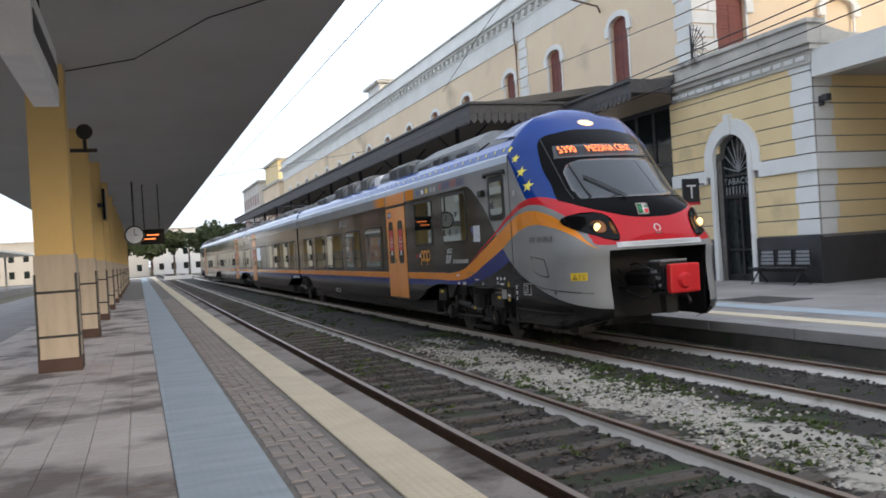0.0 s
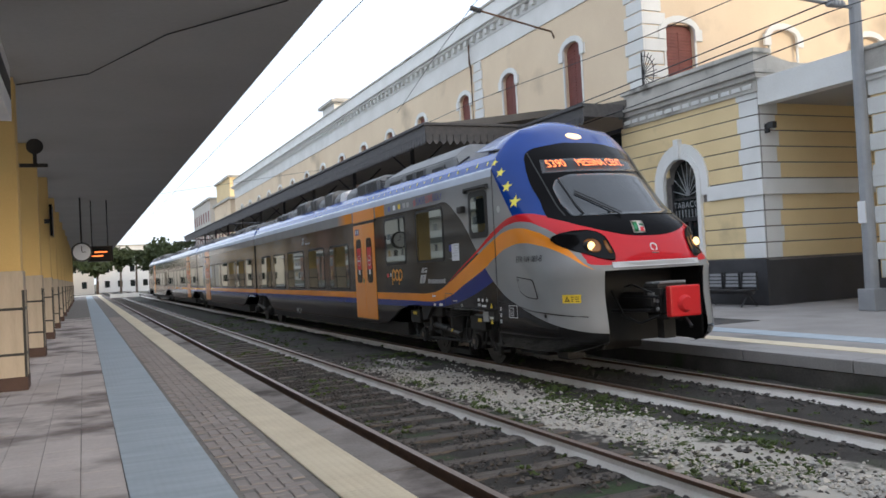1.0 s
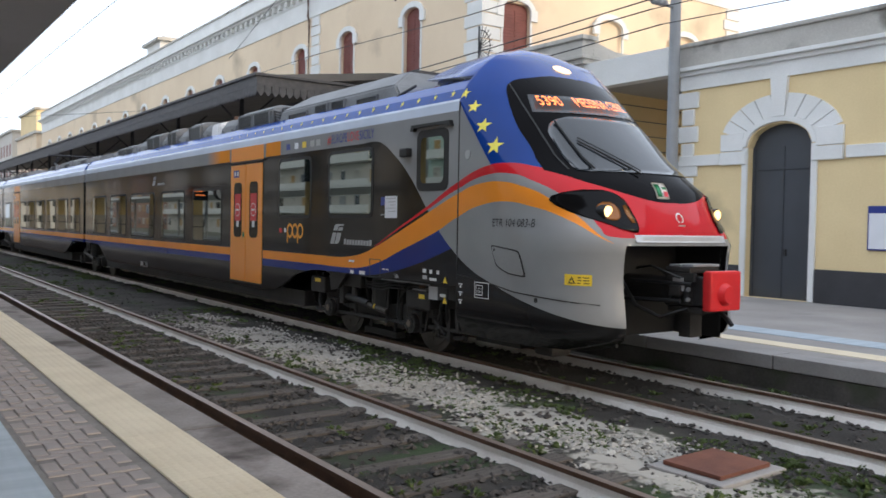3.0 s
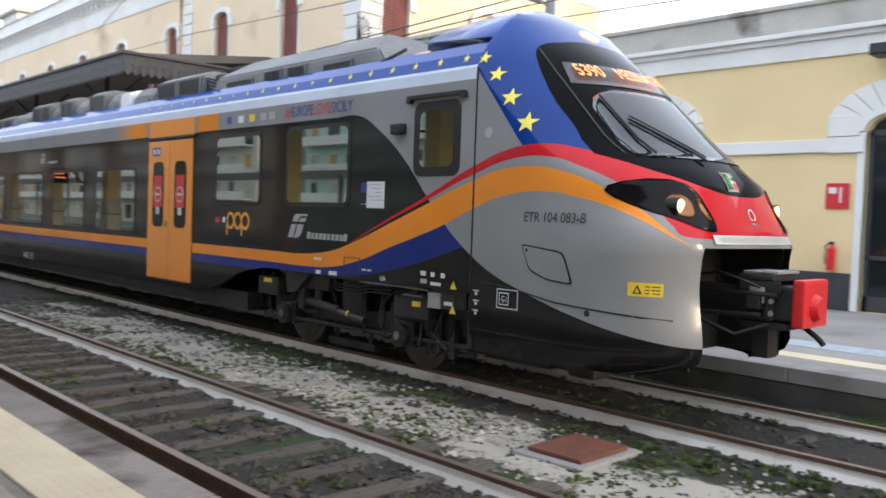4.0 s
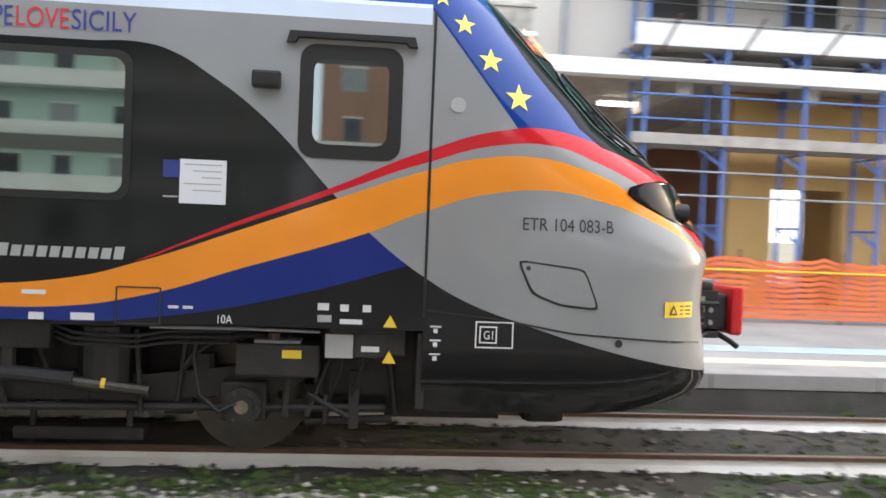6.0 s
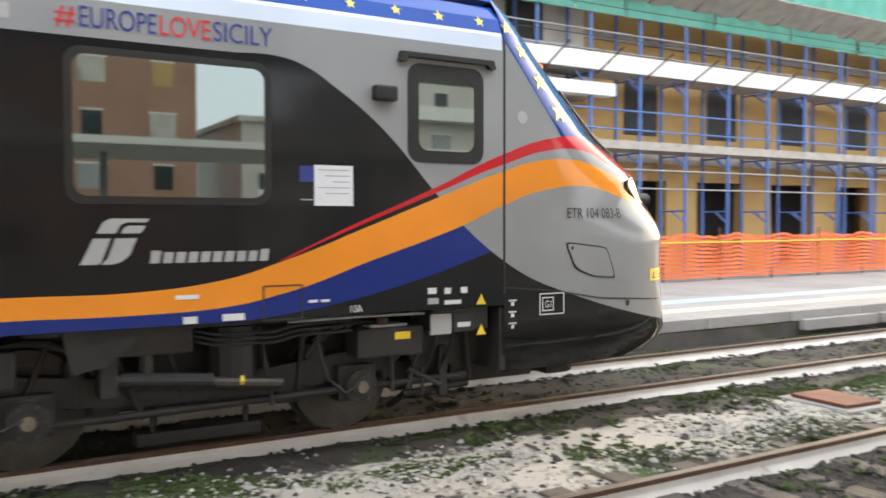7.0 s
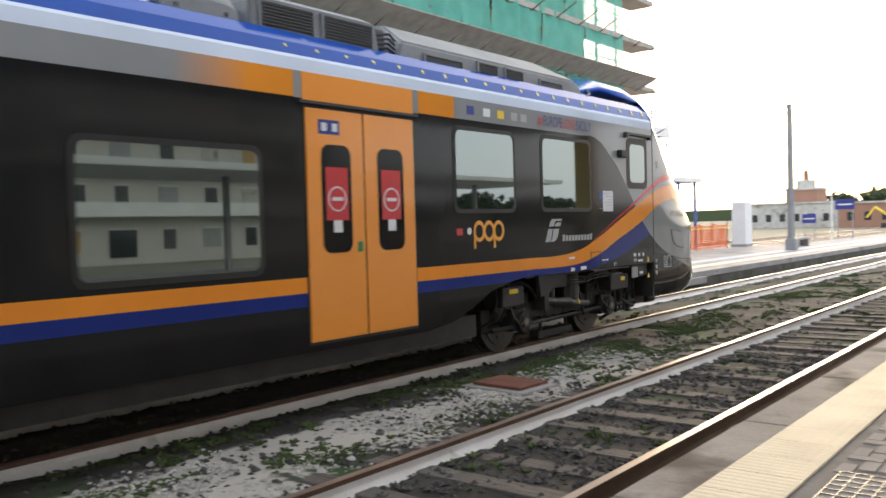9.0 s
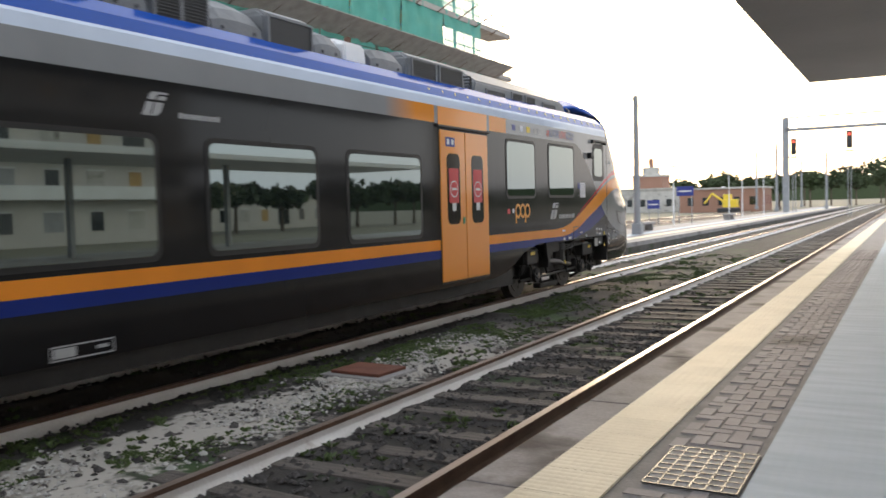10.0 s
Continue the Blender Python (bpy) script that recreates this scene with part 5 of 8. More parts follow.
# running gear
random.seed(9)
BOGIES = [(-0.45, 1.98), (17.7, 20.15), (35.97, 38.43), (54.25, 56.7), (72.42, 74.85)]
wheels = []
for i, (a, b) in enumerate(BOGIES):
    mid = (a + b) / 2
    frame_ob = boxes("bogie", UNDER, train, (-0.9, mid - 0.4, 0.5, 0.9, mid + 0.4, 0.85), bevel=0.03, label="dusty black bogie with springs and dampers")
    for s in (-1, 1):
        bm = bmesh.new()
        prism(bm, [(a - 0.45, 0.62), (a - 0.3, 0.74), (mid - 0.5, 0.62), (mid + 0.5, 0.62), (b + 0.3, 0.74), (b + 0.45, 0.62), (b + 0.3, 0.52), (mid + 0.45, 0.42), (mid - 0.45, 0.42), (a - 0.3, 0.52)], "x", s * 0.92, s * 1.08)
        part("side_frame", bm, UNDER, frame_ob)
        for y in (a, b):
            boxes("axle_box", UNDER, frame_ob, (s * 0.95, y - 0.17, 0.30, s * 1.18, y + 0.17, 0.60), bevel=0.03)
            single("hub_ring", HUBRING, frame_ob, tube, [(s * 1.19, y + 0.105 * math.cos(q * 0.3927), 0.45 + 0.105 * math.sin(q * 0.3927)) for q in range(17)], 0.02, 6)
            for q in (-0.32, 0.32):
                single("spring", UNDER, frame_ob, rod, (s * 1.0, y + q, 0.45), (s * 1.0, y + q, 0.78), 0.09, 12)
        single("air_spring", RUBBERB, frame_ob, rod, (s * 1.05, mid - 0.2, 0.55), (s * 1.05, mid - 0.2, 0.98), 0.2, 14)
        single("post", UNDER, frame_ob, rod, (s * 1.2, mid + 0.45, 0.58), (s * 1.2, mid + 0.45, 1.02), 0.055, 10)
    bm = bmesh.new()
    rod(bm, (-1.22, mid - 0.55, 0.52), (-1.22, mid + 0.75, 0.66), 0.045, 10)
    part("damper", bm, WHEELM, frame_ob, "dull steel yaw damper")
    for y in (a, b):
        bm = bmesh.new()
        rod(bm, (-1.19, y, 0.43), (-1.26, y, 0.43), 0.14, 18)
        rod(bm, (-1.255, y, 0.43), (-1.275, y, 0.43), 0.085, 14)
        part("axle_cover", bm, UNDER, frame_ob)
        bm = bmesh.new()
        for s in (-1, 1):
            rod(bm, (s * 0.685, 0, 0), (s * 0.82, 0, 0), 0.43, 40)
            rod(bm, (s * 0.665, 0, 0), (s * 0.69, 0, 0), 0.455, 40)
            rod(bm, (s * 0.82, 0, 0), (s * 0.835, 0, 0), 0.33, 32)
            for k in range(6):
                t = math.pi * k / 3
                rod(bm, (s * 0.83, 0.24 * math.cos(t), 0.24 * math.sin(t)), (s * 0.845, 0.24 * math.cos(t), 0.24 * math.sin(t)), 0.03, 8)
        rod(bm, (-0.9, 0, 0), (0.9, 0, 0), 0.09, 14)
        w = part("wheelset", bm, WHEELM, train, "worn steel wheelset")
        w.location = (0, y, 0.43)
        wheels.append(w)
bm = bmesh.new()
box(bm, -1.3, -1.0, 0.66, -1.0, -0.4, 0.90, bevel=0.02)
box(bm, -1.3, 2.05, 0.66, -1.0, 2.55, 0.92, bevel=0.02)
box(bm, -1.28, 0.9, 0.82, -0.9, 1.5, 1.03, bevel=0.02)
prism(bm, [(1.78, 1.04), (1.2, 1.04), (1.5, 0.78), (1.72, 0.74)], "x", -1.36, -1.30)
box(bm, -1.34, -1.62, 0.84, -1.1, -1.06, 1.05, bevel=0.015)
box(bm, -0.9, -2.4, 0.30, 0.9, -1.5, 0.5)
box(bm, -1.2, 3.0, 0.35, 1.2, 16.8, 0.62)
for k in range(10):
    y = -1.5 + 0.37 * k
    rod(bm, (-1.1, y, 0.95), (-1.1 + random.uniform(-0.1, 0.1), y + random.uniform(-0.3, 0.3), 0.35), 0.022, 6)
rod(bm, (-1.15, -1.5, 0.42), (-1.15, 2.6, 0.36), 0.03, 8)
box(bm, -1.3, -0.3, 1.0, 1.3, 2.0, 1.05)
# Three dark blocks added to shut out daylight seen through the running gear.
box(bm, -0.62, -1.7, 0.30, 0.62, 3.0, 1.04)
box(bm, -1.05, -1.74, 0.50, 1.05, -1.0, 1.04)
box(bm, 0.9, -1.7, 0.35, 1.25, 3.4, 1.04)
box(bm, -1.25, 21.6, 0.3, 1.25, 34.6, 0.6)
box(bm, -1.25, 39.8, 0.3, 1.25, 53.0, 0.6)
box(bm, -1.25, 57.5, 0.3, 1.25, 71.5, 0.6)
part("underframe", bm, UNDER, train, "black underframe boxes, pipes and cables")
boxes("meter_box", GREYINK, cars[0], (-1.352, -1.24, 0.82, -1.335, -1.04, 0.99), label="pale grey gauge box")
boxes("meter_box", DARKSTEEL, cars[0], (-1.352, -1.47, 0.83, -1.335, -1.26, 0.99))
boxes("meter_glass", WHITEINK, cars[0], (-1.354, -1.43, 0.87, -1.336, -1.30, 0.91))
boxes("label_plate", YELLOWINK, cars[0], (-1.305, -0.87, 0.80, -1.299, -0.73, 0.86))
boxes("label_plate", YELLOWINK, cars[0], (-1.305, 2.2, 0.83, -1.299, 2.4, 0.89))
# Added dark panel and box, keeping light out of the nose's open back.
boxes("nose_light_block", UNDER, cars[0], (-1.39, -1.765, 0.47, 1.39, -1.705, 1.02))
boxes("cab_gap_filler", UNDER, cars[0], (-0.86, -1.74, 0.42, 0.86, -1.08, 0.92), bevel=0.03)


def gear_details(parent):
    """Brake gear, pipes, sand box and levers round the leading bogie."""
    for y in (-0.45, 1.98):
        single("wheel_guard", UNDER, parent, tube, [(-1.16, y + 0.50 * math.cos(t), 0.45 + 0.50 * math.sin(t)) for t in np.linspace(0.5, 2.6, 9)], 0.022, 6)
        boxes("brake_caliper", UNDER, parent, (-0.98, y + 0.40, 0.30, -0.84, y + 0.62, 0.62), bevel=0.025)
        boxes("brake_caliper", UNDER, parent, (-0.98, y - 0.62, 0.30, -0.84, y - 0.42, 0.56), bevel=0.025)
        single("axle_cap", HUBRING, parent, rod, (-1.275, y, 0.43), (-1.285, y, 0.43), 0.05, 14)
        for k in range(6):
            t = math.pi * k / 3
            single("bolt", WHEELM, parent, rod, (-1.26, y + 0.11 * math.cos(t), 0.43 + 0.11 * math.sin(t)), (-1.272, y + 0.11 * math.cos(t), 0.43 + 0.11 * math.sin(t)), 0.014, 6)
        single("cable", RUBBERB, parent, tube, [(-1.27, y + 0.02, 0.46), (-1.30, y + 0.16, 0.40), (-1.28, y + 0.30, 0.52), (-1.22, y + 0.36, 0.78), (-1.2, y + 0.34, 0.98)], 0.014, 6)
    boxes("sand_box_lid", STEELGREY, parent, (-1.27, -0.86, 0.90, -1.08, -0.52, 0.925), bevel=0.008)
    single("sand_pipe", UNDER, parent, tube, [(-1.12, -0.95, 0.70), (-1.1, -1.02, 0.5), (-1.0, -0.98, 0.28), (-0.8, -0.92, 0.14)], 0.03, 8)
    single("filler_cap", RUST, parent, rod, (-1.20, -0.66, 0.92), (-1.20, -0.66, 0.97), 0.045, 10)
    single("lever", UNDER, parent, rod, (-1.20, -1.22, 0.36), (-1.16, -0.92, 0.52), 0.022, 8)
    single("lever", UNDER, parent, rod, (-1.18, -1.05, 0.30), (-1.18, -1.05, 0.52), 0.018, 8)
    single("cross_bar", UNDER, parent, rod, (-1.1, -1.55, 0.33), (-1.1, -0.9, 0.30), 0.03, 8)
    boxes("hanger", UNDER, parent, (-1.18, -1.30, 0.26, -1.10, -1.22, 0.70), bevel=0.01)
    boxes("magnet_brake", UNDER, parent, (-1.0, 0.30, 0.10, -0.84, 1.25, 0.20), bevel=0.02)
    for y in (0.42, 1.12):
        single("hanger_rod", UNDER, parent, rod, (-0.95, y, 0.2), (-0.95, y, 0.46), 0.025, 8)
    boxes("damper_bracket", UNDER, parent, (-1.30, 1.42, 0.54, -1.10, 1.54, 0.86), bevel=0.012)
    single("damper_sleeve", DARKSTEEL, parent, rod, (-1.22, 0.75, 0.595), (-1.22, 1.40, 0.655), 0.058, 12)
    single("damper_band", YELLOWINK, parent, rod, (-1.22, 0.52, 0.57), (-1.22, 0.55, 0.573), 0.05, 12)
    single("post_sleeve", RUST, parent, rod, (-1.2, 1.215, 0.86), (-1.2, 1.215, 0.94), 0.06, 10)
    for k, z in enumerate((0.98, 0.94, 0.90)):
        single("air_pipe", DARKSTEEL, parent, tube, [(-1.26 - 0.01 * k, -0.35, z), (-1.27, 0.1, z - 0.01), (-1.27, 0.3, z - 0.05), (-1.26, 0.75, z - 0.04), (-1.2, 0.9, z)], 0.013, 6)
    for y in (-1.35, -1.2, 2.3, 2.55):
        single("cable", RUBBERB, parent, tube, [(-1.2, y, 0.98), (-1.24, y + 0.05, 0.72), (-1.16, y + 0.12, 0.48), (-1.02, y + 0.2, 0.40)], 0.016, 6)
    single("pipe", STEELGREY, parent, tube, [(-1.31, -1.0, 1.0), (-1.33, -0.5, 1.01), (-1.33, 0.2, 1.005)], 0.012, 6)
    boxes("deflector", UNDER, parent, (-0.88, -2.95, 0.26, -0.55, -2.60, 0.50), bevel=0.07)


gear_details(cars[0])

# the open coupler mouth
bm = bmesh.new()
prism(bm, [(-0.90, -3.96), (-0.86, -3.96), (-0.86, -3.3), (0.86, -3.3), (0.86, -3.96), (0.90, -3.96), (0.90, -3.2), (-0.90, -3.2)], "z", 0.52, 1.63)
part("coupler_recess", bm, RUBBERB, train, "black open coupler recess")
coup = boxes("coupler", UNDER, train, (-0.20, -4.38, 0.97, 0.20, -4.02, 1.30), bevel=0.03, label="dark automatic coupler with hoses")
single("shank", UNDER, coup, rod, (0, -3.2, 1.12), (0, -4.1, 1.12), 0.15, 16)
single("collar", DARKSTEEL, coup, rod, (0, -3.98, 1.12), (0, -4.06, 1.12), 0.21, 18)
boxes("electric_head", UNDER, coup, (-0.25, -4.40, 1.335, 0.25, -4.06, 1.40), bevel=0.02)
boxes("head_cover", STEELGREY, coup, (-0.23, -4.42, 1.402, 0.23, -4.28, 1.43), (-0.23, -4.25, 1.402, 0.23, -4.10, 1.425), bevel=0.008, label="worn grey metal cover plates")
boxes("head_arm", UNDER, coup, (-0.25, -4.45, 1.24, -0.20, -4.08, 1.335), bevel=0.01)
boxes("head_arm", UNDER, coup, (0.20, -4.45, 1.24, 0.25, -4.08, 1.335), bevel=0.01)
boxes("bracket", UNDER, coup, (-0.1, -4.3, 0.62, 0.1, -4.15, 0.96))
boxes("lower_arm", UNDER, coup, (-0.18, -4.5, 0.90, 0.18, -4.05, 0.965), bevel=0.015)
for y in (-4.13, -4.23, -4.33):
    boxes("fin", DARKSTEEL, coup, (-0.235, y - 0.015, 1.0, 0.235, y + 0.015, 1.30), bevel=0.006)
for s in (-1, 1):
    single("guide_rod", DARKSTEEL, coup, rod, (s * 0.33, -3.4, 1.0), (s * 0.28, -4.30, 1.03), 0.025, 8)
    single("guide_rod", DARKSTEEL, coup, rod, (s * 0.27, -3.6, 1.22), (s * 0.27, -4.44, 1.22), 0.02, 8)
    boxes("valve", UNDER, coup, (s * 0.22, -4.3, 1.08, s * 0.30, -4.16, 1.2), bevel=0.015)
    single("bolt", STEELGREY, coup, rod, (s * 0.235, -4.38, 1.05), (s * 0.26, -4.38, 1.05), 0.025, 6)
    single("bolt", STEELGREY, coup, rod, (s * 0.235, -4.38, 1.16), (s * 0.26, -4.38, 1.16), 0.025, 6)
    single("hose", RUBBERB, coup, tube, [(s * 0.40, -3.5, 1.3), (s * 0.42, -3.8, 0.95), (s * 0.36, -4.1, 0.84), (s * 0.22, -4.36, 0.95)], 0.022, 6)
    single("hose", RUBBERB, coup, tube, [(s * 0.30, -3.7, 1.36), (s * 0.36, -3.95, 1.40), (s * 0.34, -4.15, 1.34), (s * 0.26, -4.28, 1.28)], 0.014, 6)
bm = bmesh.new()
box(bm, -0.26, -4.68, 0.94, 0.26, -4.57, 1.37, bevel=0.028)
rod(bm, (-0.02, -4.67, 1.12), (-0.02, -4.74, 1.12), 0.13, 18, 0.09)
part("coupler_cover", bm, REDPAINT, train, "bright red plastic coupler cover")
boxes("coupler_head", DARKSTEEL, coup, (-0.17, -4.575, 0.98, 0.17, -4.3, 1.30), bevel=0.03)
single("hose", RUBBERB, coup, tube, [(0.05, -4.42, 0.95), (0.05, -4.56, 0.93), (0.02, -4.70, 0.85), (0.0, -4.76, 0.80)], 0.026, 8)
boxes("gauge_panel", GREYINK, coup, (-0.262, -4.32, 1.14, -0.238, -4.18, 1.28))


# patches that follow the nose
def nose_patch(name, material, rows, parent, lift=0.006, label="", cols=14):
    """rows: (z, x from, x to); a sheet laid on the nose's front."""
    bm = bmesh.new()
    g = []
    for z, a, b in rows:
        g.append([bm.verts.new((a + (b - a) * k / cols, nose_y(a + (b - a) * k / cols, z) - lift, z + lift * 0.5)) for k in range(cols + 1)])
    for i in range(len(g) - 1):
        for k in range(cols):
            bm.faces.new((g[i][k], g[i][k + 1], g[i + 1][k + 1], g[i + 1][k]))
    bmesh.ops.solidify(bm, geom=bm.faces[:], thickness=0.003)
    bmesh.ops.recalc_face_normals(bm, faces=bm.faces)
    return part(name, bm, material, parent, label, smooth=True)


def side_sheet(name, material, pts, parent, lift=0.004, fine=True):
    """A flat shape given in (y, z), bent over the nose's left flank."""
    bm = bmesh.new()
    ring = [bm.verts.new((0, a, b)) for a, b in pts]
    if name == "star":
        mid = bm.verts.new((0, sum(a for a, b in pts) / len(pts), sum(b for a, b in pts) / len(pts)))
        for k in range(len(ring)):
            bm.faces.new((mid, ring[k], ring[(k + 1) % len(ring)]))
        fine = False
    else:
        bmesh.ops.triangulate(bm, faces=[bm.faces.new(ring)])
    if fine:
        bmesh.ops.subdivide_edges(bm, edges=bm.edges[:], cuts=2, use_grid_fill=True)
    for v in bm.verts:
        v.co.x = -(nose_x(v.co.y, v.co.z) if v.co.y < -1.74 else HALF if v.co.z < 3.36 else interp(v.co.z, [(b, a) for a, b in ROOF])) - lift
    bmesh.ops.recalc_face_normals(bm, faces=bm.faces)
    return part(name, bm, material, parent)


def lerp_rows(z0, z1, shape, n=8):
    return [(z0 + (z1 - z0) * k / n, *shape(z0 + (z1 - z0) * k / n)) for k in range(n + 1)]


wide = [(2.42, 0.92), (2.47, 0.95), (2.92, 0.92), (3.03, 0.85), (3.09, 0.75), (3.13, 0.6)]
nose_patch("windscreen", WINDSCREEN, lerp_rows(2.44, 3.13, lambda z: (-interp(z, wide), interp(z, wide)), 14), nose, 0.008, "large raked windscreen reflecting the sky", 24)
nose_patch("display_glass", DISPLAYGLASS, lerp_rows(3.18, 3.42, lambda z: (-0.93 + (z - 3.18) * 0.3, 0.93 - (z - 3.18) * 0.3), 4), nose, 0.006, "dark grey destination display panel", 20)
nose_patch("top_lamp", TOPLAMP, [(3.86 + 0.065 * q, -0.15 * (1 - q * q) ** 0.5, 0.15 * (1 - q * q) ** 0.5) for q in np.linspace(-0.97, 0.97, 7)], nose, 0.012, "warm lit upper headlamp", 8)
for s in (-1, 1):
    n_lens = [(1.76, 0.70, 0.76), (1.80, 0.68, 0.90), (1.86, 0.67, 1.01), (1.92, 0.67, 1.12), (1.98, 0.68, 1.19), (2.04, 0.69, 1.24), (2.10, 0.71, 1.265), (2.15, 0.75, 1.25), (2.19, 0.81, 1.19), (2.22, 0.90, 1.06)]
    h = nose_patch("headlight", BLACKGLASS, [(z, s * a, s * b) for z, a, b in n_lens], nose, 0.01, "black headlight cluster with a lit warm lamp")
    tip = nose_y(0.885, 1.985) - 0.012
    bm = bmesh.new()
    rod(bm, (s * 0.94, tip + 0.14, 1.985), (s * 0.94, tip, 1.985), 0.075, 20)
    part("lamp_barrel", bm, RUBBERB, h)
    bm = bmesh.new()
    rod(bm, (s * 0.94, tip + 0.01, 1.985), (s * 0.94, tip - 0.003, 1.985), 0.062, 20)
    part("lamp", bm, LAMPON, h, "lit warm headlamp")
    # Emissive patch paints the lamp's amber glow on the lens around it.
    nose_patch("lens_glow_patch", LAMPDIM, [(1.985 + 0.105 * q, s * (0.91 - 0.10 * (1 - q * q) ** 0.5), s * (0.91 + 0.10 * (1 - q * q) ** 0.5)) for q in np.linspace(-0.95, 0.95, 8)], h, 0.013, "amber glow of the headlamp laid on its lens", 10)
    nose_patch("indicator", LAMPDIM, [(1.86, s * 0.70, s * 0.745), (1.95, s * 0.705, s * 0.76), (2.05, s * 0.725, s * 0.765)], h, 0.014, "", 3)
    nose_patch("seal", RUBBERB, lerp_rows(2.46, 3.56, lambda z: (s * (0.99 - (z - 2.46) * 0.03), s * (1.005 - (z - 2.46) * 0.03)), 12), nose, 0.008, "", 2)
nose_patch("badge", WHITEINK, lerp_rows(2.14, 2.325, lambda z: (-0.255 + (z - 2.14) * 0.2, -0.045 + (z - 2.14) * 0.2), 3), nose, 0.008, "", 4)
nose_patch("badge_half", GREENINK, lerp_rows(2.16, 2.305, lambda z: (-0.235 + (z - 2.14) * 0.2, -0.16 + (z - 2.14) * 0.2), 3), nose, 0.014, "", 3)
nose_patch("badge_half", REDINK, lerp_rows(2.16, 2.225, lambda z: (-0.13 + (z - 2.14) * 0.2, -0.062 + (z - 2.14) * 0.2), 3), nose, 0.014, "", 3)
nose_patch("badge_half", GREENINK, lerp_rows(2.25, 2.275, lambda z: (-0.13 + (z - 2.14) * 0.2, -0.062 + (z - 2.14) * 0.2), 2), nose, 0.014, "", 3)
nose_patch("chrome_lip", LIPSILVER, lerp_rows(1.655, 1.735, lambda z: (-0.76, 0.76), 4), nose, 0.006, "bright silver lip over the coupler opening")
bm = bmesh.new()
for k in range(20):
    a, b = 2 * math.pi * k / 20, 2 * math.pi * (k + 1) / 20
    if k in (14, 15):
        continue
    q = [(r * math.cos(t), 1.93 + r * math.sin(t)) for r, t in ((0.045, a), (0.045, b), (0.06, b), (0.06, a))]
    bm.faces.new([bm.verts.new((x, nose_y(x, z) - 0.006, z)) for x, z in q])
part("round_emblem", bm, WHITEINK, nose)
nose_patch("emblem_bar", WHITEINK, lerp_rows(1.835, 1.85, lambda z: (-0.06, 0.06), 1), nose, 0.006, "", 3)
for x0, z0, x1, z1, r in ((-0.79, 2.46, -0.80, 3.05, 0.013), (-0.30, 2.41, -0.72, 2.80, 0.012), (-0.27, 2.45, -0.70, 2.84, 0.008)):
    w = single("wiper", RUBBERB, nose, tube, [(x0 + (x1 - x0) * k / 8, nose_y(x0 + (x1 - x0) * k / 8, z0 + (z1 - z0) * k / 8) - 0.03, z0 + (z1 - z0) * k / 8 + 0.015) for k in range(9)], r, 6)
    w["label"] = "black windscreen wiper arm"

# livery details on the flank
def star(cy, cz, r):
    return [(cy + (r if k % 2 == 0 else r * 0.42) * math.sin(math.pi * k / 5), cz + (r if k % 2 == 0 else r * 0.42) * math.cos(math.pi * k / 5)) for k in range(10)]


for y, z, r in ((-1.79, 3.45, 0.07), (-1.96, 3.27, 0.085), (-2.16, 3.02, 0.098), (-2.38, 2.76, 0.11)):
    side_sheet("star", STARINK, star(y, z, r), nose, 0.006)
for k in range(20):
    side_sheet("star", STARINK, star(-1.52 + 0.40 * k, 3.475, 0.050 - 0.0012 * k), cars[0], 0.006, False)
def soft_shape(pts, r):
    """A polygon with its corners rounded."""
    out = []
    for i, p in enumerate(pts):
        p, a, b = Vector(p), Vector(pts[i - 1]), Vector(pts[(i + 1) % len(pts)])
        u, v = p + (a - p).normalized() * r, p + (b - p).normalized() * r
        out += [tuple(u), tuple(u.lerp(p, 0.6).lerp(v.lerp(p, 0.6), 0.5)), tuple(v)]
    return out


side_sheet("hatch_gap", RUBBERB, soft_shape([(-2.405, 1.585), (-2.92, 1.53), (-3.045, 1.225), (-2.74, 1.25), (-2.52, 1.33)], 0.06), nose, 0.003)
side_sheet("hatch", SILVERPAINT, soft_shape([(-2.425, 1.57), (-2.91, 1.515), (-3.02, 1.243), (-2.74, 1.268), (-2.535, 1.345)], 0.055), nose, 0.010)
side_sheet("hatch_lock", DARKSTEEL, [(-2.49 + 0.018 * math.cos(t), 1.525 + 0.018 * math.sin(t)) for t in np.linspace(0, 2 * math.pi, 9)[:-1]], nose, 0.013, False)
side_sheet("warning_label", YELLOWINK, [(-3.57, 1.30), (-3.84, 1.30), (-3.84, 1.18), (-3.57, 1.18)], nose, 0.005)
side_sheet("warning_mark", BLACKINK, [(-3.61, 1.20), (-3.69, 1.20), (-3.65, 1.28)], nose, 0.0075, False)
side_sheet("warning_mark", YELLOWINK, [(-3.63, 1.212), (-3.67, 1.212), (-3.65, 1.255)], nose, 0.009, False)
for k in range(3):
    side_sheet("warning_line", BLACKINK, [(-3.71, 1.272 - 0.03 * k), (-3.82, 1.272 - 0.03 * k), (-3.82, 1.262 - 0.03 * k), (-3.71, 1.262 - 0.03 * k)], nose, 0.0075, False)
side_sheet("tow_eye", RUBBERB, [(-3.2 + 0.03 * math.cos(t), 0.985 + 0.03 * math.sin(t)) for t in np.linspace(0, 2 * math.pi, 13)[:-1]], nose, 0.005, False)
seam = [(-1.76 - 0.12 * k, interp(-1.76 - 0.12 * k, [(-3.95, 0.985), (-2.82, 1.06), (-2.29, 1.15), (-1.76, 1.20)])) for k in range(19)]
side_sheet("panel_seam", RUBBERB, seam + [(a, b - 0.014) for a, b in reversed(seam)], nose, 0.004, False)


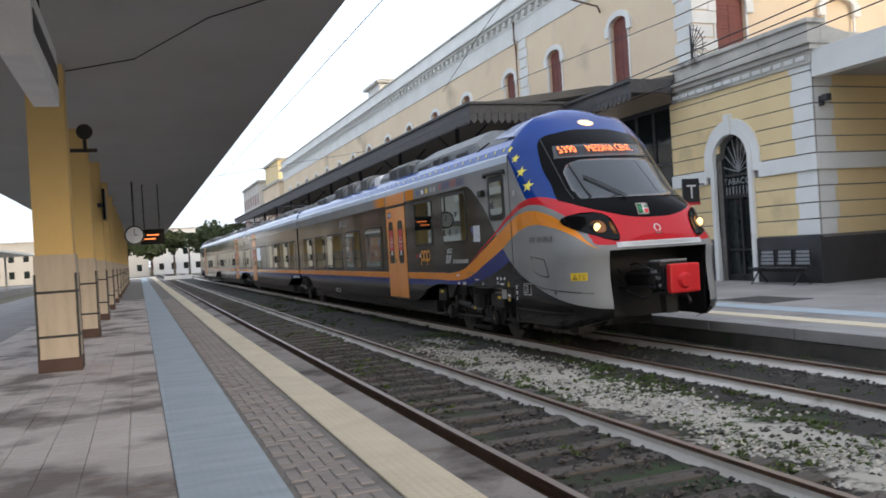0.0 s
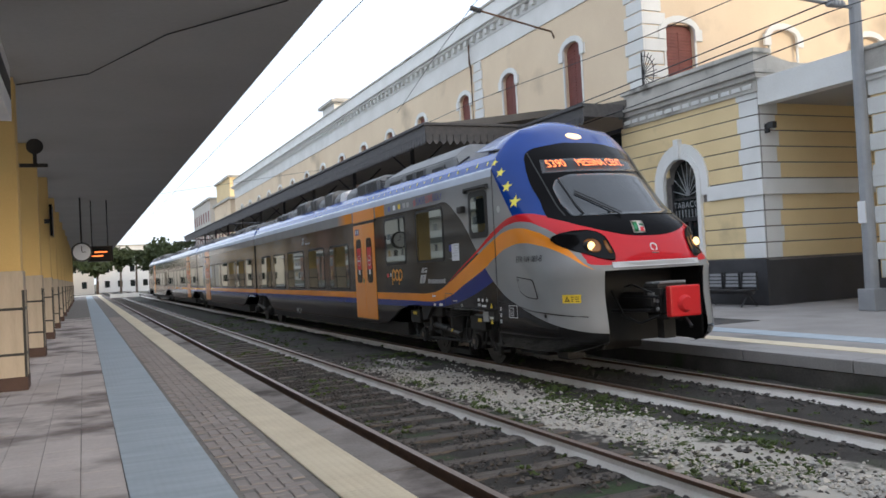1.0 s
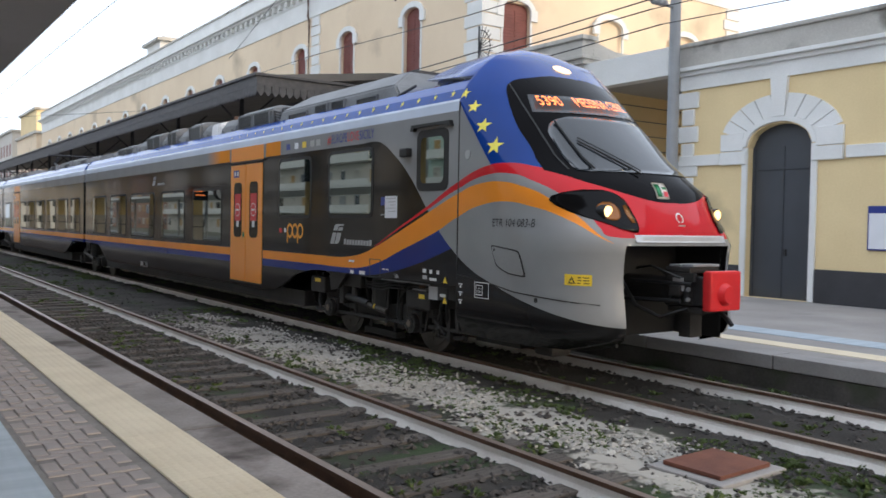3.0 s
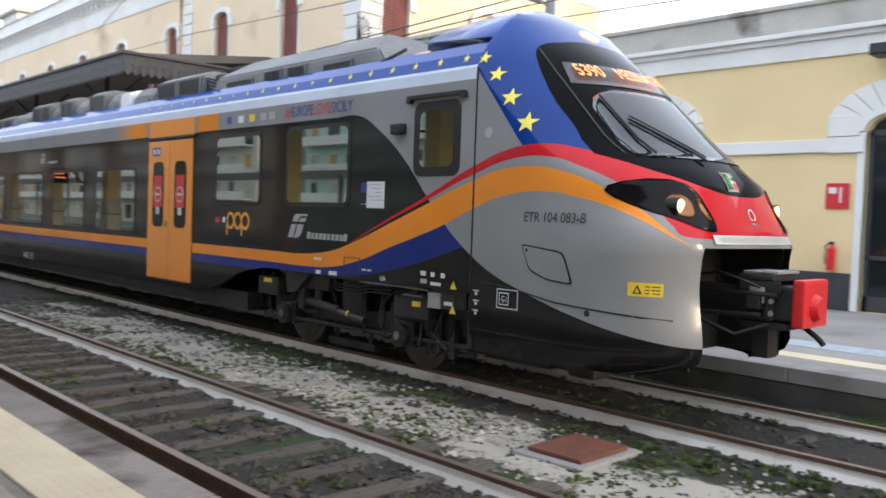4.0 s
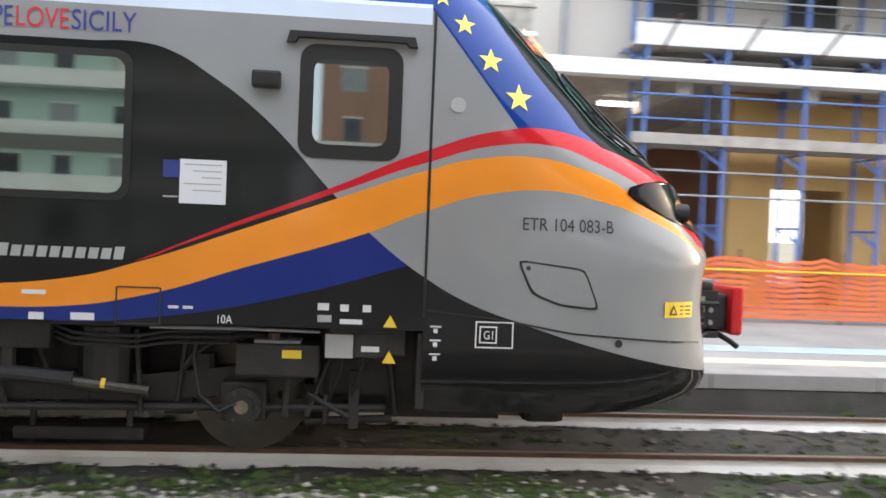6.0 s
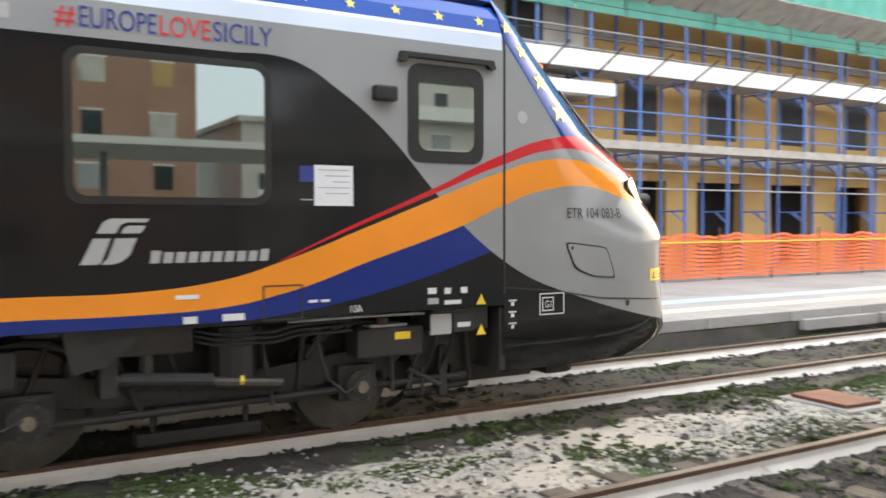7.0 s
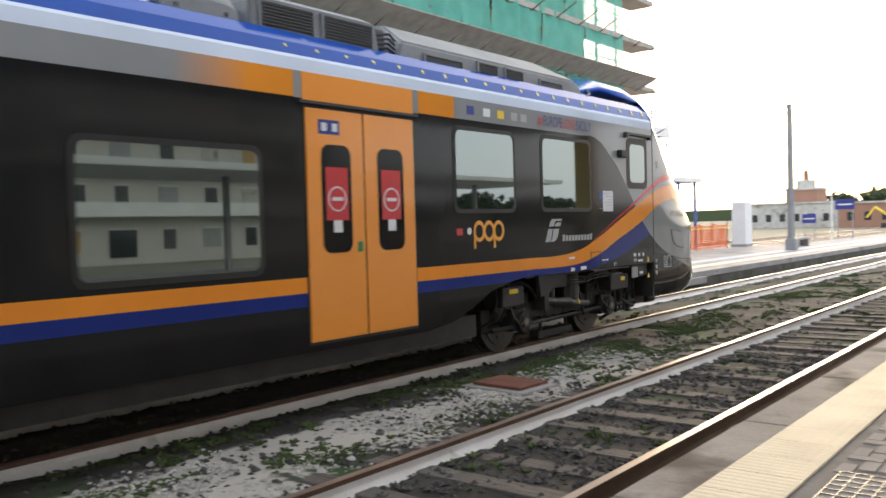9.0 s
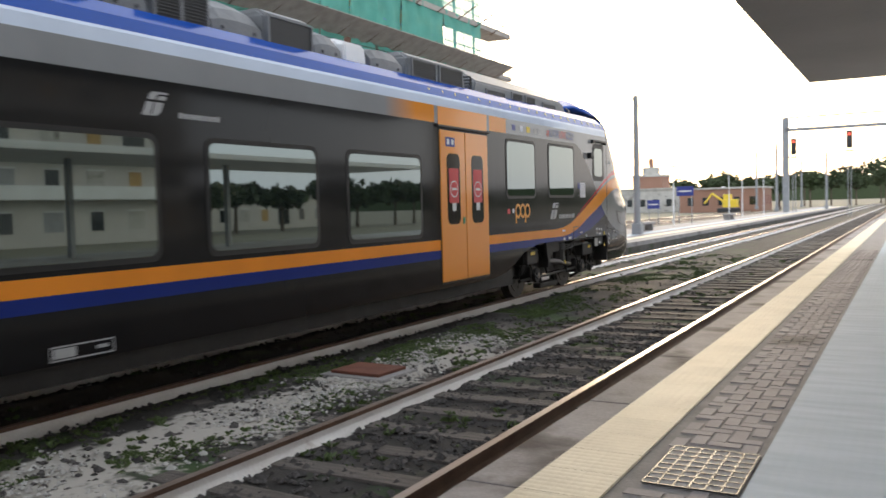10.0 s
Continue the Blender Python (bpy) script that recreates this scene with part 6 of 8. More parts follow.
def bent_letters(name, text, size, material, y0, z0, length, parent, lift=0.005):
    ob = letters(name, text, size, material, parent, Matrix.Identity(4), thick=0.0)
    me = ob.data
    w = max(v.co.x for v in me.vertices)
    for v in me.vertices:
        a, b = y0 - v.co.x / w * length, z0 + v.co.y
        v.co = (-(nose_x(a, b) if a < -1.74 else HALF) - lift, a, b)
    return ob


bent_letters("fleet_lettering", "ETR 104 083-B", 0.135, BLACKINK, -2.43, 1.80, 0.70, nose)
word_y = 1.80
for text, m, ln in (("#", REDINK, 0.13), ("EUROPE", BLUEINK, 0.50), ("LOVE", REDINK, 0.36), ("SICILY", BLUEINK, 0.44)):
    bent_letters("slogan", text, 0.20, m, word_y, 3.055, ln, cars[0], 0.007)
    word_y -= ln + 0.012
# the round lower-case mark: rings with stems
for c, stem in ((3.17, 3.29), (2.965, None), (2.76, 2.88)):
    bm = bmesh.new()
    for k in range(24):
        a, b = 2 * math.pi * k / 24, 2 * math.pi * (k + 1) / 24
        q = [(c + r * math.cos(t), 1.66 + r * 1.1 * math.sin(t)) for r, t in ((0.075, a), (0.075, b), (0.118, b), (0.118, a))]
        bm.faces.new([bm.verts.new((-HALF - 0.005, *p)) for p in q])
    if stem:
        bm.faces.new([bm.verts.new((-HALF - 0.0055, *p)) for p in ((stem - 0.005, 1.66), (stem - 0.048, 1.66), (stem - 0.048, 1.45), (stem - 0.005, 1.45))])
    part("round_mark", bm, ORANGEINK, cars[0])
# the slanted two-stroke emblem with its plain name bars
STROKES = ([(0, 0), (75, 0), (89, 7), (101, 27), (66, 27), (55, 11), (43, 7), (5, 7)], [(7, 13), (41, 13), (51, 19), (55, 27), (17, 27)],
           [(107, 36), (75, 36), (93, 79), (101, 83), (132, 83)], [(66, 36), (25, 36), (39, 67), (55, 79), (72, 83), (93, 83), (81, 73)])


def slanted_mark(y, z, k):
    """y and z of its upper corner nearest the cab, k its height."""
    for q in STROKES:
        bm = bmesh.new()
        prism(bm, [(y + a * k / 92, z - b * k / 83) for a, b in q], "x", -HALF - 0.005, -HALF + 0.003)
        part("emblem_stroke", bm, GREYINK, cars[0])


def name_bars(y, z, k, n):
    """A run of plain slanted bars as long as a name; k is their height."""
    for i in range(n):
        w, h = (0.72, 1.0) if i in (0, n - 1) else (0.72, 0.86)
        a = y - i * k * 0.98
        bm = bmesh.new()
        prism(bm, [(a, z), (a - w * k, z), (a - (w + 0.15) * k, z + h * k), (a - 0.15 * k, z + h * k)], "x", -HALF - 0.004, -HALF + 0.003)
        part("name_bar", bm, GREYINK, cars[0])


slanted_mark(1.22, 1.79, 0.31)
name_bars(1.22, 1.48, 0.088, 10)
slanted_mark(11.02, 2.88, 0.22)
name_bars(10.9, 2.66, 0.055, 10)
single("round_dot", WHITEINK, cars[0], rod, (-HALF - 0.005, 3.365, 1.665), (-HALF + 0.002, 3.365, 1.665), 0.042, 20)
boxes("red_mark", REDINK, cars[0], (-HALF - 0.005, 3.50, 1.62, -HALF, 3.61, 1.70))
boxes("notice_flag", BLUEINK, nose, (-HALF - 0.005, 0.015, 2.07, -HALF, 0.125, 2.19))
boxes("notice_line", GREYINK, nose, (-HALF - 0.005, 0.02, 1.93, -HALF, 0.12, 1.94))
bent_letters("axle_lettering", "10A", 0.085, WHITEINK, -0.27, 1.055, 0.115, cars[0], 0.006)
# white data panels on the skirt
for y, z, w, h, m in ((1.0, 1.045, 0.10, 0.05, WHITEINK), (0.72, 1.05, 0.16, 0.05, WHITEINK), (0.06, 1.15, 0.07, 0.02, WHITEINK), (-0.04, 1.15, 0.07, 0.02, WHITEINK), (-0.98, 1.17, 0.08, 0.05, WHITEINK), (-1.14, 1.165, 0.06, 0.05, WHITEINK), (-1.30, 1.165, 0.06, 0.05, WHITEINK), (-1.14, 1.075, 0.16, 0.035, WHITEINK), (-0.98, 1.085, 0.1, 0.05, GREYINK), (1.05, 1.22, 0.16, 0.03, WHITEINK)):
    boxes("data_panel", m, cars[0], (-HALF - 0.004, y - w, z, -HALF, y, z + h))
for z in (1.06, 0.80):
    side_sheet("warning_mark", YELLOWINK, [(-1.45, z), (-1.55, z), (-1.5, z + 0.09)], cars[0], 0.006, False)
for k in range(3):
    boxes("jack_mark", WHITEINK, nose, (-HALF - 0.004, -1.87, 1.07 - 0.10 * k, -HALF + 0.02, -1.79, 1.082 - 0.10 * k), (-HALF - 0.004, -1.845, 1.03 - 0.10 * k, -HALF + 0.02, -1.815, 1.062 - 0.10 * k))
for a, b, c, e in ((-2.12, -2.40, 1.125, 1.115), (-2.12, -2.40, 0.94, 0.93), (-2.12, -2.13, 1.125, 0.93), (-2.39, -2.40, 1.125, 0.93), (-2.15, -2.28, 1.09, 1.08), (-2.15, -2.28, 0.975, 0.965), (-2.15, -2.16, 1.09, 0.965), (-2.27, -2.28, 1.09, 0.965)):
    side_sheet("loading_frame", WHITEINK, [(a, c), (b, c), (b, e), (a, e)], nose, 0.006, False)
bent_letters("gauge_lettering", "G1", 0.09, WHITEINK, -2.18, 0.995, 0.07, nose, 0.006)
boxes("coach_frame", GREYINK, cars[0], (-HALF - 0.004, 11.74, 0.70, -HALF, 12.36, 0.712), (-HALF - 0.004, 11.74, 0.588, -HALF, 12.36, 0.60), (-HALF - 0.004, 11.74, 0.6, -HALF, 11.75, 0.7), (-HALF - 0.004, 12.35, 0.6, -HALF, 12.36, 0.7), (-HALF - 0.004, 12.12, 0.61, -HALF, 12.33, 0.69), (-HALF - 0.004, 11.8, 0.64, -HALF, 11.92, 0.67))
# flags row
for y, m in ((3.35, BLUEINK), (3.02, PAPER), (2.72, YELLOWINK), (2.42, GREYINK), (2.2, GREYINK)):
    boxes("emblem", m, cars[0], (-HALF - 0.004, y - 0.14, 3.06, -HALF, y, 3.16))
for y0, z0, y1, z1 in ((0.12, 1.285, 0.41, 1.295), (0.11, 1.04, 0.12, 1.29), (0.41, 1.02, 0.42, 1.29), (0.11, 1.03, 0.42, 1.04)):
    boxes("hatch_outline", BLACKINK, cars[0], (-HALF - 0.005, y0, z0, -HALF + 0.002, y1, z1))


# the destination display
for text, x0, ln in (("5390", -0.84, 0.27), ("MESSINA CENT.", -0.40, 0.88)):
    ob = letters("led_lettering", text, 0.20, LEDS, nose, Matrix.Identity(4), thick=0.0)
    me = ob.data
    w = max(v.co.x for v in me.vertices)
    for v in me.vertices:
        x, z = x0 + v.co.x / w * ln, 3.255 + v.co.y * 0.9
        v.co = (x, nose_y(x, z) - 0.045, z + 0.02)


# ---- apartment blocks across the tracks, mirrored in the train's windows ----
def block(x0, x1, y0, y1, h, material, label, storey=3.1, face=1, balcony=True):
    o = holder("apartment_building", ((x0 + x1) / 2, (y0 + y1) / 2, -0.3), label=label, category="building")
    w, d = (x1 - x0) / 2, (y1 - y0) / 2
    boxes("wall", material, o, (-w, -d, 0, w, d, h))
    boxes("roof", STONE, o, (-w - 0.3, -d - 0.3, h, w + 0.3, d + 0.3, h + 0.4))
    fx = w if face > 0 else -w
    n = max(2, int(2 * d / 3.4))
    for s in range(int(h / storey)):
        z = 1.0 + s * storey
        for k in range(n):
            y = -d + (k + 0.5) * 2 * d / n
            g = (k * 7 + s * 5 + int(abs(y0))) % 6
            u = (0.55, 0.8, 0.5, 1.05, 0.6, 0.75)[g]
            win = boxes("window", (GLASSD, STEELGREY, GREYDOOR, GLASSD, SIDING, STONE)[g], o, (fx - 0.05, y - u, z - (0.5 if g == 3 else 0), fx + 0.03, y + u, z + 1.45))
            boxes("frame", WHITEP, win, (fx, y - u - 0.1, z + 1.45, fx + 0.06, y + u + 0.1, z + 1.55))
        if balcony and s:
            boxes("balcony", WHITEP, o, (fx, -d + 0.8, z - 0.75, fx + face * 1.2, d - 0.8, z - 0.6), (fx + face * 1.12, -d + 0.8, z - 0.6, fx + face * 1.2, d - 0.8, z + 0.25))
    return o


block(-52, -40, -13, 3, 21, BRICKRED, "brown rendered apartment block with small windows", balcony=False)
block(-56, -44, -24, -17, 9, PALEWALL, "low pale apartment block with balconies")
block(-58, -42, -52, -26, 13, PALEWALL, "pale apartment block with white balconies")
block(-66, -58, -96, -60, 4, PALEWALL, "long low pale shed across the yard", balcony=False)
# Mint walls carry the tint of the glass that mirrors them.
block(-56, -40, 6, 34, 17, MINT, "mint green apartment block with white balconies")
block(-58, -42, 38, 80, 14, MINT, "mint green apartment block with white balconies")

block(-54, -38, 84, 128, 15, PALEWALL, "pale apartment block with white balconies")
block(-58, -42, 132, 178, 12, PALEWALL, "long pale apartment block with white balconies")
block(-64, -46, 184, 240, 14, BRICKRED, "brown rendered apartment block with small windows", balcony=False)
block(-68, -50, 246, 330, 13, PALEWALL, "long pale apartment block with white balconies")

# a second island platform with a white shelter roof
isl = holder("platform", label="second island platform with a thin white roof", category="platform", kind="structure")
boxes("base", CONC, isl, (-17, -120, -0.3, -12, 120, PZ))
boxes("roof", WHITEP, isl, (-17.5, -40, 3.9, -11.5, 110, 4.1))
for y in range(-36, 110, 8):
    boxes("post", STEELGREY, isl, (-14.6, y, PZ, -14.4, y + 0.2, 3.9))

# ---- the building under repair with its scaffold ----
site = holder("building_under_repair", label="unfinished ochre building behind scaffolding and green netting", category="building", kind="structure")
bm = bmesh.new()
wall_along(bm, 18.3, 18.7, -33, -15.2, PZ, 15, [(-32 + 3.4 * k, -29.9 + 3.4 * k, PZ + 0.1, 3.0, 0) for k in range(5)])
wall_along(bm, 18.3, 18.7, -15.2, -8.2, PZ, 5.1, [(-14.2, -12.4, PZ + 0.1, 3.0, 0), (-10.9, -9.2, PZ + 0.1, 3.0, 0)])
part("wall_west", bm, SIDING, site)
boxes("wall", SIDING, site, (18.7, -33, PZ, 28, -32.6, 15), (18.7, -15.6, PZ, 28, -15.2, 15))
# Dark backing wall; the rooms' shade is put into its colour.
boxes("shade_backing", ROOMDARK, site, (21.5, -32.5, PZ, 21.8, -15.7, 14))
boxes("floor_slab", DECK, site, *[(18.2, -33.2, z, 28, -15.1, z + 0.25) for z in (3.5, 6.9, 10.3, 14.9)])
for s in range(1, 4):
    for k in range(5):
        # Dark sheets laid on the wall stand for shaded openings.
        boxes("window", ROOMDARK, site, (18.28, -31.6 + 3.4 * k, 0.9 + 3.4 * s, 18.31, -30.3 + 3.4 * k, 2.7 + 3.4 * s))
scaf = holder("scaffold", (16.9, -24, PZ), label="blue steel scaffold with boarded decks and green netting", category="scaffold")
LEVELS = (1.9, 3.45, 5.45, 7.4, 9.4, 11.4, 13.4)
for k in range(-3, 17):
    y = -9.2 + k * 1.72
    for x in (0.0, 0.95):
        bm = bmesh.new()
        rod(bm, (x, y, 0), (x, y, 15 if k >= 0 else 6.6), 0.05, 8)
        part("standard", bm, SCAFBLUE, scaf)
    for z in LEVELS[:None if k >= 0 else 3]:
        single("transom", SCAFBLUE, scaf, rod, (0, y, z - 0.1), (0.95, y, z - 0.1), 0.025, 6)
        single("brace", SCAFBLUE, scaf, rod, (0, y, z - 0.45), (0.5, y, z - 0.1), 0.025, 6)
        single("brace", SCAFBLUE, scaf, rod, (0, y, z - 0.45), (0, y + 0.5, z - 0.1), 0.022, 6)
for i, z in enumerate(LEVELS):
    end = -12.8 if i in (3, 4, 5) else -14.4 if i < 3 else -9.6
    if i:
        boxes("deck", DECK, scaf, (-0.1, end, z, 1.05, 18.6, z + 0.06))
        boxes("toe_board", DECKWHITE if i == 2 else DECK, scaf, (-0.14, end, z - 0.02, -0.10, 18.6, z + (0.42 if i == 2 else 0.2)))
    for q in (0.5, 1.0):
        bm = bmesh.new()
        rod(bm, (-0.04, end, z + q), (-0.04, 18.6, z + q), 0.024, 6)
        part("guard_rail", bm, SCAFBLUE if i % 2 else STEELGREY, scaf)
    if i in (2, 3, 4):
        for k in range(19):
            y = -12.6 + 1.7 * k
            single("fan_strut", RUST, scaf, rod, (0.0, y, z - 0.1), (-1.0, y, z + 0.40), 0.025, 6)
        if i == 3:
            bm = bmesh.new()
            prism(bm, [(0.0, z - 0.1), (-1.0, z + 0.36), (-1.0, z + 0.39), (0.0, z - 0.04)], "y", end + 1.6, 18.6)
            part("fan_board", bm, DECK, scaf)
random.seed(3)
for k in range(17):
    y = -9.6 + k * 1.66
    bm = bmesh.new()
    pts = []
    ny, nz = 8, 18
    for j in range(nz + 1):
        for i in range(ny + 1):
            pts.append(bm.verts.new((-0.10 + 0.07 * math.sin(i * 1.5 + k) * math.sin(j * 0.9 + k * 2) - (0.05 if i in (0, ny) else 0), y + 1.64 * i / ny, 6.9 + 8.0 * j / nz)))
    for j in range(nz):
        for i in range(ny):
            a = j * (ny + 1) + i
            bm.faces.new((pts[a], pts[a + 1], pts[a + ny + 2], pts[a + ny + 1]))
    part("net", bm, net, scaf, "translucent green safety net", smooth=True)

# the orange barrier along the platform
fen = holder("safety_fence", (15.0, -22, PZ), label="sagging orange plastic safety fence on thin stakes", category="fence")
for k in range(19):
    bm = bmesh.new()
    rod(bm, (0.03, -19 + 2 * k, 0), (0.03, -19 + 2 * k, 1.35), 0.02, 6)
    part("stake", bm, RUST, fen)
bm = bmesh.new()
ny = 480
def sag(i):
    return 0.10 * abs(math.sin(i * math.pi / 24)) + 0.02 * math.sin(i * 0.9)
for r in range(11):
    z = 0.08 + 0.108 * r
    for i in range(ny):
        y0, y1 = -19 + 36 * i / ny, -19 + 36 * (i + 1) / ny
        s0, s1 = sag(i) * r / 11, sag(i + 1) * r / 11
        x0, x1 = 0.05 * math.sin(i * 0.35 + r * 0.3), 0.05 * math.sin((i + 1) * 0.35 + r * 0.3)
        bm.faces.new([bm.verts.new(v) for v in ((x0, y0, z - s0), (x1, y1, z - s1), (x1, y1, z + 0.065 - s1), (x0, y0, z + 0.065 - s0))])
for i in range(0, ny):
    y = -19 + 36 * i / ny
    s = sag(i)
    x = 0.05 * math.sin(i * 0.35) + 0.012
    bm.faces.new([bm.verts.new(v) for v in ((x, y, 0.08), (x, y + 0.03, 0.08), (x + 0.02, y + 0.03, 1.22 - s), (x + 0.02, y, 1.22 - s))])
part("mesh", bm, FENCE, fen)
bm = bmesh.new()
rod(bm, (-0.06, -19, 1.02), (-0.06, 17, 0.96), 0.018, 6)
part("tape", bm, YELLOWINK, fen)
bar = holder("site_barrier", (13.5, -3.2, PZ), label="orange plastic barrier panel beside the passage", category="barrier")
boxes("panel", FENCE, bar, (1.5, -0.8, 0.0, 1.56, 0.3, 1.25))
shed = holder("platform_shelter", (16.8, -37.6, PZ), label="low steel platform shelter behind the fence", category="shelter")
boxes("roof", DECKWHITE, shed, (-0.6, -3.3, 3.3, 6, 3.0, 3.5))
for y in (-3.0, -1.0, 1.0, 2.8):
    boxes("post", SCAFBLUE, shed, (-0.4, y, 0, -0.28, y + 0.12, 3.3))
    boxes("panel", PALEWALL, shed, (2.0, y, 0.2, 2.08, y + 1.7, 2.9))
cab = holder("trackside_cabinet", (15.2, -43.6, PZ), label="tall white trackside cabinet", category="cabinet")
boxes("body", DECKWHITE, cab, (-0.35, -0.5, 0, 0.35, 0.5, 2.3), bevel=0.02)
boxes("plinth", CONC, cab, (-0.4, -0.55, 0, 0.4, 0.55, 0.12))


# ---- masts, gantry and wires ----
def mast(x, y, h, label):
    o = holder("mast", (x, y, PZ), label=label, category="mast", group="line masts")
    bm = bmesh.new()
    rod(bm, (0, 0, 0), (0, 0, h), 0.16, 12, 0.12)
    part("pole", bm, STEELGREY, o, smooth=False)
    boxes("foot", STEELGREY, o, (-0.22, -0.22, 0, 0.22, 0.22, 0.5), bevel=0.02)
    return o


pm = mast(16.42, 13.62, 9.5, "tall grey steel catenary mast with a bracket arm")
bm = bmesh.new()
rod(bm, (0, 0, 6.95), (-5.0, 0.6, 7.5), 0.045, 8)
rod(bm, (0, 0, 8.4), (-3.6, 0.5, 7.35), 0.025, 6)
for k in range(4):
    rod(bm, (-0.35 - 0.12 * k, 0.04, 7.0), (-0.42 - 0.12 * k, 0.04, 7.03), 0.09, 10)
part("bracket", bm, STEELGREY, pm)
boxes("sign_plate", WHITEINK, pm, (-0.19, -0.10, 2.0, -0.165, 0.10, 2.5))
mast(11.2, -38.3, 6.4, "grey steel line mast on the far platform")
gan = holder("gantry", (12.3, -100, PZ), label="steel portal gantry spanning the tracks", category="gantry")
for x in (0, -26):
    boxes("leg", STEELGREY, gan, (x - 0.32, -0.3, 0 if x == 0 else -0.6, x + 0.32, 0.3, 10.4))
boxes("chord", STEELGREY, gan, (-26, -0.3, 8.9, 0, 0.3, 9.2), (-26, -0.2, 10.35, 0, 0.2, 10.45))
bm = bmesh.new()
for k in range(20):
    rod(bm, (-1.3 * k, 0, 9.05), (-1.3 * k, 0, 10.4), 0.04, 6)
part("lacing", bm, STEELGREY, gan)
for k, (x, y) in enumerate(((9.8, -120), (13.8, -104), (-3, -118), (16, -150), (3, -160), (20, -130), (-9, -140))):
    o = mast(x, y, 7.5 + 0.5 * (k % 3), "slim line mast in the distance")
    o.location.z = PZ if 9.25 < x < 40 or x < 2.1 and x > -7 else -0.3


def wire(pts, r, label):
    bm = bmesh.new()
    tube(bm, pts, r, 5)
    return tagged(part("overhead_wire", bm, DARKSTEEL), label, "wire")


wire([(3.57, y, 5.5 + 0.0 * y) for y in (-230, -60, 0, 60, 200)], 0.006, "thin black contact wire over the near track")
for x, z, s in ((15.4, 7.25, 0.35), (15.55, 7.06, 0.3), (15.9, 6.75, 0.45)):
    pts = []
    for k in range(31):
        y = 13.6 + 4.2 * k
        q = (k % 10) / 10
        pts.append((x, y, z - s * 4 * q * (1 - q)))
    wire(pts, 0.018, "sagging black feeder cable along the station front")
    wire([(x, 13.6 - 4.0 * k, z - s * 4 * (k / 12) * (1 - k / 12)) for k in range(13)], 0.012, "sagging black feeder cable along the station front")
wire([(2.2, 9.4, 4.96), (1.0, 11, 4.93), (0.1, 13.2, 4.9), (-0.9, 14.0, 4.88)], 0.010, "loose cable across the canopy soffit")
wire([(17.3, 60, 9.5), (2, 62, 7.5), (-4, 63, 7.4)], 0.012, "cross wire over the tracks")

wb = holder("wire_bracket", (UX, 28.3, 10.6), label="rusty wall bracket arm with a dark insulator", category="bracket")
single("arm", RUST, wb, tube, [(0.0, 0, 0.0), (-0.12, 0, 0.25), (-3.2, 0, 0.85)], 0.04, 8)
for k in range(5):
    single("insulator_disc", DARKSTEEL, wb, rod, (-3.2 - 0.09 * k, 0, 0.85 + 0.018 * k), (-3.25 - 0.09 * k, 0, 0.86 + 0.018 * k), 0.10, 12)
wire([(13.8, 28.3, 11.5), (14.6, 34, 11.0), (16.6, 44, 10.6)], 0.014, "black feeder cable tied to a wall bracket")
wire([(13.8, 28.3, 11.5), (12.0, 18, 11.6), (9.0, 4, 12.0)], 0.014, "black feeder cable tied to a wall bracket")
wire([(15.7, 13.6, 8.3), (16.2, 22, 8.6), (16.8, 34, 9.3), (17.2, 60, 9.6), (17.2, 100, 9.8)], 0.014, "black cable along the station's upper wall")

# ---- small things on the station wing ----
bench = holder("bench", (16.25, 18.12, PZ), label="three dark slatted metal seats on a common beam", category="bench")
for k in range(3):
    y = -0.66 + 0.66 * k
    for q in range(4):
        boxes("back_slat", STEELGREY, bench, (0.18 + 0.012 * q, y - 0.27, 0.52 + 0.10 * q, 0.21 + 0.012 * q, y + 0.27, 0.59 + 0.10 * q), bevel=0.006)
    boxes("seat", DARKSTEEL, bench, (-0.28, y - 0.27, 0.42, 0.16, y + 0.27, 0.46), bevel=0.01)
    boxes("back_frame", DARKSTEEL, bench, (0.17, y - 0.29, 0.45, 0.22, y - 0.26, 0.93), (0.17, y + 0.26, 0.45, 0.22, y + 0.29, 0.93))
boxes("beam", DARKSTEEL, bench, (-0.05, -1.0, 0.34, 0.05, 1.0, 0.42))
for y in (-0.8, 0.8):
    bm = bmesh.new()
    rod(bm, (0, y, 0.36), (-0.28, y, 0.0), 0.025, 6)
    rod(bm, (0, y, 0.36), (0.28, y, 0.0), 0.025, 6)
    part("leg", bm, DARKSTEEL, bench)
ts = holder("tobacco_sign", (16.25, 21.75, 3.2), label="dark projecting tobacconist's sign with a white T", category="sign")
boxes("panel", BLACKINK, ts, (-0.30, -0.04, -0.45, 0.30, 0.04, 0.30), bevel=0.01)
boxes("rim", REDINK, ts, (-0.31, -0.045, -0.52, 0.31, 0.045, -0.44))
boxes("arm", DARKSTEEL, ts, (0.28, -0.02, 0.1, 0.74, 0.02, 0.14))
letters("lettering", "T", 0.62, WHITEINK, ts, Matrix.Translation((-0.19, -0.05, -0.32)) @ Matrix.Rotation(math.pi / 2, 4, "X"))
fan = holder("anti_climb_fan", (UX - 0.35, 22.4, 7.2), label="rusty spiked anti-climb fan at the roof corner", category="guard")
bm = bmesh.new()
for k in range(13):
    t = math.pi * (k / 12)
    rod(bm, (0, 0, 0.55), (0, -0.75 * math.sin(t), 0.55 + 0.75 * math.cos(t)), 0.014, 5)
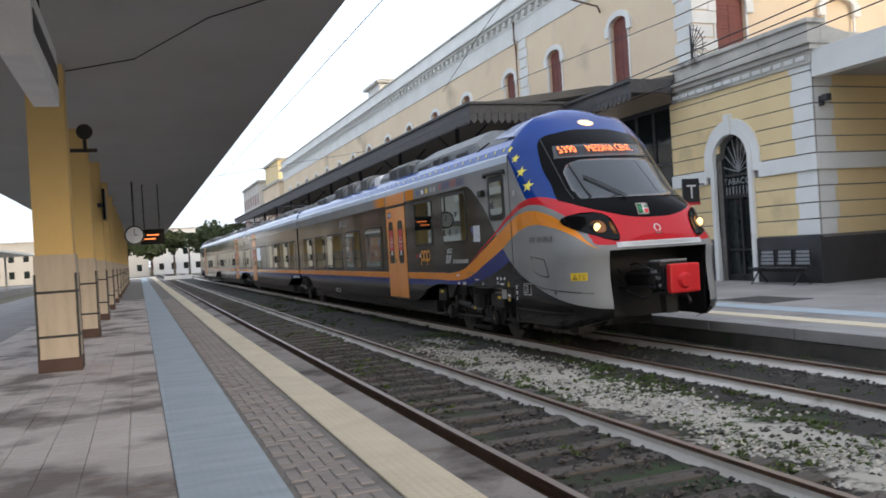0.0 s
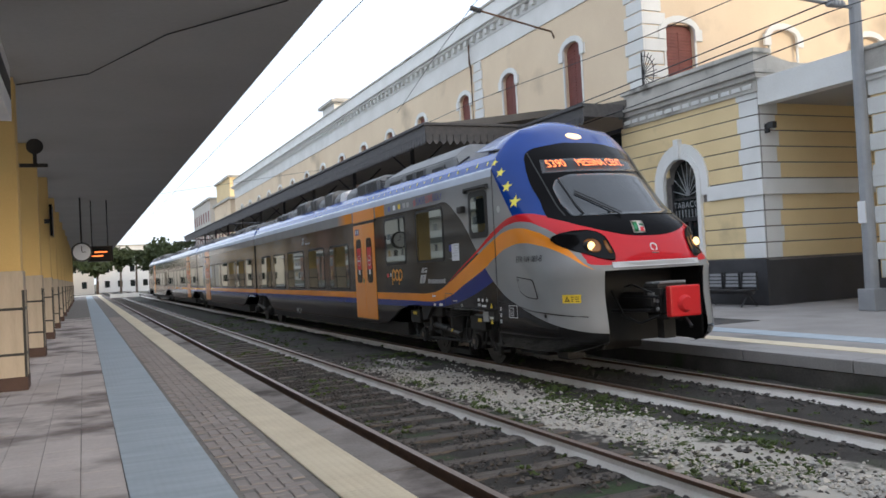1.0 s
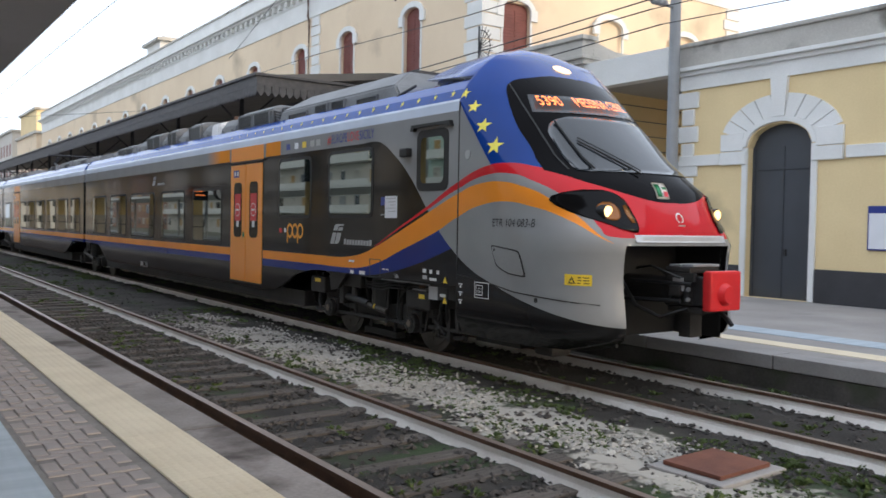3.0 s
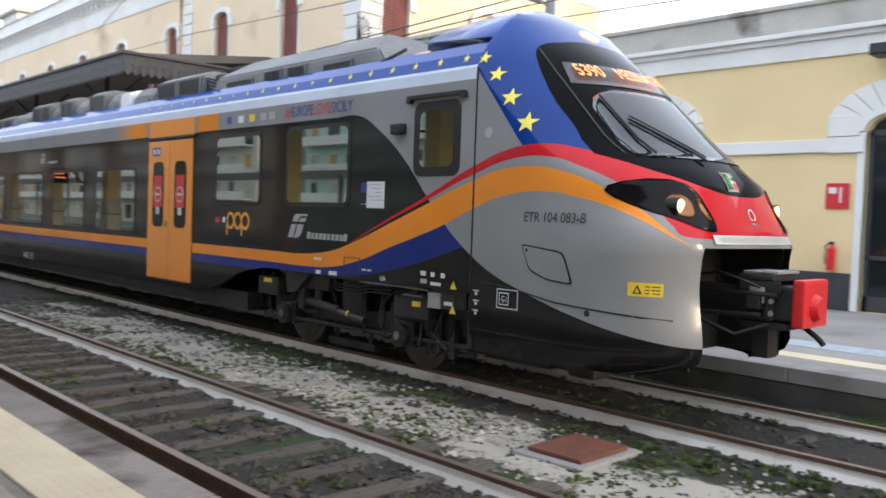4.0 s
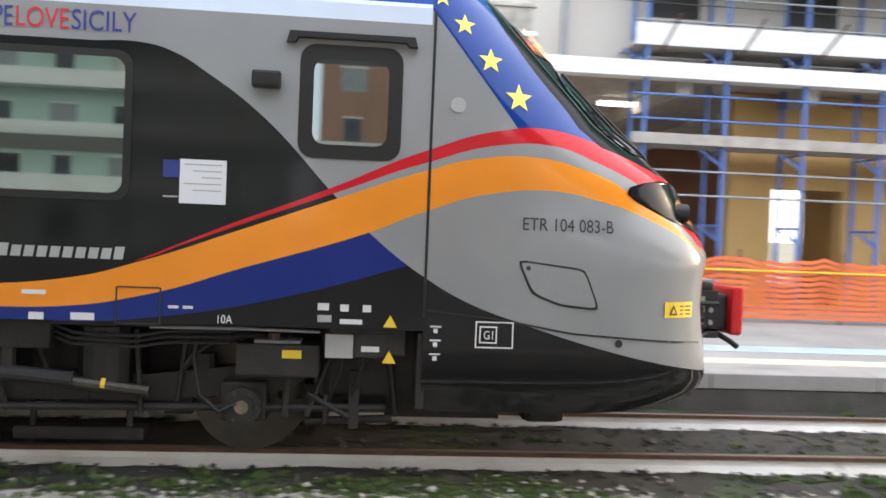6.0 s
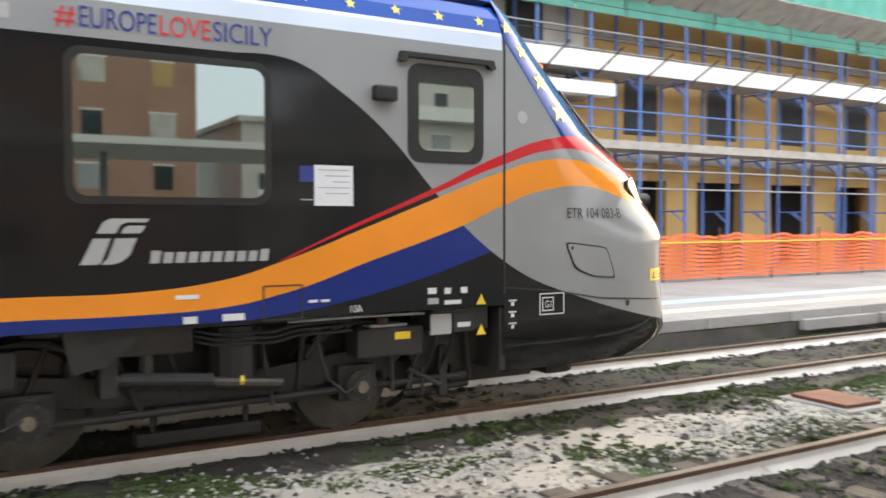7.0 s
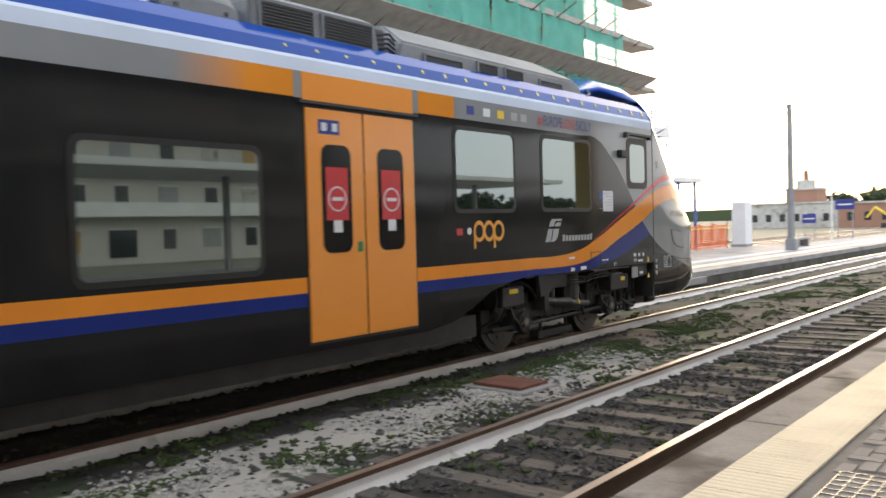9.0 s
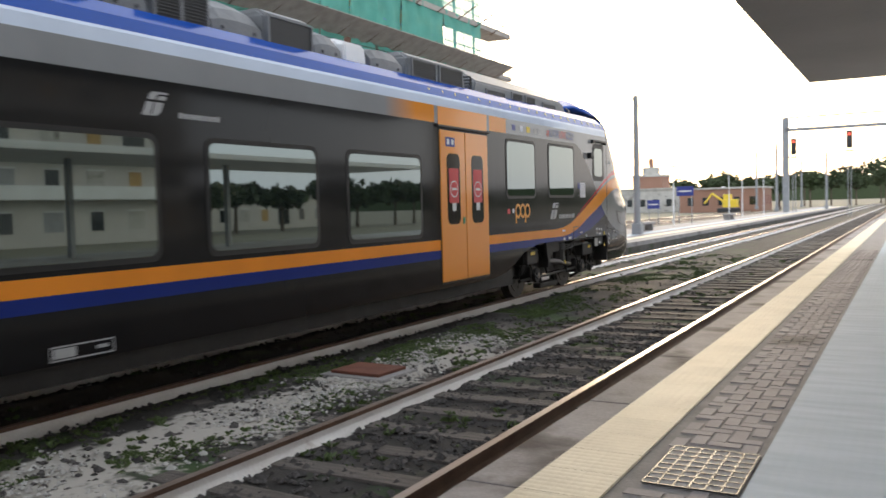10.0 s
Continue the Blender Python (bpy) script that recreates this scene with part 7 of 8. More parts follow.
for k in range(12):
    a, b = math.pi * k / 12, math.pi * (k + 1) / 12
    rod(bm, (0, -0.6 * math.sin(a), 0.55 + 0.6 * math.cos(a)), (0, -0.6 * math.sin(b), 0.55 + 0.6 * math.cos(b)), 0.014, 5)
rod(bm, (0, 0, -0.1), (0, 0, 1.3), 0.03, 6)
part("spikes", bm, DARKSTEEL, fan)
lamp = holder("wall_lamp", (LX - 0.02, 5.45, 4.72), label="dark floodlight on a short wall bracket", category="lamp")
bm = bmesh.new()
rod(bm, (0, 0, 0), (-0.25, 0.05, 0.35), 0.03, 8)
part("bracket", bm, DARKSTEEL, lamp)
boxes("head", DARKSTEEL, lamp, (-0.62, -0.15, 0.34, -0.12, 0.42, 0.56), bevel=0.04)
lamp2 = copy_thing(lamp, pose(LX - 0.02, -2.45, 4.35))
cam2 = holder("wall_spotlight", (LX + 0.2, 17.1, 5.1), label="small dark spotlight on the passage wall", category="lamp")
boxes("head", DARKSTEEL, cam2, (-0.06, -0.26, -0.06, 0.10, -0.05, 0.12), bevel=0.03)
boxes("bracket", DARKSTEEL, cam2, (0.0, -0.06, -0.16, 0.04, 0.1, 0.1))
bn = holder("litter_bin", (LX - 0.22, 2.98, 0.72), label="green plastic litter bin hung on a wall bracket", category="bin")
bm = bmesh.new()
prism(bm, [(-0.15, 0.0), (0.15, 0.0), (0.18, 0.52), (-0.18, 0.52)], "x", -0.14, 0.12)
part("body", bm, BINGREEN, bn)
boxes("lid", BINGREEN, bn, (-0.16, -0.2, 0.52, 0.14, 0.2, 0.62), bevel=0.03)
boxes("bracket", DARKSTEEL, bn, (0.12, -0.05, 0.1, 0.17, 0.05, 0.7))
boxes("label", WHITEINK, bn, (-0.146, -0.06, 0.2, -0.139, 0.06, 0.34))
nb = holder("notice_board", (LX - 0.03, 8.6, 1.7), label="small pale notice on the yellow wall", category="notice")
boxes("panel", BLUEINK, nb, (-0.02, -0.3, -0.25, 0.02, 0.3, 0.65), bevel=0.006)
boxes("sheet", PAPER, nb, (-0.026, -0.27, -0.22, -0.018, 0.27, 0.5))
fs = holder("fire_sign", (LX - 0.02, 6.52, 2.25), label="red fire equipment sign with a white symbol", category="sign")
boxes("panel", REDINK, fs, (-0.02, -0.22, 0, 0.0, 0.22, 0.5), bevel=0.004)
boxes("symbol", WHITEINK, fs, (-0.025, 0.02, 0.3, -0.018, 0.17, 0.42), (-0.025, -0.08, 0.12, -0.018, -0.04, 0.42))
fe = holder("fire_extinguisher", (LX - 0.1, 6.56, 1.05), label="red fire extinguisher hung on the yellow wall", category="fire extinguisher")
single("cylinder", REDPAINT, fe, rod, (0, 0, 0), (0, 0, 0.42), 0.075, 16)
single("neck", REDPAINT, fe, rod, (0, 0, 0.42), (0, 0, 0.50), 0.07, 16, 0.025)
boxes("valve", DARKSTEEL, fe, (-0.03, -0.04, 0.50, 0.03, 0.05, 0.56), bevel=0.01)
single("hose", RUBBERB, fe, tube, [(0, 0.04, 0.53), (-0.02, 0.11, 0.46), (-0.03, 0.10, 0.25), (-0.03, 0.09, 0.12)], 0.014, 6)
boxes("bracket", DARKSTEEL, fe, (0.06, -0.02, 0.2, 0.10, 0.02, 0.3))
pl = holder("passage_lamp", (20.0, -6.2, 5.0), label="lit tube lamp under the portico roof", category="lamp")
boxes("tube", mat("cool_tube_glow", (1.0, 0.94, 0.82), (1.0, 0.94, 0.82), 0.4, bump=0, emit=5.0), pl, (-0.1, -0.6, -0.06, 0.1, 0.6, 0.02), bevel=0.02)
boxes("housing", WHITEP, pl, (-0.12, -0.65, 0.02, 0.12, 0.65, 0.12))
ls = holder("light_box_sign", (22.5, -4.4, 2.6), label="small lit white information sign in the passage", category="sign")
boxes("panel", mat("white_sign_glow", (0.95, 0.97, 1.0), (0.95, 0.97, 1.0), 0.4, bump=0, emit=2.0), ls, (-0.05, -0.24, 0.2, 0.05, 0.24, 0.9))
boxes("rim", DARKSTEEL, ls, (-0.04, -0.27, 0.15, 0.04, 0.27, 0.2), (-0.04, -0.27, 0.9, 0.04, 0.27, 0.95), (-0.04, -0.04, -2.32, 0.04, 0.04, 0.15))

# ---- things under the near canopy ----
sg = holder("hanging_sign", (-0.92, 9.5, 4.1), label="long white hanging platform sign box", category="sign")
boxes("box", DECKWHITE, sg, (-0.14, -1.3, -0.35, 0.14, 1.3, 0.3), bevel=0.01)
boxes("stripe", DARKSTEEL, sg, (0.141, -1.2, -0.12, 0.147, 1.2, 0.10))
for y in (-0.9, 0.9):
    boxes("hanger", DARKSTEEL, sg, (-0.02, y, 0.3, 0.02, y + 0.04, 0.9))
sp = holder("loudspeaker", (-0.84, 15.3, 4.12), label="round dark loudspeaker on a pillar bracket", category="loudspeaker")
bm = bmesh.new()
rod(bm, (0.10, -0.16, 0), (0.10, 0.10, 0), 0.13, 18, 0.08)
part("horn", bm, DARKSTEEL, sp)
boxes("bracket", DARKSTEEL, sp, (-0.20, -0.75, -0.32, -0.14, 0.05, -0.26), (-0.2, 0.0, -0.32, 0.28, 0.05, -0.26), (0.06, 0.0, -0.3, 0.12, 0.05, -0.1))
tv = holder("information_screen", (-0.86, 26.7, 3.7), label="dark flat information screen on a pillar", category="screen")
boxes("screen", BLACKGLASS, tv, (-0.05, -0.5, -0.45, 0.03, 0.5, 0.45), bevel=0.012)
boxes("bracket", DARKSTEEL, tv, (-0.2, -0.06, -0.06, -0.05, 0.06, 0.06))
ck = holder("platform_clock", (-0.1, 33.3, 3.0), label="round double-faced platform clock in a dark case", category="clock")
bm = bmesh.new()
rod(bm, (0, -0.12, 0), (0, 0.12, 0), 0.36, 28)
part("case", bm, DARKSTEEL, ck)
bm = bmesh.new()
rod(bm, (0, -0.13, 0), (0, -0.11, 0), 0.30, 28)
part("dial", bm, PAPER, ck)
boxes("hand_bar", BLACKINK, ck, (-0.012, -0.136, 0, 0.012, -0.129, 0.22), (0, -0.136, -0.012, 0.15, -0.129, 0.012))
boxes("hanger", DARKSTEEL, ck, (-0.03, -0.03, 0.34, 0.03, 0.03, 2.01))
bd = holder("departure_board", (0.55, 34.5, 2.95), label="dark hanging departure board with red lines", category="sign")
boxes("case", BLACKGLASS, bd, (-0.45, -0.1, -0.3, 0.45, 0.1, 0.3), bevel=0.01)
boxes("led_bar", LEDS, bd, (-0.2, -0.108, 0.05, 0.25, -0.1, 0.09), (-0.3, -0.108, -0.1, 0.1, -0.1, -0.06))
boxes("hanger", DARKSTEEL, bd, (-0.3, -0.03, 0.3, -0.26, 0.03, 2.06), (0.26, -0.03, 0.3, 0.3, 0.03, 2.06))

# covers and grate
for x, y, r in ((5.66, 4.20, 2), (5.56, -7.98, -3)):
    c = holder("cover_plate", (x, y, -0.135), label="rust-brown steel cover plate set between the tracks", category="cover")
    boxes("plate", RUSTPLATE, c, (-0.34, -0.27, 0.03, 0.34, 0.27, 0.065), bevel=0.006)
    boxes("kerb", FARCONC, c, (-0.44, -0.36, -0.08, 0.44, 0.36, 0.028), bevel=0.02)
    c.rotation_euler = (0, 0, radians(r))
gr = holder("drain_cover", (1.09, -4.72, PZ), label="square cast-iron drain cover filled with paving", category="drain cover")
boxes("tray", CONC, gr, (-0.24, -0.36, -0.05, 0.24, 0.36, 0.004))
boxes("rib", DARKSTEEL, gr, *[(-0.24, -0.36 + 0.09 * k, 0.0, 0.24, -0.352 + 0.09 * k, 0.009) for k in range(9)], *[(-0.24 + 0.08 * k, -0.36, 0.0, -0.233 + 0.08 * k, 0.36, 0.0085) for k in range(7)])
md = holder("manhole_cover", (12.6, 14.6, PZ), label="dark flush cover on the far platform", category="drain cover")
boxes("plate", LAVA, md, (-0.6, -0.8, -0.02, 0.6, 0.8, 0.006))
for k in range(5):
    ch = holder("trunking_cover", (9.05, -13.2 - 2.15 * k, 0.02), label="pale concrete trunking cover at the platform foot", category="cover", group="trunking covers")
    boxes("slab", FARCONC, ch, (-0.05, -1.0, -0.06, 0.08, 1.0, 0.12), bevel=0.012)


# ---- the yard past the far platform's end ----
def yard_track(x, y0, y1):
    o = holder("yard_track", label="rusty siding rails on bare ground", category="track", group="sidings", kind="structure")
    for s in (-0.75, 0.75):
        bm = bmesh.new()
        prism(bm, [(x + s - 0.035, -0.12), (x + s + 0.035, -0.12), (x + s + 0.02, -0.2), (x + s + 0.07, -0.31), (x + s - 0.07, -0.31), (x + s - 0.02, -0.2)], "y", y0, y1)
        part("siding_rail", bm, RAILTOP, o)


for x in (16.2, 20.4, 24.8):
    yard_track(x, -150, -47)


def post_sign(x, y, h, w, material, label):
    o = holder("post_sign", (x, y, PZ if x < 13.6 else -0.3), label=label, category="sign", group="platform signs")
    boxes("post", STEELGREY, o, (-w * 0.4, -0.03, 0, -w * 0.4 + 0.05, 0.03, h), (w * 0.4 - 0.05, -0.03, 0, w * 0.4, 0.03, h))
    boxes("plate", material, o, (-w / 2, 0.03, h - 0.62, w / 2, 0.06, h), bevel=0.006)
    boxes("line", WHITEINK, o, (-w * 0.38, 0.06, h - 0.36, w * 0.38, 0.066, h - 0.27))


post_sign(13.0, -55.5, 2.45, 1.1, BLUEINK, "blue platform name board on two posts")
post_sign(16.3, -60.0, 2.2, 0.9, BLUEINK, "blue board on two posts in the yard")


def lamp_post(x, y, h):
    o = holder("lamp_post", (x, y, PZ), label="thin pale lamp post on the far platform", category="lamp post", group="far lamp posts")
    single("pole", DECKWHITE, o, rod, (0, 0, 0), (0, 0, h), 0.05, 8, 0.035)
    boxes("head", DECKWHITE, o, (-0.25, -0.06, h, 0.25, 0.06, h + 0.08), bevel=0.02)


for x, y in ((12.9, -52.0), (12.9, -70.0), (12.9, -76.0), (12.9, -88.0)):
    lamp_post(x, y, 3.6)
for x, y in ((12.2, -43.0), (12.2, -66.0)):
    pb = holder("platform_bench", (x, y, PZ), label="low concrete bench on the far platform", category="bench", group="concrete benches")
    boxes("slab", FARCONC, pb, (-0.3, -1.1, 0.34, 0.3, 1.1, 0.46), bevel=0.02)
    boxes("foot", CONC, pb, (-0.22, -0.9, 0, 0.22, -0.7, 0.34))
    boxes("foot", CONC, pb, (-0.22, 0.7, 0, 0.22, 0.9, 0.34))


def signal_mast(x, y, h, material):
    o = holder("signal_mast", (x, y, -0.3), label="lattice signal mast with a dark lamp head", category="signal", group="signals")
    for a, b in ((-0.15, -0.15), (0.15, -0.15), (0.15, 0.15), (-0.15, 0.15)):
        single("leg", STEELGREY, o, rod, (a, b, 0), (a, b, h), 0.03, 6)
    bm = bmesh.new()
    for k in range(int(h / 0.6)):
        d = 0.15 if k % 2 else -0.15
        rod(bm, (-d, 0.15, 0.6 * k), (d, 0.15, 0.6 * k + 0.6), 0.015, 5)
    part("lacing", bm, STEELGREY, o)
    boxes("platform", DARKSTEEL, o, (-0.5, -0.4, h - 2.0, 0.5, 0.4, h - 1.94))
    boxes("head", BLACKINK, o, (-0.28, 0.15, h - 1.7, 0.28, 0.35, h), bevel=0.04)
    for k in range(3):
        single("lens", material if k == 0 else BLACKINK, o, rod, (0, 0.34, h - 0.35 - 0.48 * k), (0, 0.42, h - 0.35 - 0.48 * k), 0.13, 12)


REDLENS = mat("red_signal_glow", (1.0, 0.10, 0.05), (1.0, 0.10, 0.05), 0.4, bump=0, emit=1.5)
signal_mast(5.45, -92, 8.6, REDLENS)
signal_mast(11.0, -96, 8.4, REDLENS)
tent = holder("market_tent", (30, -158, -0.3), label="white peaked canvas tent beyond the yard", category="tent")
bm = bmesh.new()
bmesh.ops.create_cone(bm, cap_ends=True, segments=4, radius1=5.6, radius2=0.2, depth=2.2, matrix=pose(0, 0, 3.5, 0, 0, 45))
part("canopy", bm, DECKWHITE, tent)
for x, y in ((-3.8, -3.8), (3.8, -3.8), (3.8, 3.8), (-3.8, 3.8)):
    single("pole", STEELGREY, tent, rod, (x, y, 0), (x, y, 2.5), 0.06, 8)
tower = holder("brick_tower_house", (47, -172, -0.3), label="red-brown tower house with a stepped top", category="building")
boxes("wall", BRICKRED, tower, (-3, -3, 0, 3, 3, 7.2))
boxes("roof", STONE, tower, (-3.2, -3.2, 7.2, 3.2, 3.2, 7.6), (-1.4, -1.4, 7.6, 1.4, 1.4, 9.2))
boxes("chimney", BRICKRED, tower, (-0.4, -0.4, 9.2, 0.4, 0.4, 11.0))

# ---- far ends: trees, houses, hills ----
def tree(x, y, h, r, palm=False):
    o = holder("palm_tree" if palm else "tree", (x, y, -0.3), label="tall palm with a drooping crown" if palm else "dark green broad-leaved tree", category="tree", group="trees")
    bm = bmesh.new()
    rod(bm, (0, 0, 0), (0.1, 0, h * 0.7), 0.22, 8, 0.12)
    if not palm:
        for k in range(5):
            t = 2 * math.pi * k / 5
            rod(bm, (0.07, 0, h * 0.45), (r * 0.5 * math.cos(t), r * 0.5 * math.sin(t), h * 0.75), 0.08, 6, 0.03)
    part("trunk", bm, BARK, o)
    rnd = random.Random(int(x * 13 + y * 7))
    co, fc = [], []
    n = 420 if not palm else 300
    for k in range(n):
        if palm:
            t, q = 2 * math.pi * (k % 20) / 20, (k // 20) / 15
            c = Vector((r * q * math.cos(t), r * q * math.sin(t), h * 0.7 + 0.9 * r * q * (1 - 1.25 * q) + 0.2 * (k % 3)))
            s = 0.28
        else:
            d = Vector((rnd.gauss(0, 1), rnd.gauss(0, 1), rnd.gauss(0, 0.8))).normalized() * rnd.uniform(0.45, 1.0)
            lump = 0.75 + 0.35 * noise.noise(d * 2.3 + Vector((x, y, 0)))
            c = Vector((d.x * r * lump, d.y * r * lump, h * 0.72 + d.z * h * 0.3 * lump))
            s = rnd.uniform(0.25, 0.55)
        for q in range(2):
            u, v = Vector((rnd.gauss(0, 1), rnd.gauss(0, 1), rnd.gauss(0, 1))).normalized() * s, Vector((rnd.gauss(0, 1), rnd.gauss(0, 1), rnd.gauss(0, 1))).normalized() * s
            i = len(co)
            co += [tuple(c - u), tuple(c + v), tuple(c + u), tuple(c - v)]
            fc.append((i, i + 1, i + 2, i + 3))
    me = bpy.data.meshes.new("crown")
    me.from_pydata(co, [], fc)
    me.materials.append(FOLIAGE)
    cr = new("crown", me)
    cr.parent = o
    return o


for x, y, h, r in ((-46, -58, 5, 4), (-48, -64, 5.5, 4), (-47, -70, 5, 4), (-45, -77, 6, 4.5), (-47, -84, 5, 4), (-46, -91, 6, 4.5), (-48, -99, 6, 4.5), (2, 150, 7, 3.2), (6, 158, 9, 3.5), (10.5, 150, 8, 3.2), (-2, 165, 9, 4), (14, 170, 11, 4), (5, -210, 9, 5), (22, -170, 6, 4), (28, -180, 7, 4.5), (40, -200, 8, 5), (33, -190, 6, 4), (12, -230, 8, 5), (18, -235, 9, 6), (50, -210, 8, 5), (0, -236, 12, 6), (7, -245, 13, 7), (14, -240, 11, 6), (24, -232, 10, 6), (31, -236, 9, 6), (44, -232, 10, 6), (20, -205, 8, 4.5), (-20, -240, 12, 7), (-30, -230, 10, 6), (60, -220, 8, 5)):
    tree(x, y, h, r)
for x, y, h in ((13, 140, 9), (16.5, 150, 11), (9, 165, 10)):
    tree(x, y, h, 2.4, True)


def house(x0, x1, y0, y1, h, material, label, faces="south"):
    o = holder("house", ((x0 + x1) / 2, (y0 + y1) / 2, -0.3), label=label, category="building", group="far houses")
    w, d = (x1 - x0) / 2, (y1 - y0) / 2
    boxes("wall", material, o, (-w, -d, 0, w, d, h))
    boxes("roof", STONE, o, (-w - 0.25, -d - 0.25, h, w + 0.25, d + 0.25, h + 0.3))
    s = -d if faces == "south" else d
    for z in np.arange(1.2, h - 1.5, 3.2):
        for x in np.arange(-w + 1.2, w - 1.0, 2.6):
            boxes("window", GLASSD, o, (x, s - 0.04, z, x + 1.0, s + 0.04, z + 1.4))
        for y in np.arange(-d + 1.2, d - 1.0, 2.8):
            boxes("window", SHUTTER, o, (-w - 0.04, y, z, -w + 0.04, y + 1.0, z + 1.6))
    return o


house(17.5, 30, 108, 122, 12.0, OCHRE, "ochre house beyond the station's far end")
house(18.5, 25, 114, 126, 15.5, YELLOW, "taller yellow house with rooftop aerials")
house(18, 32, 130, 150, 14, PALEWALL, "pale house beyond the station")
house(-12, 2, 190, 200, 9, PALEWALL, "white house past the level crossing")
house(3, 15, 195, 205, 10, DECKWHITE, "white house past the level crossing")
house(-30, -14, 180, 192, 8, PALEWALL, "white house past the level crossing")
house(22, 36, -160, -150, 4.0, BRICKRED, "low sheds beyond the platform's end", "north")
house(40, 58, -175, -165, 4.5, STONE, "low sheds beyond the platform's end", "north")
house(-14, -4, -190, -180, 6, PALEWALL, "low pale building by the tracks", "north")
hills = bmesh.new()
prism(hills, [(-700, -0.3), (-700, 14), (-420, 22), (-200, 18), (-60, 26), (20, 20), (110, 22), (180, 17), (330, 12), (600, 10), (900, 5), (900, -0.3)], "y", -900, -905)
tagged(part("backdrop_hills", hills, FOLIAGE), "low hazy hills on the horizon", "hills", kind="structure")
ex = holder("yellow_excavator", (26, -140, -0.3), label="small yellow excavator parked beyond the platform", category="excavator")
boxes("cab", YELLOWINK, ex, (-1.6, -1, 0.9, 0.6, 1, 2.2), (-0.6, -0.9, 2.2, 0.5, 0.9, 3.0), bevel=0.08)
boxes("track_unit", DARKSTEEL, ex, (-1.8, -1.3, 0, 1.4, -0.8, 0.8), (-1.8, 0.8, 0, 1.4, 1.3, 0.8), bevel=0.1)
bm = bmesh.new()
rod(bm, (0.5, 0, 1.8), (2.4, 0, 3.2), 0.18, 6)
rod(bm, (2.4, 0, 3.2), (3.6, 0, 1.6), 0.14, 6)
part("boom", bm, YELLOWINK, ex)
lc = holder("level_crossing", (5, 118, -0.12), label="concrete level crossing deck with pale kerbs", category="crossing", kind="structure")
boxes("deck", FARCONC, lc, (-9, -2.5, -0.1, 9, 2.5, 0.14))
boxes("kerb", WHITEP, lc, (-9, -2.9, 0, -3, -2.6, 0.5), (-2, -2.9, 0, 1.5, -2.6, 0.5), (5.2, -2.9, 0, 9, -2.6, 0.5))


# ---- stones, chips and weeds ----
def scatter(name, n, place, size, material, label, seed):
    """Many small stones joined as one object."""
    rnd = random.Random(seed)
    co, fc = [], []
    shape = [(1, 0, 0), (-1, 0, 0), (0, 1, 0), (0, -1, 0), (0, 0, 1), (0, 0, -0.6), (0.6, 0.6, 0.5), (-0.6, -0.6, 0.4)]
    tri = [(0, 6, 4), (6, 2, 4), (2, 1, 4), (1, 7, 4), (7, 3, 4), (3, 0, 4), (0, 2, 6), (1, 3, 7), (0, 5, 2), (2, 5, 1), (1, 5, 3), (3, 5, 0)]
    for k in range(n):
        p = place(rnd)
        if p is None:
            continue
        s = size * rnd.uniform(0.5, 1.5) * (1 if rnd.random() < 0.93 else 1.6)
        t = rnd.uniform(0, 6.28)
        c, q = math.cos(t), math.sin(t)
        i = len(co)
        for a, b, e in shape:
            a, b, e = a * rnd.uniform(0.7, 1.3), b * rnd.uniform(0.6, 1.1), e * rnd.uniform(0.5, 0.9)
            co.append((p[0] + s * (a * c - b * q), p[1] + s * (a * q + b * c), p[2] + s * e))
        fc += [(i + a, i + b, i + e) for a, b, e in tri]
    me = bpy.data.meshes.new(name)
    me.from_pydata(co, [], fc)
    me.materials.append(material)
    return tagged(new(name, me), label, "stones", kind="stuff")


def near_rail(x, w=0.09):
    return any(abs(x - r) < w for r in (2.815, 4.317, 6.773, 8.29))


def y_spread(rnd):
    return rnd.uniform(-13, 18) if rnd.random() < 0.72 else rnd.uniform(-30, 38)


def ballast_place(rnd):
    x, y = rnd.uniform(2.2, 9.1), y_spread(rnd)
    if near_rail(x):
        return None
    return (x, y, -0.135 + 0.02 * noise.noise(Vector((x, y, 0))))


def edge_place(rnd):
    x, y = rnd.choice((2.815, 4.317, 6.773, 8.29)) + rnd.choice((-1, 1)) * rnd.uniform(0.09, 0.28), y_spread(rnd)
    return (x, y, -0.12) if x > 2.25 else None


def chip_place(rnd):
    x, y = 5.45 + rnd.gauss(0, 0.38), rnd.uniform(-11, 17)
    if not 4.5 < x < 6.62 or noise.noise(Vector((x * 1.2, y * 0.7, 5))) < -0.12:
        return None
    return (x, y, -0.128)


scatter("ballast", 15000, ballast_place, 0.026, BALLAST, "loose dark ballast stones along the tracks", 1)
scatter("ballast", 6000, edge_place, 0.024, BALLAST, "dark ballast against the rails", 2)
def between_place(rnd):
    x, y = rnd.uniform(2.95, 4.18), y_spread(rnd)
    return (x, y, -0.122) if noise.noise(Vector((x * 2, y * 1.3, 31))) > -0.1 else None


scatter("ballast", 6000, between_place, 0.026, BALLAST, "dark ballast spilling over the sleepers", 7)
scatter("limestone_chips", 9000, chip_place, 0.020, RUBBLE, "white limestone chips between the tracks", 3)


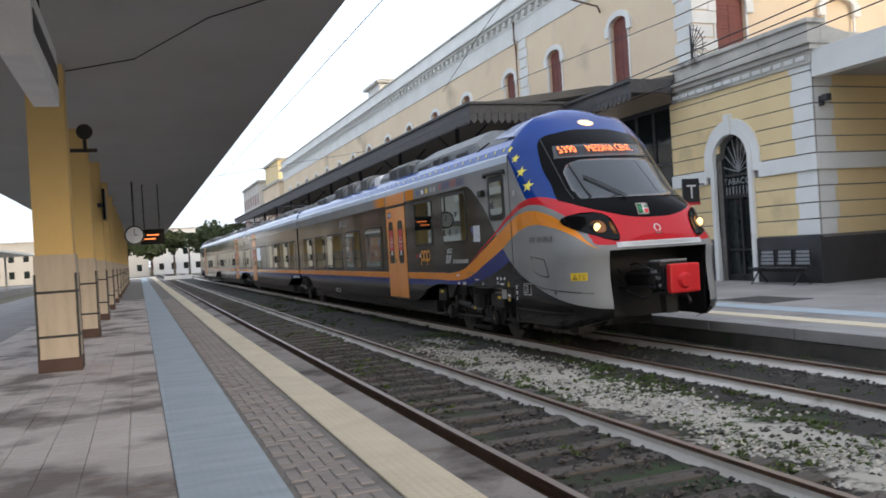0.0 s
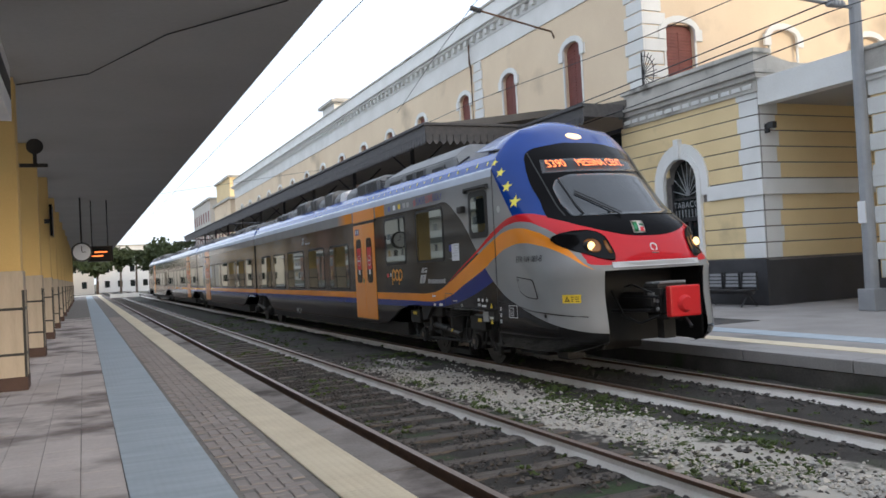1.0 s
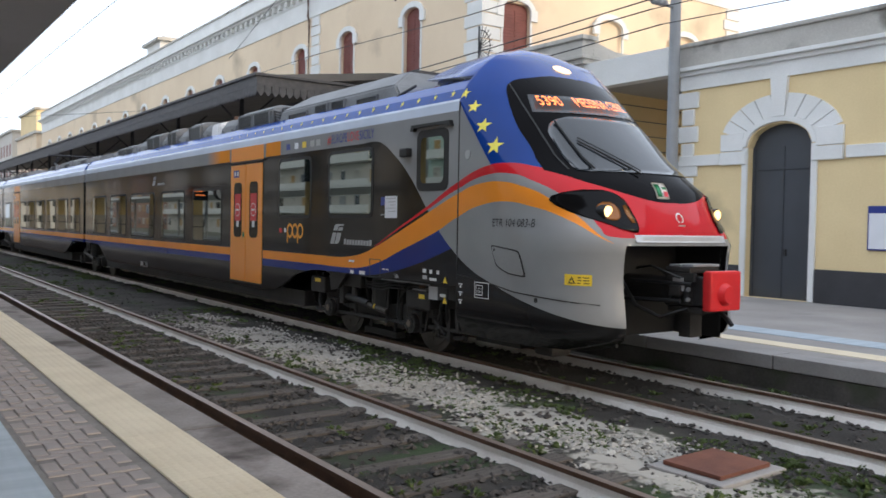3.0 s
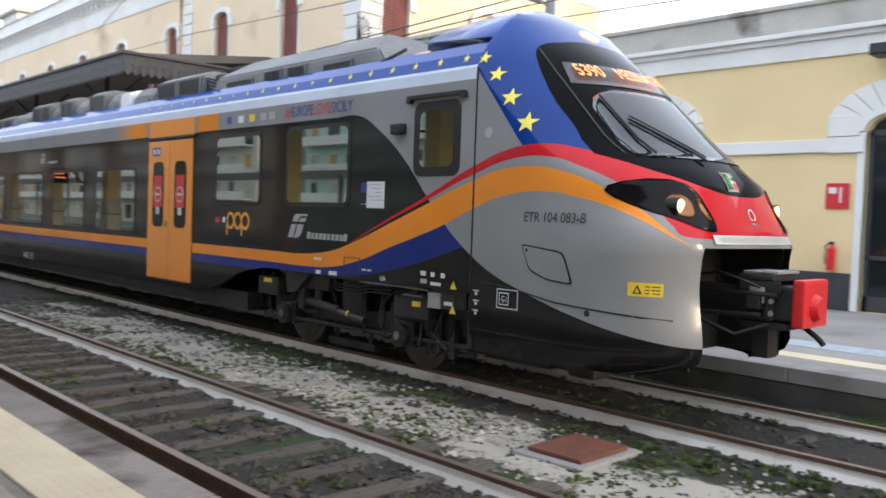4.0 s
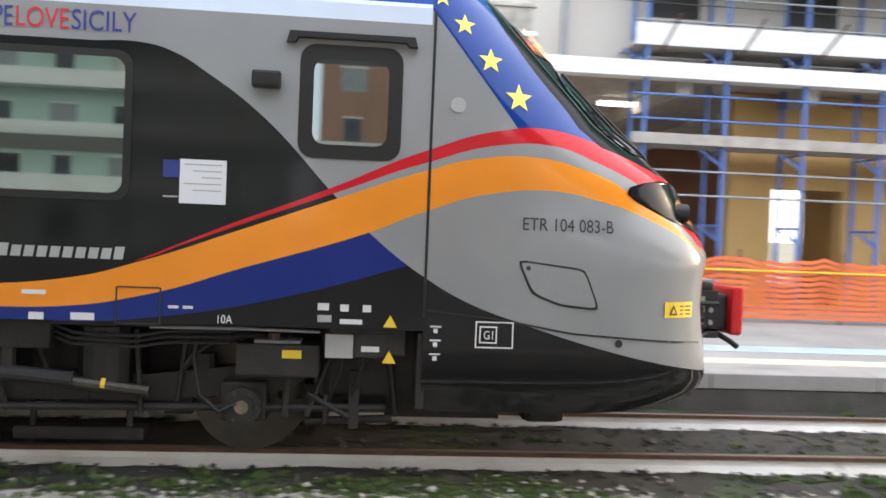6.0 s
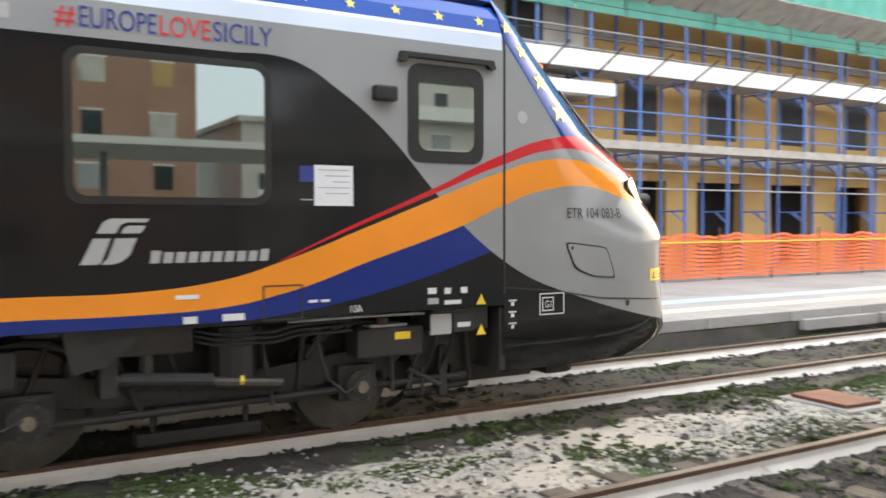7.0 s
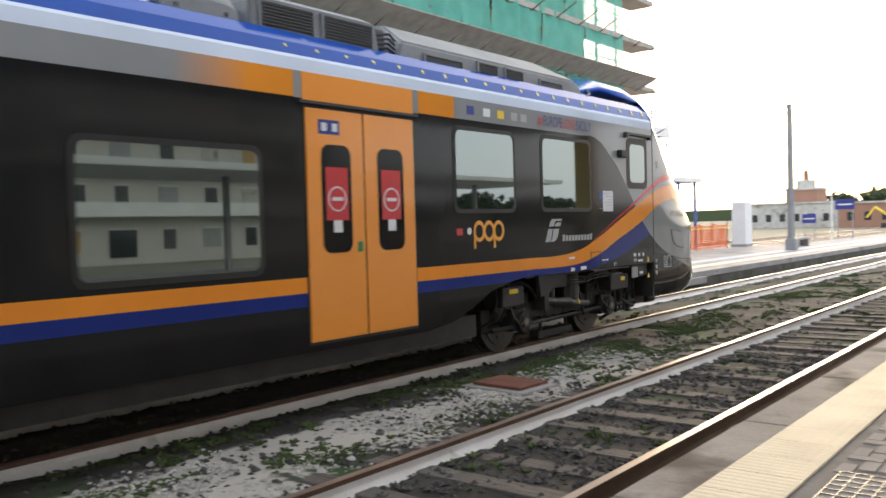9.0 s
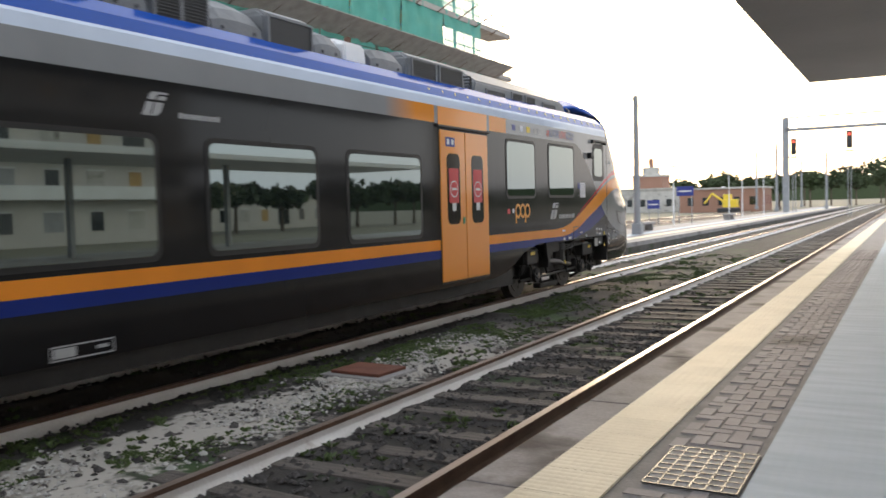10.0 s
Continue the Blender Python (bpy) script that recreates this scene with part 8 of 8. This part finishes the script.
def weeds(name, n, place, size, label, seed):
    rnd = random.Random(seed)
    co, fc = [], []
    for k in range(n):
        p = place(rnd)
        if p is None:
            continue
        big = size * rnd.uniform(0.5, 1.6)
        for q in range(rnd.randint(7, 14)):
            t, lean = rnd.uniform(0, 6.28), rnd.uniform(0.3, 1.1)
            d = Vector((math.cos(t), math.sin(t), 0))
            w = Vector((-d.y, d.x, 0)) * big * rnd.uniform(0.08, 0.18)
            a = Vector(p) + d * big * 0.15
            m = a + d * big * lean * 0.5 + Vector((0, 0, big * rnd.uniform(0.35, 0.7)))
            e = a + d * big * lean + Vector((0, 0, big * rnd.uniform(0.2, 0.8)))
            i = len(co)
            co += [tuple(a - w * 0.3), tuple(a + w * 0.3), tuple(m + w), tuple(e), tuple(m - w)]
            fc.append((i, i + 1, i + 2, i + 3, i + 4))
    me = bpy.data.meshes.new(name)
    me.from_pydata(co, [], fc)
    me.materials.append(WEED)
    return tagged(new(name, me), label, "weeds", kind="stuff")


def weed_place(rnd):
    """Weeds crowd beside the rails and along the far platform's foot."""
    cx, s = rnd.choice(((4.62, 0.22), (6.3, 0.25), (6.3, 0.25), (7.5, 0.5), (8.7, 0.25), (8.7, 0.25), (3.6, 0.5), (5.3, 0.6)))
    x, y = rnd.gauss(cx, s), rnd.uniform(-30, 40)
    if near_rail(x) or not 2.3 < x < 9.12 or noise.noise(Vector((x * 0.9, y * 0.55, 9))) < 0.06:
        return None
    return (x, y, -0.14)


weeds("weeds", 9000, weed_place, 0.055, "low green weeds among the ballast", 5)


def moss_place(rnd):
    x, y = rnd.gauss(5.9, 0.5), rnd.uniform(-26, 14) if rnd.random() < 0.6 else rnd.uniform(-14, 0)
    if not 4.5 < x < 6.65 or noise.noise(Vector((x * 1.1, y * 0.6, 21))) < 0.06 + 0.12 * noise.noise(Vector((x * 5, y * 4, 3))):
        return None
    return (x, y, -0.138)


weeds("weeds", 36000, moss_place, 0.022, "fine green growth on the soil between the tracks", 6)

# ---- pavers ----
random.seed(12)


def paver_mesh(lx, ly):
    bm = bmesh.new()
    box(bm, -lx / 2, -ly / 2, -0.03, lx / 2, ly / 2, 0.0, bevel=0)
    bmesh.ops.bevel(bm, geom=[e for e in bm.edges if all(v.co.z > -0.01 for v in e.verts)], offset=0.006, segments=1, affect="EDGES")
    me = bpy.data.meshes.new("paver")
    bm.to_mesh(me)
    bm.free()
    me.materials.append(PAVER)
    return me


PL, PW = 0.206, 0.103
pm_a, pm_b = paver_mesh(PL - 0.009, PW - 0.009), paver_mesh(PW - 0.009, PL - 0.009)
boxes("joint_bed", JOINT, plat, (0.83, -60, PZ - 0.03, 1.456, 125, PZ - 0.008), (-3.0, -60, PZ - 0.03, 0.148, 125, PZ - 0.008))


def herringbone(x0, x1, y0, y1):
    out = []
    n = int((x1 - x0 + y1 - y0) / PW) + 8
    for j in range(int((y1 - y0) / PW) + 6):
        for i in range(-2, int((x1 - x0) / PW) + 4):
            k = (i - j) % 4
            x, y = x0 + i * PW, y0 + j * PW
            if k == 0:
                c, kind = (x + PW, y + PW / 2), 0
            elif k == 2:
                c, kind = (x + PW / 2, y + PW * 0.0), 1
            else:
                continue
            hx, hy = (PL / 2, PW / 2) if kind == 0 else (PW / 2, PL / 2)
            if c[0] - hx >= x0 - 0.06 and c[0] + hx <= x1 + 0.06 and y0 <= c[1] <= y1:
                out.append((c[0], c[1], kind))
    return out


def joined_pavers(spots):
    co, fc = [], []
    for x, y, kind in spots:
        hx, hy = ((PL - 0.009) / 2, (PW - 0.009) / 2) if kind == 0 else ((PW - 0.009) / 2, (PL - 0.009) / 2)
        z = PZ + random.uniform(-0.003, 0.003)
        i = len(co)
        co += [(x - hx, y - hy, z - 0.03), (x + hx, y - hy, z - 0.03), (x + hx, y + hy, z - 0.03), (x - hx, y + hy, z - 0.03)]
        co += [(x - hx + 0.004, y - hy + 0.004, z), (x + hx - 0.004, y - hy + 0.004, z), (x + hx - 0.004, y + hy - 0.004, z), (x - hx + 0.004, y + hy - 0.004, z)]
        fc += [(i + 4, i + 5, i + 6, i + 7)] + [(i + k, i + (k + 1) % 4, i + 4 + (k + 1) % 4, i + 4 + k) for k in range(4)]
    me = bpy.data.meshes.new("pavers")
    me.from_pydata(co, [], fc)
    me.materials.append(PAVER)
    ob = new("pavers", me)
    ob.parent = plat
    tagged(ob, kind="stuff")


spots = [s for s in herringbone(0.87, 1.42, -26, 40) if not (0.80 < s[0] < 1.40 and -5.15 < s[1] < -4.3)]
near = [s for s in spots if 3.2 < s[1] < 7.2]
for x, y, kind in near[:300]:
    ob = new("paver", pm_a if kind == 0 else pm_b)
    ob.parent = plat
    ob.matrix_basis = pose(x, y, PZ + random.uniform(-0.003, 0.003), random.uniform(-0.5, 0.5), random.uniform(-0.5, 0.5), 0)
joined_pavers([s for s in spots if s not in near] + near[300:])
random.seed(14)
tiles = bmesh.new()
for j in range(150):
    for i in range(10):
        x, y = 0.142 - 0.32 * (i + 1), -6 + 0.32 * j + (0.16 if i % 2 else 0.0)
        z = PZ + random.uniform(-0.0025, 0.0015)
        vs = [tiles.verts.new(v) for v in ((x + 0.003, y + 0.003, z), (x + 0.317, y + 0.003, z), (x + 0.317, y + 0.317, z), (x + 0.003, y + 0.317, z), (x + 0.003, y + 0.003, z - 0.02), (x + 0.317, y + 0.003, z - 0.02), (x + 0.317, y + 0.317, z - 0.02), (x + 0.003, y + 0.317, z - 0.02))]
        tiles.faces.new(vs[:4])
        for k in range(4):
            tiles.faces.new((vs[k], vs[4 + k], vs[4 + (k + 1) % 4], vs[(k + 1) % 4]))
tagged(part("paving_tiles", tiles, TILE, plat), kind="stuff")


# ---- what moves ----
def motions():
    walk(train, [(t, pose(TX, s, 0)) for t, s in RUN])
    fit = np.polyfit([t for t, s in RUN], [s for t, s in RUN], 4)
    for w in wheels:
        rows = []
        for k in range(101):
            t = k / 10
            rows.append((t, pose(*w.location, math.degrees((15.01 - float(np.polyval(fit, t))) / 0.43))))
        walk(w, rows)


motions()
